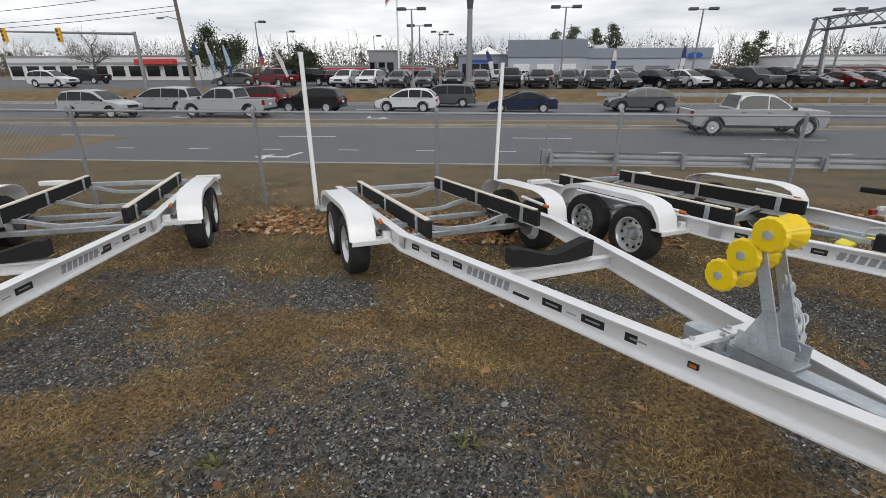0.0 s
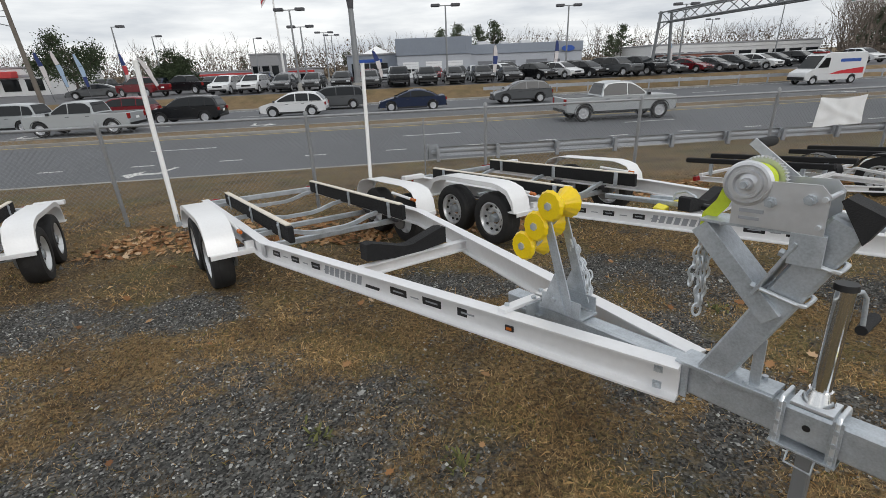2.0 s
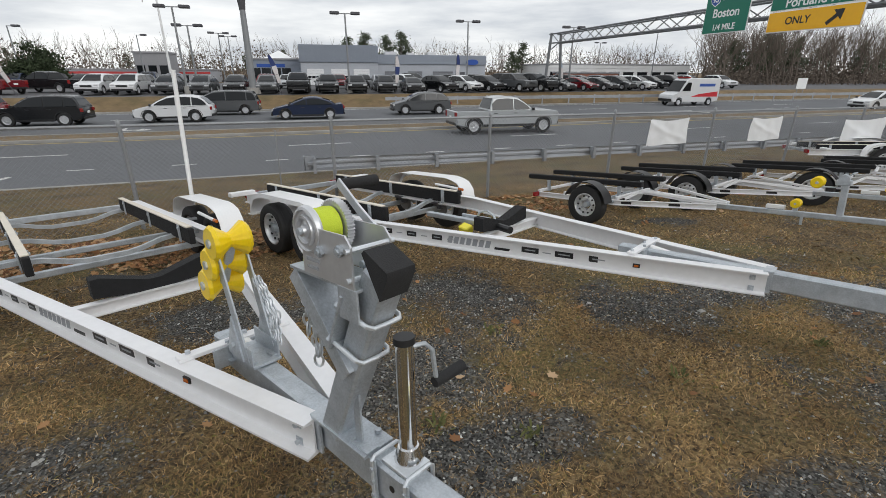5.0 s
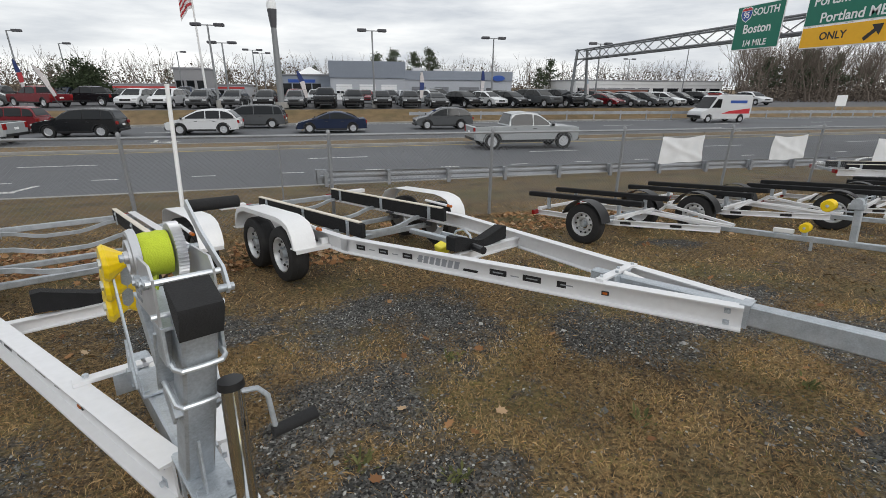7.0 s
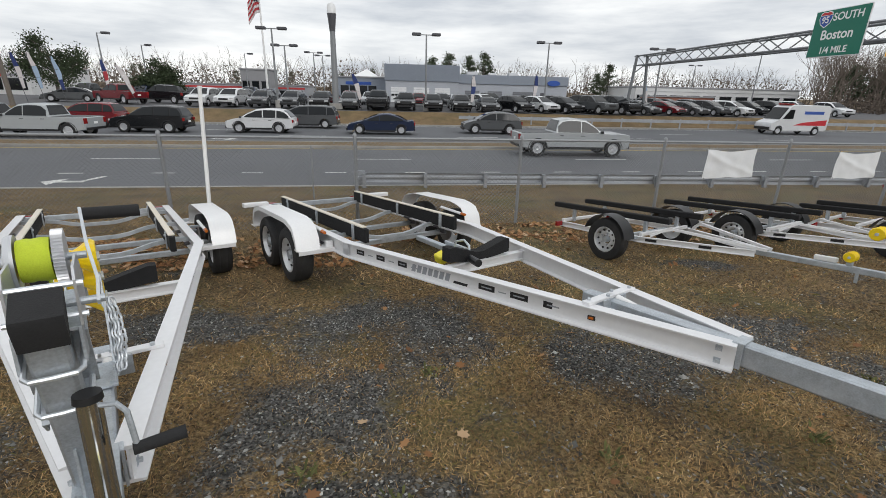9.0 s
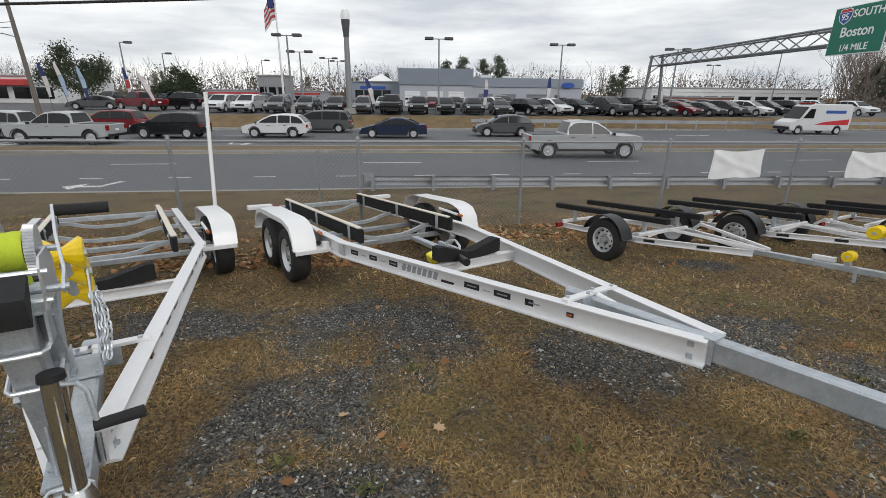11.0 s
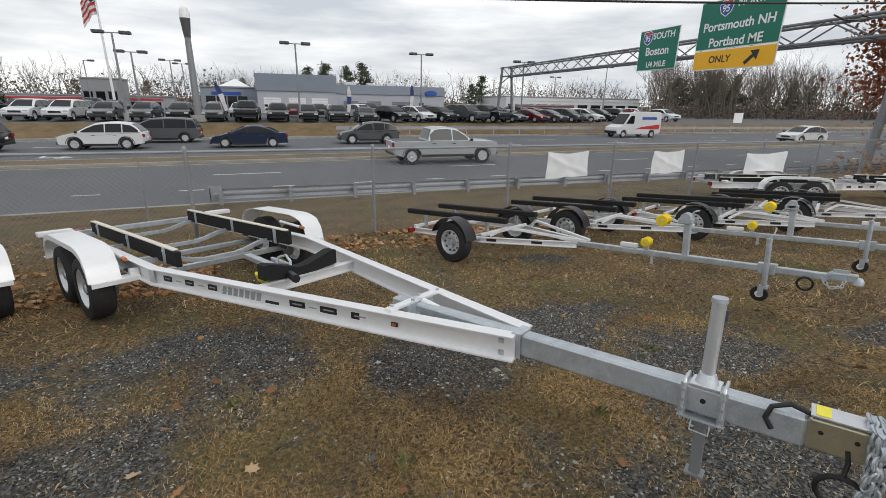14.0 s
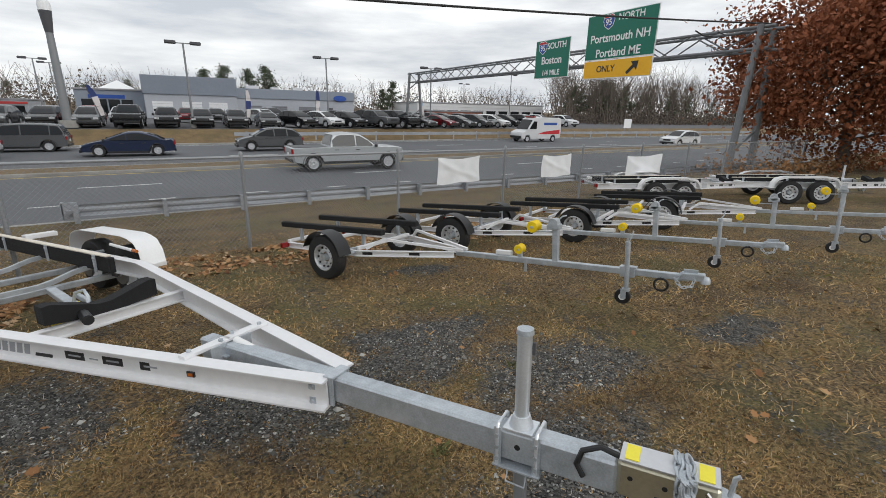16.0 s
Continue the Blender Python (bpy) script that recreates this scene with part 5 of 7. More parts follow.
    for pane, pts, o in (("windscreen", curve[5:8], 0.012), ("rear_window", curve[2::-1], -0.012)):
        pts = [(pts[0][0] + (pts[1][0] - pts[0][0]) * 0.12, pts[0][1] + (pts[1][1] - pts[0][1]) * 0.12), pts[1], (pts[2][0] + (pts[1][0] - pts[2][0]) * 0.15, pts[2][1] + (pts[1][1] - pts[2][1]) * 0.15)]
        vs = [(x + o, sg * (half(z) - 0.14), z + 0.012) for x, z in pts for sg in (-1, 1)]
        vs += [(x - o * 2, y, z - 0.02) for x, y, z in vs]
        part(pane, Build().add(vs, [(0, 1, 3, 2), (2, 3, 5, 4), (6, 8, 9, 7), (8, 10, 11, 9), (0, 2, 8, 6), (2, 4, 10, 8), (1, 7, 9, 3), (3, 9, 11, 5), (0, 6, 7, 1), (4, 5, 11, 10)]), M["car_glass"], t, "dark tinted glass")
    if kind == "pickup":
        # no hollow bed: a flat black panel imitates the shade inside it
        part("bed", Build().box((-L / 2 + c0) / 2 + 0.02, 0, belt - 0.02, c0 + L / 2 - 0.22, W - 0.32, 0.03, c=0), M["black"], t, "flat black panel standing for the shaded load bed")
    part("bumper", Build().box(L / 2 - 0.02, 0, sill + 0.12, 0.12, W * 0.86, 0.16), M["black"], t)
    part("grille", Build().box(L / 2 - 0.015, 0, hood - 0.2, 0.06, W * 0.46, 0.16), M["black"], t)
    part("bumper", Build().box(-L / 2 + 0.03, 0, sill + 0.14, 0.1, W * 0.86, 0.14), M["black"], t)
    part("number_plate", Build().box(-L / 2 - 0.005, 0, sill + 0.45, 0.02, 0.34, 0.13), M["sign_white"], t)
    for s in (-1, 1):
        part("headlight", Build().box(L / 2 - 0.1, s * (W / 2 - 0.22), hood - 0.13, 0.16, 0.34, 0.13), M["lamp_clear"], t, "clear headlamp")
        part("tail_light", Build().box(-L / 2 + 0.03, s * (W / 2 - 0.15), tail - 0.22, 0.1, 0.24, 0.2 if kind != "pickup" else 0.3), M["red_lens"], t, "red tail lamp")
        part("mirror", Build().box(c1 - 0.12, s * (W / 2 + 0.05), belt + 0.05, 0.1, 0.18, 0.13), M["black"], t)
        for x in (fx, rx):
            w = part("wheel", WHEEL[round(R, 2), "tyre"], None, t, at=pose(x, s * (W / 2 - 0.1), R))
            part("rim", WHEEL[round(R, 2), "rim", s], None, w)
        part("sill_trim", Build().box(0.5 * (fx + rx), s * (W / 2 - 0.02), sill + 0.05, fx - rx - 2 * R - 0.2, 0.05, 0.12), M["black"], t, "black lower trim")
        for x in (fx, rx):
            ring = [(x + (R + 0.075) * math.cos(radians(a)), s * (W / 2 - 0.02), R + (R + 0.075) * math.sin(radians(a))) for a in range(0, 181, 20)]
            part("arch_lip", Build().tube(ring, 0.03, 6), M["black"], t)
        part("door_handle", Build().box(0.35, s * (W / 2 + 0.0), belt - 0.14, 0.2, 0.03, 0.03), M["black"], t)
        part("door_handle", Build().box(-0.75, s * (W / 2 + 0.0), belt - 0.14, 0.2, 0.03, 0.03), M["black"], t)
    paint_car(t, colour)
    return t


def paint_car(t, colour):
    t.color = (*colour, 1)
    for o in t.children_recursive:
        o.color = (*colour, 1)


WHEEL = {}
for R in sorted({round(c[3], 2) for c in CARS.values()}):
    WHEEL[R, "tyre"] = Build().lathe([(R * 0.62, -0.09), (R * 0.9, -0.105), (R, -0.08), (R, 0.08), (R * 0.9, 0.105), (R * 0.62, 0.09)], (0, 0, 0), (0, 1, 0), 20).mesh("wheel", M["rubber"])
    for s in (-1, 1):
        b = Build().lathe([(0.0, s * 0.05), (R * 0.2, s * 0.085), (R * 0.22, s * 0.06), (R * 0.5, s * 0.05), (R * 0.62, s * 0.1), (R * 0.64, s * 0.09), (R * 0.62, s * 0.0), (0.0, 0.0)], (0, 0, 0), (0, 1, 0), 20)
        for i in range(5):
            a = 2 * math.pi * i / 5
            b.box(R * 0.38, s * 0.075, 0, R * 0.42, 0.025, R * 0.15, Matrix.Rotation(a, 4, "Y"))
        WHEEL[R, "rim", s] = b.mesh("rim", M["alu_grey"])

WHITE, BLACK, GREY, SILVER, MAROON, NAVY, TAN = (0.7, 0.71, 0.72), (0.012, 0.013, 0.015), (0.1, 0.105, 0.11), (0.42, 0.44, 0.45), (0.17, 0.012, 0.018), (0.015, 0.025, 0.06), (0.42, 0.37, 0.27)
NAMES = {WHITE: "white", BLACK: "black", GREY: "dark grey", SILVER: "silver", MAROON: "dark red", NAVY: "dark blue", TAN: "beige"}


def on_road(x, y, facing=180):
    return pose(x, y, ROAD_Z, 0, 0, facing)


for kind, name, colour, x, y, facing in (
        ("crossover", "sport_utility_vehicle", WHITE, -7.15, 33.9, 180), ("sedan", "sedan", NAVY, 1.15, 34.2, 180), ("crossover", "sport_utility_vehicle", GREY, 9.6, 36.0, 180), ("minivan", "minivan", GREY, -5.0, 38.8, 180),
        ("suv", "sport_utility_vehicle", BLACK, -14.1, 33.1, 180), ("suv", "sport_utility_vehicle", MAROON, -20.2, 36.5, 180), ("pickup", "pickup_truck", SILVER, -18.2, 29.0, 180), ("suv", "sport_utility_vehicle", SILVER, -26.5, 27.8, 0),
        ("minivan", "minivan", SILVER, -25.2, 32.4, 180), ("crossover", "sport_utility_vehicle", WHITE, 51.0, 31.0, 180), ("pickup", "pickup_truck", SILVER, 11.4, 23.6, 0)):
    make_car(kind, name, f"{NAMES[colour]} {name.replace('_', ' ')} on the {'far' if y > 26 else 'near'} carriageway of the highway", on_road(x, y, facing), colour, category="car")



def ambulance():
    """A white high-roofed van with a red and blue band."""
    t = empty("ambulance_van", on_road(38.7, 40.3, 180), "white high-roof ambulance van with a red stripe", "van")
    prof = [(2.75, 0.4), (1.95 + 0.42, 0.35), (1.95 + 0.3, 0.7), (1.95, 0.82), (1.65, 0.7), (1.53, 0.35), (-1.3, 0.35), (-1.42, 0.7), (-1.72, 0.82), (-2.0, 0.7), (-2.14, 0.35), (-2.8, 0.45), (-2.85, 1.2), (-2.8, 2.45), (-2.6, 2.6), (0.9, 2.6), (1.2, 2.45), (2.0, 1.35), (2.7, 1.05), (2.82, 0.75)]
    made = part("body", lofted(prof, 1.0, 0.02, 0.12), M["paint"], t)
    part("windscreen", Build().add([(1.28, -0.85, 2.36), (1.28, 0.85, 2.36), (2.03, 0.92, 1.38), (2.03, -0.92, 1.38), (1.2, -0.85, 2.3), (1.2, 0.85, 2.3), (1.95, 0.92, 1.34), (1.95, -0.92, 1.34)], [(0, 1, 2, 3), (7, 6, 5, 4), (0, 3, 7, 4), (1, 5, 6, 2), (0, 4, 5, 1), (3, 2, 6, 7)], pose(0.03, 0, 0.02)), M["car_glass"], t)
    for s in (-1, 1):
        part("side_window", Build().plate([(0.75, 1.4), (1.75, 1.4), (1.2, 2.2), (0.75, 2.2)], 0.02), M["car_glass"], t, at=pose(0, s * 1.002, 0))
        part("red_stripe", Build().plate([(-2.6, 0.85), (0.6, 0.85), (-0.3, 1.1), (-2.6, 1.35)], 0.012), M["sign_red"], t, "red side stripe", at=pose(0, s * 1.004, 0))
        part("blue_lettering", Build().box(-1.2, s * 1.003, 1.95, 1.9, 0.012, 0.26, c=0), M["sign_blue"], t)
        for x in (1.95, -1.72):
            w = part("wheel", WHEEL[0.35, "tyre"], None, t, at=pose(x, s * 0.9, 0.35))
            part("rim", WHEEL[0.35, "rim", s], None, w)
    part("bumper", Build().box(2.8, 0, 0.55, 0.12, 1.8, 0.25), M["black"], t)
    part("light_bar", Build().box(0.9, 0, 2.66, 0.3, 1.5, 0.12), M["red_lens"], t)
    paint_car(t, WHITE)


ambulance()

# display rows of the dealership, noses to the road
rnd = random.Random(11)
protos, k = {}, 0
order = ("suv", "crossover", "sedan", "suv", "pickup", "crossover")
shades = (BLACK, GREY, BLACK, BLACK, SILVER, GREY, WHITE, BLACK, NAVY, GREY, BLACK, MAROON, BLACK, WHITE, GREY, BLACK)
rows_of_cars = [(48.9, -16.8, 42.0, 2.85, 0.0), (54.5, -18.0, 52.0, 3.0, 0.12), (61.5, -20.0, 58.0, 3.1, 0.25), (66.5, -38.0, -14.0, 3.4, 0.1)]
for y, x0, x1, gap, skip in rows_of_cars:
    x = x0
    while x < x1:
        if rnd.random() >= skip and not (y > 60 and -12 < x < -3):
            kind = order[rnd.randrange(len(order))]
            if x > 26 and y < 50:
                kind = ("crossover", "sedan")[rnd.randrange(2)]
            colour = shades[rnd.randrange(len(shades))]
            if y < 50 and x < -12.5:
                kind, colour = "suv", WHITE
            name = {"suv": "sport_utility_vehicle", "crossover": "sport_utility_vehicle", "sedan": "sedan", "pickup": "pickup_truck"}[kind]
            m = pose(x + rnd.uniform(-0.15, 0.15), y + rnd.uniform(-0.2, 0.2) + (2.0 * max(0, x - 5) / 37 if y < 50 else 0), ground_z(x, y), 0, 0, -90 + (0 if x < 12 else 24) + rnd.uniform(-2, 2))
            if kind not in protos:
                c = protos[kind] = make_car(kind, name, "", m, colour, "dealership display cars")
            else:
                c = copy_thing(protos[kind], m)
                paint_car(c, colour)
            tagged(c, f"{NAMES[colour]} {name.replace('_', ' ')} parked in a dealership row")
        x += gap
for x, y, kind, colour, turn in ((-25.4, 50.5, "pickup", MAROON, 150), (-31.0, 52.0, "sedan", GREY, 200), (-22.5, 53.5, "pickup", BLACK, 160), (-49.0, 46.5, "suv", WHITE, 0), (-55.0, 57.0, "pickup", BLACK, 180), (57.0, 55.0, "suv", WHITE, -90)):
    c = copy_thing(protos[kind], pose(x, y, ground_z(x, y), 0, 0, turn))
    paint_car(c, colour)
    tagged(c, f"{NAMES[colour]} {'pickup truck' if kind == 'pickup' else 'car'} standing beside the dealership flags")


# ---------- dealership and other buildings ----------
def dealership():
    d = empty("car_dealership", pose(0.55, 81, DEALER_Z), "low blue-grey dealership with white and dark service doors", "building")
    G = 0.0
    part("wall", Build().box(5.75, 8, 1.7, 12.3, 16, 3.4, c=0.02), M["wall_pale"], d, "pale grey block wall")
    part("fascia", Build().box(5.75, 7.9, 4.7, 12.6, 16.2, 2.6, c=0.03), M["wall_blue"], d, "ribbed blue-grey metal fascia")
    ribs = Build()
    for i in range(42):
        ribs.box(-0.4 + 0.3 * i, -0.23, 4.7, 0.06, 0.06, 2.55, c=0)
    tagged(part("rib", ribs, M["wall_blue"], d), kind="stuff")
    part("wall", Build().box(21.6, 8.5, 1.6, 19.4, 15, 3.2, c=0.02), M["wall_pale"], d)
    part("fascia", Build().box(21.6, 8.4, 3.95, 19.5, 15.2, 1.5, c=0.03), M["wall_blue"], d)
    part("wall", Build().box(-4.7, 10, 1.9, 8.6, 12, 3.8, c=0.02), M["wall_blue"], d)
    part("roof", Build().box(-4.7, 10, 3.9, 9.0, 12.4, 0.25), M["roof"], d)
    part("skylight", Build().add([(-6.5, 6, 4.0), (-1.5, 6, 4.0), (-1.5, 11, 4.0), (-6.5, 11, 4.0), (-4, 8.5, 5.4)], [(0, 1, 4), (1, 2, 4), (2, 3, 4), (3, 0, 4), (3, 2, 1, 0)]), M["sign_white"], d, "white pyramid skylight")
    for i, (a, b) in enumerate(((0.5, 3.1), (4.3, 6.95), (7.9, 10.5))):
        o = part("service_door", Build().box((a + b) / 2, -0.02, 1.2, b - a, 0.1, 2.4, c=0), M["door_white"], d, "white sectional service door")
        for j in range(4):
            part("door_window", Build().box(a + (b - a) * (j + 0.5) / 4, -0.08, 1.15, (b - a) / 5, 0.02, 0.35, c=0), M["car_glass"], o)
        for j in range(5):
            part("panel_line", Build().box((a + b) / 2, -0.075, 0.4 + 0.42 * j, b - a, 0.012, 0.025, c=0), M["decal_grey"], o)
    for a, b in ((13.2, 15.7), (17.2, 19.7), (21.6, 25.2)):
        o = part("service_door", Build().box((a + b) / 2, 0.98, 1.05, b - a, 0.1, 2.1, c=0), M["door_grey"], d, "dark grey roller door")
        for j in range(7):
            part("slat", Build().box((a + b) / 2, 0.92, 0.25 + 0.28 * j, b - a, 0.02, 0.03, c=0), M["lamp_dark"], o)
    part("door", Build().box(27.0, 0.98, 1.0, 0.9, 0.06, 2.0, c=0), M["lamp_dark"], d)
    part("badge", Build().lathe([(0.0, 0.0), (1.1, 0.0), (1.15, 0.05), (1.1, 0.1), (0.0, 0.1)], (0, 0, 0), (0, 0, 1), 28), M["sign_blue"], d, "oval blue wall badge", at=pose(28.7, 0.7, 3.6, 90) @ Matrix.Diagonal((1, 0.42, 1, 1)))
    for i in range(4):
        part("shop_window", Build().box(-7.6 + 1.6 * i, 3.98, 1.3, 1.4, 0.06, 2.4, c=0), M["car_glass"], d)
    part("sign_band", Build().box(-5.2, 3.95, 2.9, 4.4, 0.08, 0.5, c=0), M["sign_blue"], d)
    for x, y, w, z in ((15.5, 9, 2.2, 5.0), (19.5, 10, 1.4, 4.9), (23, 8, 1.8, 4.95)):
        part("roof_unit", Build().box(x, y, z, w, 1.6, 0.9), M["alu_grey"], d)


def plain_building(name, label, x0, x1, y, top, deep, wall, bands=()):
    b = empty(name, pose(x0, y, ground_z((x0 + x1) / 2, y)), label, "building")
    w = x1 - x0
    h = top - ground_z((x0 + x1) / 2, y)
    part("wall", Build().box(w / 2, deep / 2, h / 2, w, deep, h, c=0.02), M[wall], b)
    part("roof", Build().box(w / 2, deep / 2, h + 0.1, w + 0.3, deep + 0.3, 0.25), M["roof"], b)
    n = max(3, int(w / 3.2))
    for i in range(n):
        p = part("window", Build().box((i + 0.5) * w / n, -0.02, h * 0.38, w / n * 0.72, 0.08, h * 0.42, c=0), M["car_glass"], b)
        part("frame", Build().box((i + 0.5) * w / n, -0.05, h * 0.6, w / n * 0.78, 0.08, 0.1, c=0), M["lamp_dark"], p)
    for z, mat in bands:
        part("band", Build().box(w / 2, -0.06, z * h, w, 0.1, 0.35, c=0), M[mat], b)
    return b


dealership()
store = plain_building("shop", "long white shop with a red awning beyond the junction", -87, -51, 75, 3.6, 14, "wall_white", ((0.72, "decal_grey"),))
part("awning", Build().box(29, -0.6, 2.9, 7, 1.3, 0.9), M["awning"], store, "red fabric awning")
plain_building("shop", "distant white industrial unit with a flat roof", 49, 84, 91, 3.4, 16, "wall_white", ((0.86, "wall_white"),))
plain_building("shop", "distant red-brown low unit behind parked cars", 50, 64, 88.4, 1.7, 2.4, "brick")
plain_building("shop", "low pale shop far behind the car rows", -45, -16, 96, 2.0, 12, "wall_pale", ((0.8, "awning"),))
plain_building("shed", "plain grey-brown shed behind the car rows", -26, -21, 90, 4.6, 6, "roof")


# ---------- posts, lamps, flags ----------
def lot_lamp(x, y, top, single=False, turn=0):
    g = ground_z(x, y)
    t = empty("lot_lamp", pose(x, y, g, 0, 0, turn), "tall grey lamp post with twin shoebox heads" if not single else "tall grey lamp post with one shoebox head", "street lamp", "lot lamps")
    h = top - g
    part("pole", Build().cyl((0, 0, 0), (0, 0, h), 0.11, 0.07, 10), M["lamp_grey"], t)
    part("base", Build().cyl((0, 0, 0), (0, 0, 0.7), 0.26, 0.24, 12), M["kerb"], t, "round concrete base")
    for s in ((-1,) if single else (-1, 1)):
        a = part("arm", Build().box(s * 0.35, 0, h - 0.04, 0.7, 0.07, 0.08), M["lamp_grey"], t)
        part("lamp_head", Build().box(s * 0.95, 0, h + 0.0, 0.85, 0.5, 0.26, c=0.05), M["lamp_dark"], a, "dark shoebox lamp head")
    return t


for x, y, z, one, turn in ((5.1, 47.5, 6.85, False, 0), (18.8, 52.5, 7.0, False, 0), (-9.63, 53.4, 5.95, False, 0), (-10.5, 76.0, 6.85, False, 10), (31.0, 51.0, 6.6, False, 0), (59.1, 72.0, 8.5, False, 8), (62.8, 94.5, 7.9, False, 0), (-31.9, 60.0, 7.15, True, 180), (-35.2, 76.0, 7.15, True, 180), (-9.2, 46.9, 6.85, False, 0), (-11.0, 88.0, 7.2, False, 0), (-23.7, 86.0, 7.0, True, 180)):
    lot_lamp(x, y, z, one, turn)


def pylon():
    g = ground_z(-4.1, 47)
    t = empty("pylon", pose(-3.68, 46.9, g), "tall tapered grey pylon with a dark head and white cap", "pylon")
    part("shaft", Build().cyl((0, 0, 0), (0, 0, 7.0), 0.33, 0.24, 14), M["lamp_grey"], t)
    part("base", Build().cyl((0, 0, 0), (0, 0, 0.55), 0.65, 0.6, 14), M["kerb"], t)
    part("head", Build().cyl((0, 0, 6.9), (0, 0, 8.4), 0.26, 0.42, 14), M["lamp_dark"], t)
    part("cap", Build().lathe([(0.0, 8.4), (0.42, 8.4), (0.42, 8.8), (0.3, 9.2), (0.0, 9.35)], (0, 0, 0), (0, 0, 1), 14), M["sign_white"], t, "rounded white cap")


def flag_pole():
    g = ground_z(-13.5, 60)
    t = empty("flagpole", pose(-13.5, 60, g), "white flagpole with a limp striped national flag", "flagpole")
    part("pole", Build().cyl((0, 0, 0), (0, 0, 14.5), 0.14, 0.07, 10), M["pvc"], t)
    n = 8
    for i in range(n):
        z1, z0 = 12.4 - 2.4 * i / n, 12.4 - 2.4 * (i + 1) / n
        vs = []
        for z in (z1, z0):
            for j in range(9):
                u = j / 8
                vs.append((-0.12 - 1.25 * u, 0.18 * math.sin(u * 9 + i * 0.3), z - 1.15 * u * u - 0.25 * u))
        fs = [(j, j + 1, 10 + j, 9 + j) for j in range(8)]
        k = len(vs)
        fs += [tuple(a + k for a in q[::-1]) for q in fs]
        vs += [(x, y + 0.02, z) for x, y, z in vs]
        part("stripe", Build().add(vs, fs), M["flag_red" if i % 2 == 0 else "flag_pale"], t)
    part("canton", Build().box(-0.5, -0.12, 11.75, 0.62, 0.28, 1.0), M["flag_blue"], t)


def feather_flag(x, y, h, mats, lean=8):
    t = empty("feather_flag", pose(x, y, ground_z(x, y), 0, lean), "tall curved advertising flag on a thin pole", "flag", "feather flags")
    part("pole", Build().tube([(0, 0, 0), (0, 0, h * 0.9), (0.12, 0, h), (0.3, 0, h * 1.03)], 0.025, 6), M["lamp_dark"], t)
    edges = [0.28, 0.5, 0.72, 1.0]
    for i in range(3):
        z0, z1 = h * edges[i], h * edges[i + 1] * 0.99
        w0, w1 = 0.42 - 0.08 * (2 - i), 0.42 - 0.08 * (1 - i) if i < 2 else 0.22
        vs = []
        for z, w in ((z0, w0), ((z0 + z1) / 2, (w0 + w1) / 2 + 0.03), (z1, w1)):
            vs += [(0.03, -0.01, z), (0.03 + w, 0.06 * math.sin(z * 3), z)]
        fs = [(0, 1, 3, 2), (2, 3, 5, 4)]
        k = len(vs)
        fs += [tuple(a + k for a in q[::-1]) for q in fs]
        vs += [(a, b + 0.015, c) for a, b, c in vs]
        part("panel", Build().add(vs, fs), M[mats[i]], t)


pylon()
flag_pole()
for x, y, h, mats, lean in ((-32.4, 48, 4.4, ("flag_pale", "flag_pale", "flag_blue"), -8), (-30.8, 48, 4.5, ("flag_light_blue", "flag_light_blue", "flag_pale"), -10), (-29.6, 49, 4.2, ("flag_blue", "flag_light_blue", "flag_light_blue"), -9), (-29.0, 55, 4.3, ("flag_pale", "flag_red", "flag_blue"), -5), (-22.0, 47, 3.8, ("flag_pale", "flag_pale", "flag_pale"), -24), (-1.2, 46.6, 3.4, ("flag_pale", "flag_pale", "flag_blue"), -16), (9.5, 47, 3.4, ("flag_pale", "flag_blue", "flag_pale"), 2), (17.2, 52, 3.8, ("flag_pale", "flag_pale", "flag_blue"), 3), (29.5, 50, 3.4, ("flag_pale", "flag_pale", "flag_light_blue"), -10)):
    feather_flag(x, y, h, mats, lean)


def utility_pole():
    g = ground_z(-30.8, 44)
    t = empty("utility_pole", pose(-30.8, 44, g, 0, -2), "weathered wooden utility pole with sagging wires", "utility pole")
    part("shaft", Build().cyl((0, 0, -0.3), (0, 0, 12), 0.2, 0.13, 12), M["wood_pole"], t)
    part("crossarm", Build().box(0, 0, 11.3, 0.12, 2.2, 0.14), M["wood_pole"], t)
    part("lamp_arm", Build().tube([(0, 0, 6.2), (-0.9, -0.3, 6.5), (-1.4, -0.4, 6.45)], 0.04, 6).box(-1.6, -0.45, 6.4, 0.6, 0.25, 0.15), M["lamp_grey"], t)
    for k, (z, dy, drop) in enumerate(((11.4, -0.9, 2.4), (11.4, 0.9, 2.4), (9.6, 0, 2.0), (8.8, 0, 2.2), (7.4, 0, 1.6), (7.0, 0, 1.6))):
        pts = [(-70 * u, dy - 14 * u, z - drop * 4 * u * (1 - u) + 0.5 * u) for u in (i / 16 for i in range(17))]
        part("wire", Build().tube(pts, 0.025, 5), M["cable"], t)
    part("guy_wire", Build().tube([(0, 0, 10.5), (3.5, 2, 12.6)], 0.02, 5), M["cable"], t)


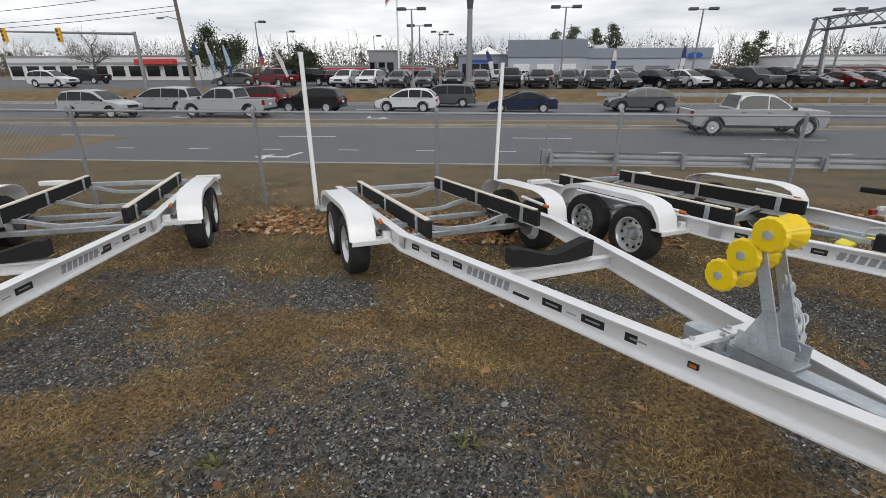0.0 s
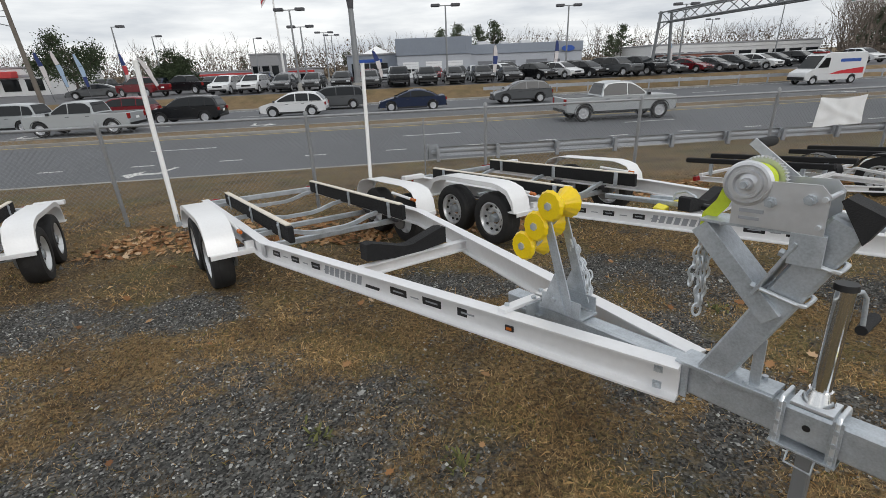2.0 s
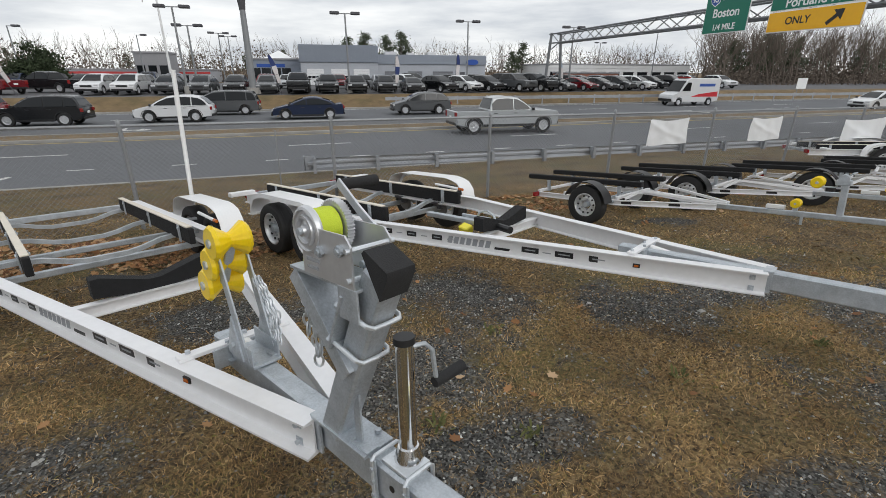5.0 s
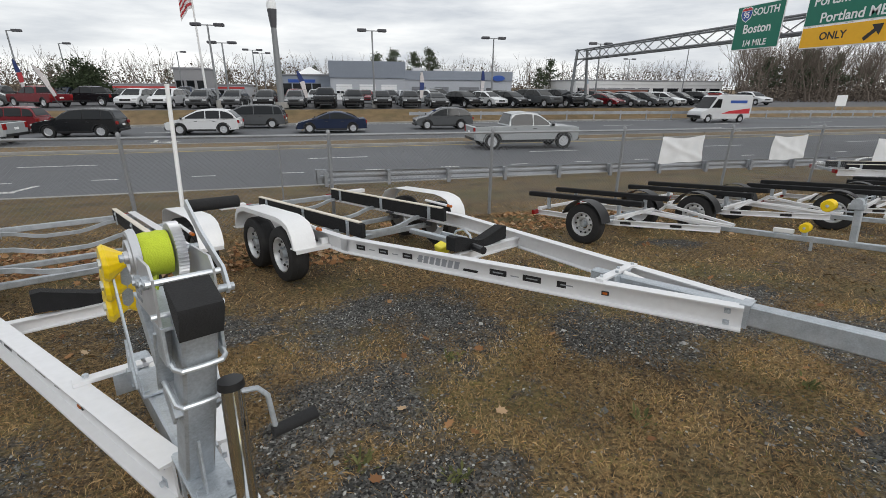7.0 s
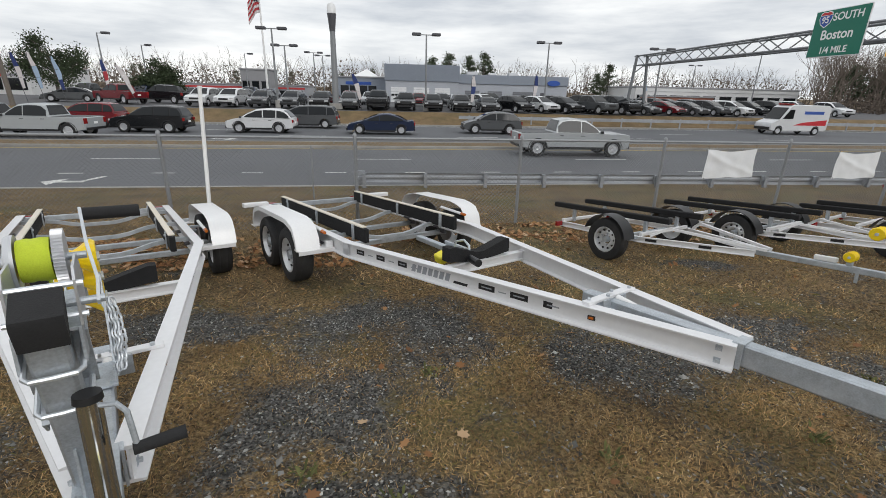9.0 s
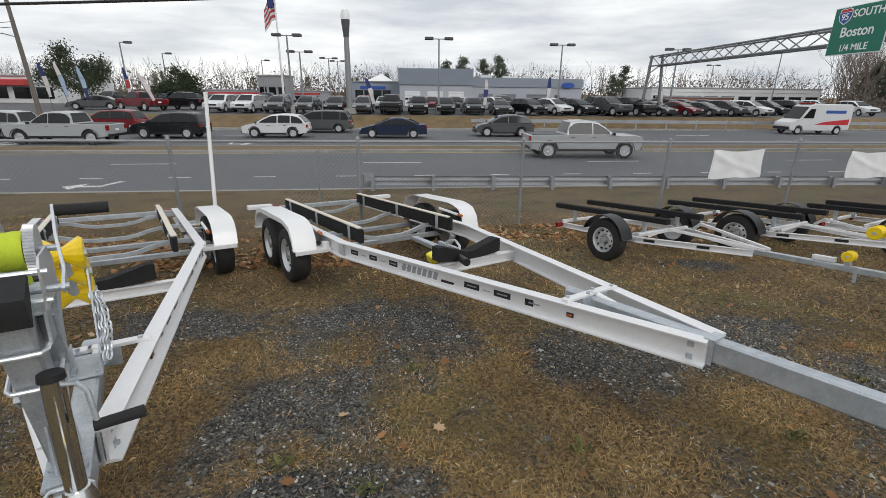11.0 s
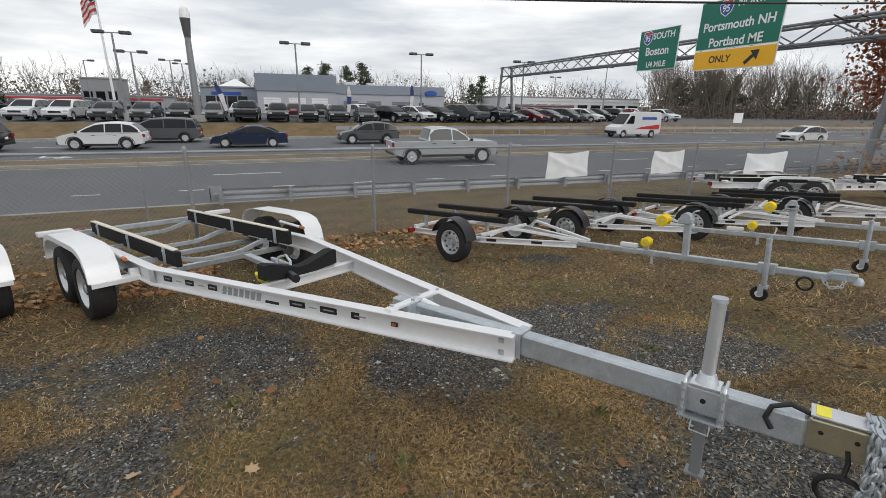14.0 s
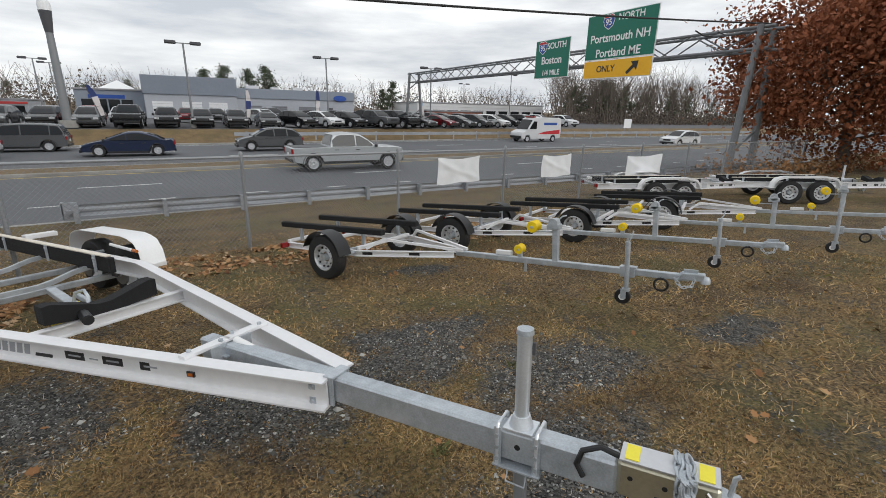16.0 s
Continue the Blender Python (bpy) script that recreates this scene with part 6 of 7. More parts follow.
def signal_mast():
    g = ground_z(-36, 44)
    t = empty("traffic_signal", pose(-36, 44, g), "grey mast-arm traffic signal over the junction", "traffic signal")
    part("mast", Build().cyl((0, 0, 0), (0, 0, 5.2), 0.2, 0.14, 12), M["lamp_grey"], t)
    part("mast_arm", Build().cyl((0, 0, 5.0), (-15, 0, 5.4), 0.13, 0.08, 10), M["lamp_grey"], t)
    for x in (-8, -14.2):
        s = part("signal_head", Build().box(x, -0.2, 5.0, 0.45, 0.3, 1.25), M["sign_yellow"], t, "yellow-backed signal head")
        for j in range(3):
            part("lens", Build().cyl((x, -0.36, 5.38 - 0.38 * j), (x, -0.4, 5.38 - 0.38 * j), 0.14, n=12), M["lamp_dark"], s)


utility_pole()
signal_mast()
cable = empty("overhead_cable", pose(0, 13, 0), "thick black overhead cable with a splice loop", "cable")
part("cable", Build().tube([(-8 + 60 * u, 0, 4.0 + 0.072 * (60 * u - 18.7) + 0.7 + 0.0006 * (60 * u - 26) ** 2) for u in (i / 30 for i in range(31))], 0.035, 6), M["cable"], cable)
part("splice_loop", Build().tube([(23.6, 0, 5.25), (24.2, 0, 5.12), (25.2, 0, 5.14), (25.8, 0, 5.28), (25.2, 0, 5.36)], 0.03, 6), M["cable"], cable)


# ---------- highway sign gantry ----------
def gantry():
    X, low, high, half = 28.0, 4.8, 5.72, 0.5
    y0, y1 = 12.4, 49.4
    t = empty("sign_gantry", pose(X, 0, 0), "dark steel truss gantry spanning the highway", "sign gantry")
    for y in (y0, y1):
        for dx in (-0.75, 0.75):
            part("post", Build().cyl((dx * 1.35, y, ground_z(X, y) - 0.1), (dx * 0.75, y, high + 0.1), 0.17, 0.14, 10), M["steel"], t)
        for k in range(3):
            z = ground_z(X, y) + 1.6 * (k + 0.6)
            part("post_brace", Build().cyl((-0.9 + 0.1 * k, y, z), (0.9 - 0.1 * k, y, z + 1.1), 0.06, n=6), M["steel"], t)
    n = 22
    for dx in (-half, half):
        for z in (low, high):
            part("chord", Build().cyl((dx, y0 - 0.6, z), (dx, y1 + 0.6, z), 0.075, n=8), M["steel"], t)
    for i in range(n):
        a, b = y0 + (y1 - y0) * i / n, y0 + (y1 - y0) * (i + 1) / n
        for dx in (-half, half):
            p, q = ((dx, a, low), (dx, b, high)) if i % 2 else ((dx, a, high), (dx, b, low))
            part("diagonal", Build().cyl(p, q, 0.04, n=6), M["steel"], t)
        part("diagonal", Build().cyl((-half, a, high), (half, b, high), 0.035, n=6), M["steel"], t)
        part("lacing", Build().cyl((-half, a, low), (half, a, low), 0.035, n=6), M["steel"], t)
    face = Matrix(((0, 0, -1, X - 0.72), (-1, 0, 0, 0), (0, 1, 0, 0), (0, 0, 0, 1)))

    def sign(name, label, ya, yb, za, zb, mat):
        w, h = yb - ya, zb - za
        s = empty(name, face @ Matrix.Translation((-(ya + yb) / 2, (za + zb) / 2, 0)), label, "road sign")
        part("border", Build().box(0, 0, 0, w, h, 0.05, c=0.012), M["sign_white"], s)
        part("panel", Build().box(0, 0, 0.03, w - 0.1, h - 0.1, 0.03, c=0), M[mat], s)
        for x in (-w * 0.3, w * 0.3):
            part("stringer", Build().box(x, 0, -0.1, 0.1, h * 0.98, 0.15, c=0), M["steel"], s)
        return s

    def shield(s, x, y, r):
        outer = [(-0.8, 0.75), (-0.4, 0.92), (0, 0.8), (0.4, 0.92), (0.8, 0.75), (0.95, 0.1), (0.7, -0.55), (0, -1.0), (-0.7, -0.55), (-0.95, 0.1)]
        at = pose(x, y, 0.055, -90)
        p = part("shield", Build().plate([(a * r, b * r) for a, b in outer], 0.02), M["sign_white"], s, "interstate route shield", at=at)
        part("shield_field", Build().plate([(a * r * 0.9, b * r * 0.9) for a, b in outer[5:]] + [(-0.83 * r, 0.42 * r), (0.83 * r, 0.42 * r)], 0.024), M["sign_blue"], p)
        part("shield_crown", Build().plate([(a * r * 0.9, b * r * 0.9) for a, b in outer[:5]] + [(0.83 * r, 0.47 * r), (-0.83 * r, 0.47 * r)], 0.024), M["sign_red"], p)
        lettering("95", r * 1.05, M["sign_white"], s, pose(x, y - 0.12 * r, 0.075))

    a = sign("highway_sign", "green highway sign for the southbound exit to Boston", 24.2, 27.65, 4.15, 6.7, "sign_green")
    shield(a, -0.95, 0.78, 0.46)
    lettering("SOUTH", 0.56, M["sign_white"], a, pose(0.45, 0.82, 0.05))
    lettering("Boston", 0.72, M["sign_white"], a, pose(0, -0.1, 0.05))
    lettering("1/4 MILE", 0.5, M["sign_white"], a, pose(0, -0.92, 0.05))
    b = sign("highway_sign", "large green highway sign for the northbound lane", 17.7, 22.8, 5.0, 7.6, "sign_green")
    shield(b, -0.85, 0.82, 0.46)
    lettering("NORTH", 0.52, M["sign_white"], b, pose(0.75, 0.95, 0.05))
    lettering("Portsmouth NH", 0.66, M["sign_white"], b, pose(0, -0.1, 0.05))
    lettering("Portland ME", 0.66, M["sign_white"], b, pose(0, -0.95, 0.05))
    c = sign("highway_sign", "yellow lane panel below the large green sign", 17.7, 22.8, 3.9, 4.98, "sign_yellow")
    lettering("ONLY", 0.52, M["decal"], c, pose(-0.75, 0, 0.05))
    part("arrow", Build().plate([(-0.09, -0.5), (0.09, -0.5), (0.09, 0.1), (0.32, 0.1), (0, 0.5), (-0.32, 0.1), (-0.09, 0.1)], 0.02), M["decal"], c, "black diagonal arrow", at=pose(1.25, 0, 0.055, 0, 0, -50) @ pose(0, 0, 0, -90))


gantry()
small = empty("roadside_sign", pose(62, 47, ground_z(62, 47)), "small white roadside sign on two posts", "road sign")
part("plate", Build().box(0, 0, 1.6, 1.6, 0.05, 1.3), M["sign_white"], small)
for x in (-0.5, 0.5):
    part("post", Build().cyl((x, 0.05, 0), (x, 0.05, 2.2), 0.05, n=8), M["lamp_grey"], small)
far_rail = empty("guardrail", pose(8, 43.6, ground_z(8, 43.6)), "galvanised guardrail along the far verge", "guardrail")
for i in range(14):
    part("rail_panel", Build().sweep([(0.0, 0.0), (0.05, -0.07), (0.01, -0.15), (0.05, -0.23), (0.0, -0.3), (-0.01, -0.3), (-0.01, 0.0)], [(6 * i, 0, 0.65), (6 * i + 5.98, 0, 0.65)]), M["rail"], far_rail)
    part("post", Build().box(6 * i + 1, 0.08, 0.25, 0.12, 0.1, 0.9), M["rail"], far_rail)
    part("post", Build().box(6 * i + 4, 0.08, 0.25, 0.12, 0.1, 0.9), M["rail"], far_rail)


# ---------- trees ----------
class Strips:
    """Collects many small faces as arrays."""

    def __init__(self):
        self.v, self.f, self.n = [], [], 0

    def limb(self, p, q, r, r2, sides=4):
        w = (q - p)
        if w.length < 1e-5:
            return
        w.normalize()
        a = w.orthogonal().normalized()
        b = w.cross(a)
        for e, s in ((p, r), (q, r2)):
            for i in range(sides):
                t = 2 * math.pi * i / sides
                self.v.append(tuple(e + (a * math.cos(t) + b * math.sin(t)) * s))
        k = self.n
        self.f += [(k + i, k + (i + 1) % sides, k + sides + (i + 1) % sides, k + sides + i) for i in range(sides)]
        self.n += 2 * sides

    def leaf(self, c, size, rnd, droop=0.0):
        a = Vector((rnd.gauss(0, 1), rnd.gauss(0, 1), rnd.gauss(0, 1) - droop)).normalized()
        b = a.orthogonal().normalized()
        b = (b * math.cos(rnd.random() * 6.28) + a.cross(b) * math.sin(rnd.random() * 6.28))
        s = size * rnd.uniform(0.6, 1.3)
        n = a.cross(b)
        self.v += [tuple(c), tuple(c + a * s * 0.45 + b * s * 0.34 + n * s * 0.1), tuple(c + a * s), tuple(c + a * s * 0.5 - b * s * 0.34 - n * s * 0.06)]
        self.f.append((self.n, self.n + 1, self.n + 2, self.n + 3))
        self.n += 4

    def mesh(self, name, mat):
        return raw(name, self.v, self.f, mat)


def grow(wood, p, d, length, r, depth, rnd, tips, spread=0.55, rise=0.15, sides=4):
    """A limb that bends, tapers and forks; the ends of the last limbs go into tips."""
    q, n = p, 3 if depth > 1 else 2
    for i in range(n):
        d = (d + Vector((rnd.gauss(0, 0.12), rnd.gauss(0, 0.12), rise * 0.3 + rnd.gauss(0, 0.06)))).normalized()
        e = q + d * (length / n)
        wood.limb(q, e, r * (1 - 0.45 * i / n), r * (1 - 0.45 * (i + 1) / n), sides)
        if depth > 0 and i > 0:
            for _ in range(2 if depth > 1 else 3):
                turn = Vector((rnd.gauss(0, 1), rnd.gauss(0, 1), rnd.gauss(0, 0.6))).normalized()
                grow(wood, e, (d * (1 - spread) + turn * spread + Vector((0, 0, rise))).normalized(), length * rnd.uniform(0.5, 0.75), r * 0.5, depth - 1, rnd, tips, spread, rise, max(3, sides - 1))
        q = e
    if depth <= 1:
        tips.append((q, d))


def bare_tree(wood, x, y, h, rnd, depth=3):
    g = ground_z(x, y)
    grow(wood, Vector((x, y, g)), Vector((rnd.gauss(0, 0.05), rnd.gauss(0, 0.05), 1)), h * 0.55, h * 0.011, depth, rnd, [], 0.5, 0.3, 4)


def pine(wood, needles, x, y, h, rnd, n=900):
    g = ground_z(x, y)
    base = Vector((x, y, g))
    wood.limb(base, base + Vector((0, 0, h)), h * 0.022, h * 0.004, 6)
    for i in range(26):
        z = h * (0.3 + 0.68 * i / 26)
        reach = h * 0.34 * (1 - (i / 27) ** 1.4) * rnd.uniform(0.6, 1.15)
        a = rnd.random() * 6.28
        tip = base + Vector((math.cos(a) * reach, math.sin(a) * reach, z + reach * rnd.uniform(-0.1, 0.35)))
        root = base + Vector((0, 0, z))
        wood.limb(root, tip, h * 0.005, h * 0.002, 3)
        for _ in range(n // 26):
            t = rnd.uniform(0.35, 1.05)
            c = root + (tip - root) * t + Vector((rnd.gauss(0, 0.2), rnd.gauss(0, 0.2), rnd.gauss(0, 0.13))) * h * 0.2
            needles.leaf(c, h * 0.033, rnd)


rnd = random.Random(5)
wood, needles = Strips(), Strips()
for i in range(520):
    x = -150 + 0.6 * i + rnd.uniform(-1, 1)
    bare_tree(wood, x, 106 + rnd.uniform(0, 30), rnd.uniform(6.0, 9.2), rnd, 2)
for i in range(210):
    y = 66 + rnd.uniform(0, 32)
    bare_tree(wood, 6 + 0.9 * y + rnd.random() ** 1.3 * 70, y, rnd.uniform(7.5, 11), rnd, 3)
tagged(new("bare_woods", wood.mesh("bare_woods", M["twig"])), "leafless grey-brown woods along the skyline", "woods", kind="stuff")
under = Strips()
for i in range(60000):
    right = rnd.random() < 0.3
    y = rnd.uniform(68, 96) if right else rnd.uniform(104, 132)
    x = rnd.uniform(6 + 0.9 * y, 160) if right else rnd.uniform(-150, 110)
    lump = 0.7 + 0.6 * noise.noise((x * 0.16, y * 0.05, 3))
    under.leaf(Vector((x, y, ground_z(x, y) + min(abs(rnd.gauss(0, 2.9 if right else 3.6)), 7.5) * lump)), rnd.uniform(0.28, 0.6), rnd)
tagged(new("undergrowth", under.mesh("undergrowth", material("russet_undergrowth", (0.14, 0.112, 0.09), 0.95, 0, 0.6, 0.3))), "russet and grey undergrowth below the woods", "undergrowth", kind="stuff")
far_needles, far_wood = Strips(), Strips()
for i in range(44):
    y = 110 + rnd.uniform(0, 20) if i < 20 else rnd.uniform(78, 98)
    x = rnd.uniform(-140, 60) if i < 20 else rnd.uniform(10 + 0.9 * y, 150)
    pine(far_wood, far_needles, x, y, rnd.uniform(5, 7) if i < 20 else rnd.uniform(6, 9), rnd, 1400)
tagged(new("distant_pines", far_needles.mesh("distant_pines", M["pine"])), "dark pines scattered through distant woods", "woods", kind="stuff")
tagged(new("distant_pine_trunks", far_wood.mesh("distant_pine_trunks", M["bark"])), "dark trunks of the distant pines", "woods", kind="stuff")


def crowned_tree(name, label, x, y, h, crown_r, crown_z, leaf_mat, leaf_size, n, seed, depth=3, squash=0.8, trunk_r=0.2, fill=0.0):
    """Trunk and limbs under one crown of many separate leaves, thinner towards its edge."""
    r = random.Random(seed)
    g = ground_z(x, y)
    t = empty(name, pose(x, y, g), label, "tree")
    w, leaves, tips = Strips(), Strips(), []
    top = Vector((r.gauss(0, 0.2), r.gauss(0, 0.2), crown_z - crown_r * 0.45))
    w.limb(Vector((0, 0, -0.2)), top, trunk_r, trunk_r * 0.7, 8)
    for i in range(9):
        a = 2 * math.pi * i / 9 + r.uniform(-0.3, 0.3)
        d = Vector((math.cos(a), math.sin(a), r.uniform(0.15, 0.9))).normalized()
        grow(w, top - Vector((0, 0, r.uniform(0, crown_r * 0.25))), d, crown_r * (0.48 if fill else 0.62), trunk_r * 0.33, depth, r, tips, 0.5, 0.12, 5)
    grow(w, top, Vector((0, 0, 1)), crown_r * 0.7, trunk_r * 0.6, depth, r, tips, 0.5, 0.2, 5)
    part("trunk", w.mesh("trunk", M["bark"]), None, t)
    knots = []
    while len(knots) < 90:
        v = Vector((r.uniform(-1, 1), r.uniform(-1, 1), r.uniform(-1, 1)))
        if v.length < 1:
            knots.append(Vector((v.x, v.y, v.z * 0.85)) * crown_r * 0.95 + Vector((0, 0, crown_z)))
    for _ in range(n):
        p, d = tips[r.randrange(len(tips))]
        if r.random() < fill:
            p = knots[r.randrange(len(knots))]
        c = p + Vector((r.gauss(0, 1), r.gauss(0, 1), r.gauss(0, 0.8))) * crown_r * 0.13
        leaves.leaf(c, leaf_size, r, 0.6)
    part("crown", leaves.mesh("crown", leaf_mat), None, t)
    return t


crowned_tree("oak_tree", "oak holding dry russet leaves beside the fence", 33.4, 10.2, 12, 6.2, 5.6, M["oak"], 0.22, 50000, 21, 3, trunk_r=0.3, fill=0.72)
crowned_tree("evergreen_tree", "dark broad-leaved evergreen beside the dealership", -37.5, 60, 6, 3.4, 3.9, M["shrub"], 0.22, 9500, 4, 2)
crowned_tree("round_tree", "dense dark round-headed evergreen tree", -30.5, 70, 5, 2.9, 2.3, M["shrub"], 0.25, 9500, 9, 2)
crowned_tree("street_tree", "small bare tree with a few brown leaves", -62, 66, 7, 3.2, 4.2, M["twig"], 0.15, 300, 14, 3)
for i, (x, y, h) in enumerate(((9.5, 101, 8.6), (13.0, 102, 9.4), (17.0, 101, 9.0), (20.5, 103, 9.9), (49, 104, 8.4), (46, 103, 6.4), (84, 80, 8.2), (92, 80, 9.6), (97, 82, 9.8), (103, 82, 9.2))):
    w, nd = Strips(), Strips()
    pine(w, nd, 0, 0, h, random.Random(30 + i), 2600)
    g = ground_z(x, y)
    t = empty("pine_tree", pose(x, y, g - ground_z(0, 0)), "dark green pine with an open ragged crown", "tree", "pines behind the dealership")
    part("trunk", w.mesh("trunk", M["bark"]), None, t)
    part("crown", nd.mesh("crown", M["pine"]), None, t)
hedge = Strips()
for i in range(2600):
    x = rnd.uniform(22, 46)
    hedge.leaf(Vector((x, 10.2 + rnd.gauss(0, 0.5), ground_z(x, 10.2) + abs(rnd.gauss(0, 0.55)))), 0.16, rnd)
tagged(new("brush", hedge.mesh("brush", M["leaf"])), "brown brush and leaves along the fence foot", "brush", kind="stuff")


# ---------- ground cover ----------
def island_material(name, stops, rough=0.9, tone=False):
    """One colour a piece, drawn from a ramp."""
    m = bpy.data.materials.new(name)
    m.use_nodes = True
    n, l = m.node_tree.nodes, m.node_tree.links
    n["Principled BSDF"].inputs["Roughness"].default_value = rough
    geo, r = n.new("ShaderNodeNewGeometry"), n.new("ShaderNodeValToRGB")
    while len(r.color_ramp.elements) < len(stops):
        r.color_ramp.elements.new(0.5)
    for e, (p, c) in zip(r.color_ramp.elements, stops):
        e.position, e.color = p, (*c, 1)
    l.new(geo.outputs["Random Per Island"], r.inputs["Fac"])
    out = r.outputs["Color"]
    if tone:
        # weathered and fresher patches
        nz, rp, mx, co = n.new("ShaderNodeTexNoise"), n.new("ShaderNodeValToRGB"), n.new("ShaderNodeMix"), n.new("ShaderNodeTexCoord")
        nz.inputs["Scale"].default_value, nz.inputs["Detail"].default_value = 1.7, 6.0
        rp.color_ramp.elements[0].position, rp.color_ramp.elements[0].color = 0.38, (0.72, 0.62, 0.5, 1)
        rp.color_ramp.elements[1].position, rp.color_ramp.elements[1].color = 0.6, (1.45, 1.29, 1.06, 1)
        mx.data_type, mx.blend_type = "RGBA", "MULTIPLY"
        mx.inputs["Factor"].default_value = 1.0
        l.new(co.outputs["Object"], nz.inputs["Vector"])
        l.new(nz.outputs["Fac"], rp.inputs["Fac"])
        l.new(out, mx.inputs[6])
        l.new(rp.outputs["Color"], mx.inputs[7])
        out = mx.outputs[2]
    l.new(out, n["Principled BSDF"].inputs["Base Color"])
    return m


STRAW = island_material("dead_grass_blade", [(0.0, (0.06, 0.043, 0.022)), (0.35, (0.24, 0.16, 0.074)), (0.7, (0.43, 0.312, 0.165)), (0.86, (0.55, 0.45, 0.29)), (0.93, (0.15, 0.155, 0.05))], tone=True)
STONE = island_material("crushed_stone_chip", [(0.0, (0.028, 0.028, 0.027)), (0.5, (0.115, 0.117, 0.11)), (0.85, (0.25, 0.25, 0.238)), (1.0, (0.55, 0.55, 0.52))], 0.85)
LEAF = island_material("fallen_leaf", [(0.0, (0.14, 0.06, 0.025)), (0.5, (0.33, 0.16, 0.06)), (0.85, (0.45, 0.27, 0.13)), (1.0, (0.55, 0.42, 0.28))])
GREEN = island_material("weed_leaf", [(0.0, (0.06, 0.07, 0.02)), (1.0, (0.17, 0.17, 0.06))])
COS = math.cos(radians(4.2))
gen = np.random.default_rng(7)


def mask_grid():
    xs, ys = np.arange(-7, 13, 0.1), np.arange(-1.0, 9.0, 0.1)
    g = np.array([[turf_at(x, y / COS) for x in xs] for y in ys])
    z = np.array([[ground_z(x, y) for x in xs] for y in ys])
    c = np.array([[0.5 + noise.noise((x * 2.3, y * 2.3, 5)) * 0.75 for x in xs] for y in ys])
    return g, z, c


TURF, HEIGHT, CLUMP = mask_grid()


def sample(grid, x, y):
    fx, fy = np.clip((x + 7) / 0.1, 0, grid.shape[1] - 1.001), np.clip((y + 1) / 0.1, 0, grid.shape[0] - 1.001)
    i, j = fx.astype(int), fy.astype(int)
    u, w = fx - i, fy - j
    return grid[j, i] * (1 - u) * (1 - w) + grid[j, i + 1] * u * (1 - w) + grid[j + 1, i] * (1 - u) * w + grid[j + 1, i + 1] * u * w


def scatter(count, x0, x1, y0, y1, want):
    x, y = gen.uniform(x0, x1, count), gen.uniform(y0, y1, count)
    keep = gen.uniform(0, 1, count) < want(sample(TURF, x, y), sample(CLUMP, x, y))
    x, y = x[keep], y[keep]
    return x, y, sample(HEIGHT, x, y)


def mesh_of(name, verts, faces, mat, label, category):
    me = bpy.data.meshes.new(name)
    me.from_pydata(verts, [], faces)
    me.materials.append(mat)
    return tagged(new(name, me), label, category, kind="stuff")


def grass_patch(count, box, wide, tall, label):
    x, y, z = scatter(count, *box, lambda g, c: np.clip((g - 0.25) * 1.7, 0.1, 1) * np.clip(0.25 + c, 0.1, 1))
    n = len(x)
    a, ln, up = gen.uniform(0, 2 * np.pi, n), gen.uniform(0.45, 1.3, n) * tall, gen.uniform(0.0, 0.6, n) ** 1.3
    dx, dy, side = np.cos(a), np.sin(a), wide * gen.uniform(0.6, 1.4, n)
    p = np.stack([x - dy * side, y + dx * side, z - 0.003], 1)
    q = np.stack([x + dy * side, y - dx * side, z - 0.003], 1)
    bend = gen.normal(0, 0.3, n)
    m = np.stack([x + dx * ln * 0.55, y + dy * ln * 0.55, z + ln * up * 0.75 + 0.006], 1)
    t = np.stack([x + (dx - dy * bend) * ln, y + (dy + dx * bend) * ln, z + ln * up * 0.7 + 0.004], 1)
    m2 = m + np.stack([dy * side * 0.7, -dx * side * 0.7, 0 * x], 1)
    verts = np.stack([p, q, m2, t, m], 1).reshape(-1, 3)
    faces = np.arange(n * 5).reshape(-1, 5)
    mesh_of("dead_grass", verts.tolist(), faces.tolist(), STRAW, label, "grass")


grass_patch(340000, (-3.2, 6.8, -0.2, 3.0), 0.0017, 0.042, "matted dead straw-coloured grass on the lot")
grass_patch(120000, (-6.8, 12.5, 3.0, 8.9), 0.0036, 0.07, "matted dead straw-coloured grass towards the fence")
grass_patch(26000, (6.8, 12.5, -0.6, 3.0), 0.0035, 0.085, "matted dead straw-coloured grass beside trailer tongues")
grass_patch(14000, (-6.8, -3.2, 0.2, 3.0), 0.0035, 0.085, "matted dead straw-coloured grass at the lot's end")


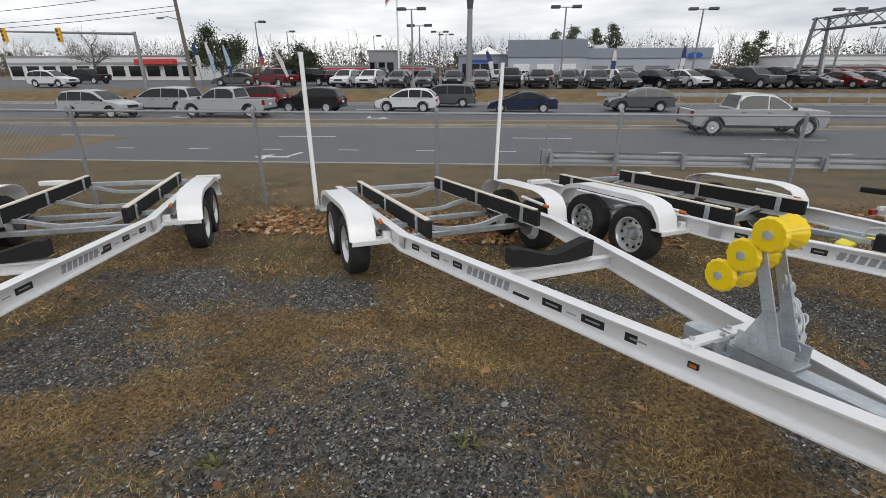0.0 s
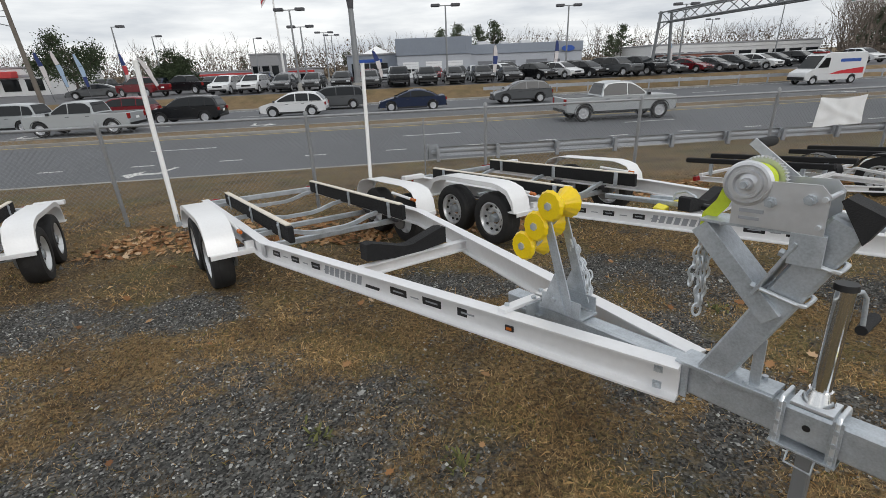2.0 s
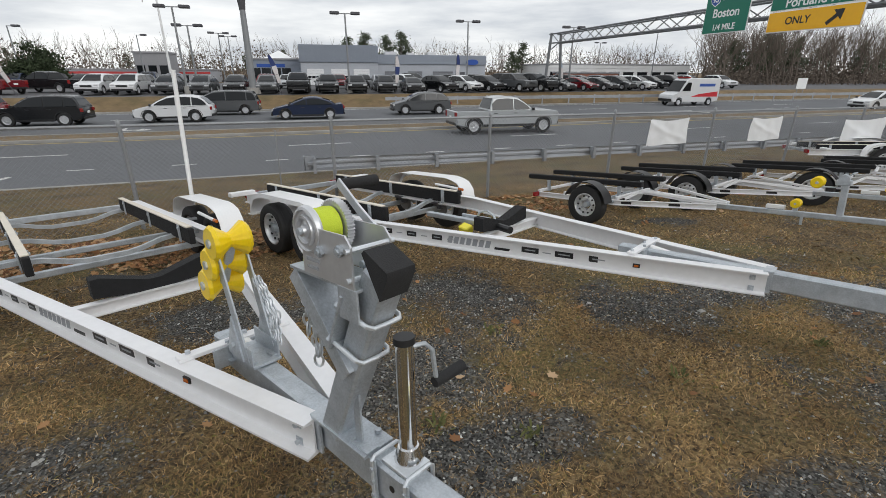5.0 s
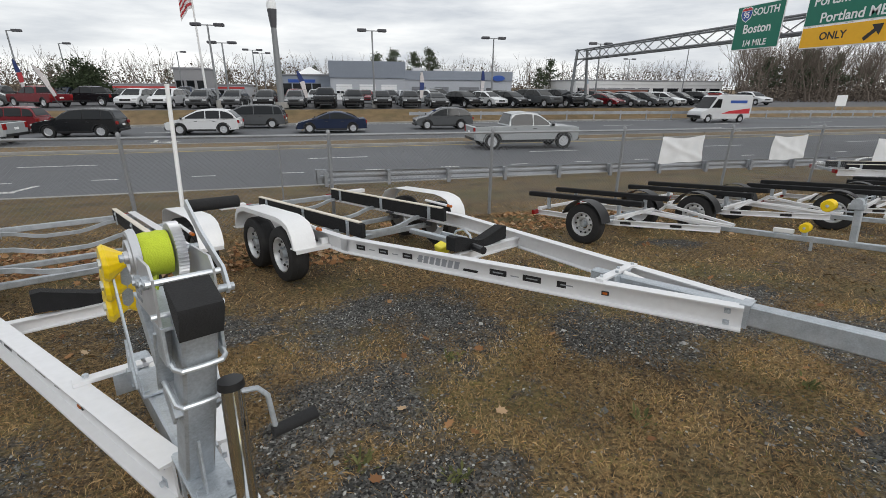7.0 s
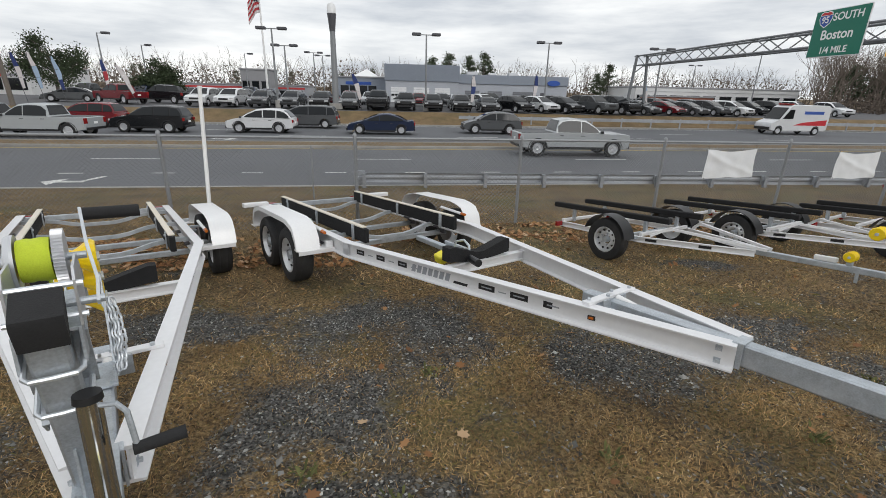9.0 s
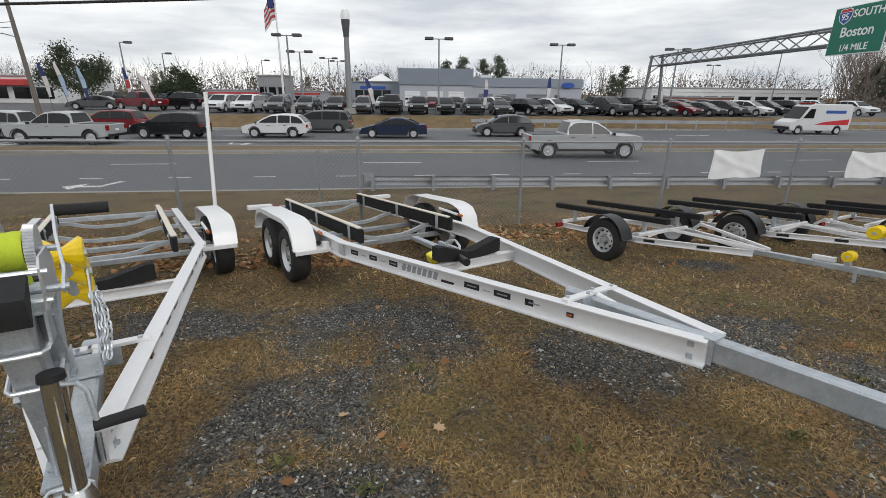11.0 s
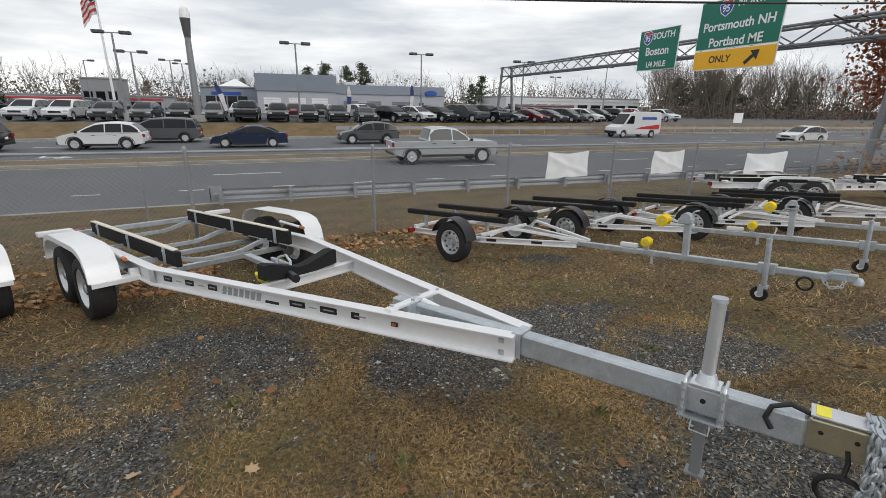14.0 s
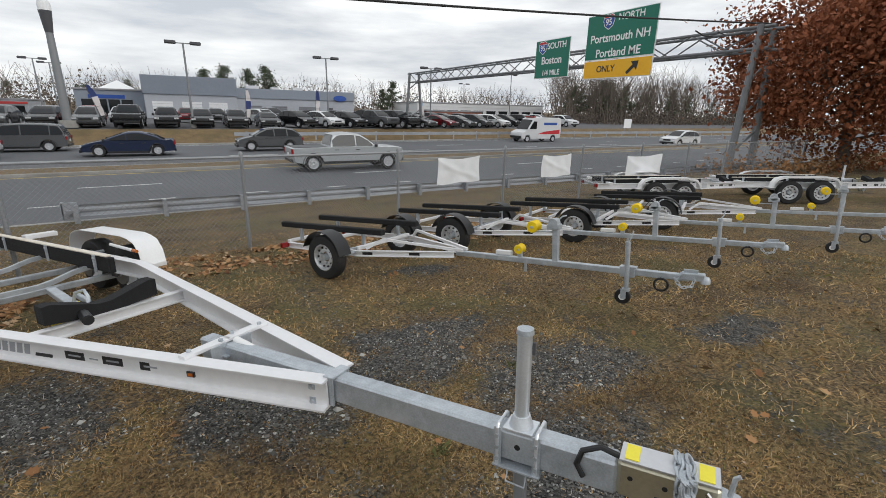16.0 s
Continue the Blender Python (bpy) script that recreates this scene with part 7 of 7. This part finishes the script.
def stones(count, box, low, high, label, every=None):
    x, y, z = scatter(count, *box, every or (lambda g, c: np.clip((0.82 - g) * 1.6, 0.08, 1)))
    n = len(x)
    s = gen.uniform(low, high, (n, 1)) * np.exp(gen.normal(0, 0.25, (n, 3)))
    s[:, 2] *= 0.7
    unit = np.array([(1, 0, 0), (0, 1, 0), (-1, 0, 0), (0, -1, 0), (0, 0, 1), (0, 0, -1)], float)
    a = gen.uniform(0, 6.28, n)
    pts = unit[None] * s[:, None, :] * np.exp(gen.normal(0, 0.2, (n, 6, 1)))
    c, k = np.cos(a)[:, None], np.sin(a)[:, None]
    v = np.stack([pts[..., 0] * c - pts[..., 1] * k + x[:, None], pts[..., 0] * k + pts[..., 1] * c + y[:, None], pts[..., 2] + z[:, None] + s[:, 2:3] * 0.3], -1)
    f = np.array([(0, 1, 4), (1, 2, 4), (2, 3, 4), (3, 0, 4), (1, 0, 5), (2, 1, 5), (3, 2, 5), (0, 3, 5)])
    faces = (np.arange(n)[:, None, None] * 6 + f[None]).reshape(-1, 3)
    mesh_of("gravel", v.reshape(-1, 3).tolist(), faces.tolist(), STONE, label, "gravel")


stones(70000, (-3.4, 6.9, -0.2, 3.9), 0.004, 0.0095, "loose grey crushed stone in bare patches")
stones(12000, (-6.5, 12.0, 1.0, 6.5), 0.007, 0.014, "loose grey crushed stone farther over the lot")
stones(900, (-4.0, 9.0, 0.0, 5.0), 0.012, 0.024, "scattered larger pale stones", lambda g, c: np.clip(0.85 - g, 0.08, 1))


def fallen_leaves(count, box, size, label, want):
    x, y, z = scatter(count, *box, want)
    verts, faces = [], []
    lobes = [(0, 0.5), (0.16, 0.3), (0.32, 0.38), (0.24, 0.1), (0.42, -0.02), (0.2, -0.14), (0.2, -0.34), (0, -0.3), (-0.2, -0.34), (-0.2, -0.14), (-0.42, -0.02), (-0.24, 0.1), (-0.32, 0.38), (-0.16, 0.3)]
    for px, py, pz in zip(x, y, z):
        s, a = size * gen.uniform(0.6, 1.3), gen.uniform(0, 6.28)
        tx, ty, curl = gen.normal(0, 0.3), gen.normal(0, 0.3), gen.uniform(0.1, 0.6)
        k = len(verts)
        for u, w in lobes:
            gx, gy = u * math.cos(a) - w * math.sin(a), u * math.sin(a) + w * math.cos(a)
            verts.append((px + gx * s, py + gy * s, pz + 0.018 + s * (gx * tx + gy * ty) + s * curl * (u * u)))
        faces.append(tuple(range(k, k + len(lobes))))
    mesh_of("fallen_leaves", verts, faces, LEAF, label, "leaves")


fallen_leaves(700, (-4, 10, 0.0, 7.5), 0.075, "dry brown oak leaves scattered on the grass", lambda g, c: 0.25 + 0 * g)
fallen_leaves(4600, (-3.8, 2.2, 5.0, 6.6), 0.085, "drift of russet leaves behind the trailers", lambda g, c: np.clip(c * 1.3 - 0.2, 0, 1))
fallen_leaves(4000, (2.5, 9.5, 6.3, 7.7), 0.085, "drift of russet leaves near the fence", lambda g, c: np.clip(c * 1.2 - 0.25, 0, 1))


def weeds():
    tufts = ((-0.75, 0.75), (-0.2, 1.5), (0.5, 1.2), (1.2, 0.75), (-1.4, 1.2), (2.0, 1.55), (2.45, 1.35), (3.6, 1.55), (5.9, 2.2), (2.7, 2.5), (0.2, 0.9), (4.9, 1.6))
    for x, y in tufts:
        s = Strips()
        r = random.Random(int((x + 9) * 100 + y * 7))
        z = ground_z(x, y)
        for _ in range(26):
            a, ln = r.random() * 6.28, r.uniform(0.03, 0.085)
            c = Vector((x + r.gauss(0, 0.035), y + r.gauss(0, 0.035), z))
            d = Vector((math.cos(a) * 0.6, math.sin(a) * 0.6, r.uniform(0.3, 0.9)))
            e = Vector((-math.sin(a), math.cos(a), 0)) * 0.005
            s.v += [tuple(c - e), tuple(c + e), tuple(c + d * ln * 0.6 + e * 1.6), tuple(c + d * ln + Vector((0, 0, -0.01))), tuple(c + d * ln * 0.6 - e * 1.6)]
            s.f.append((s.n, s.n + 1, s.n + 2, s.n + 3, s.n + 4))
            s.n += 5
        tagged(new("weed", s.mesh("weed", GREEN)), "small green weed growing in the gravel", "weed", "weeds in the gravel", "stuff")


weeds()
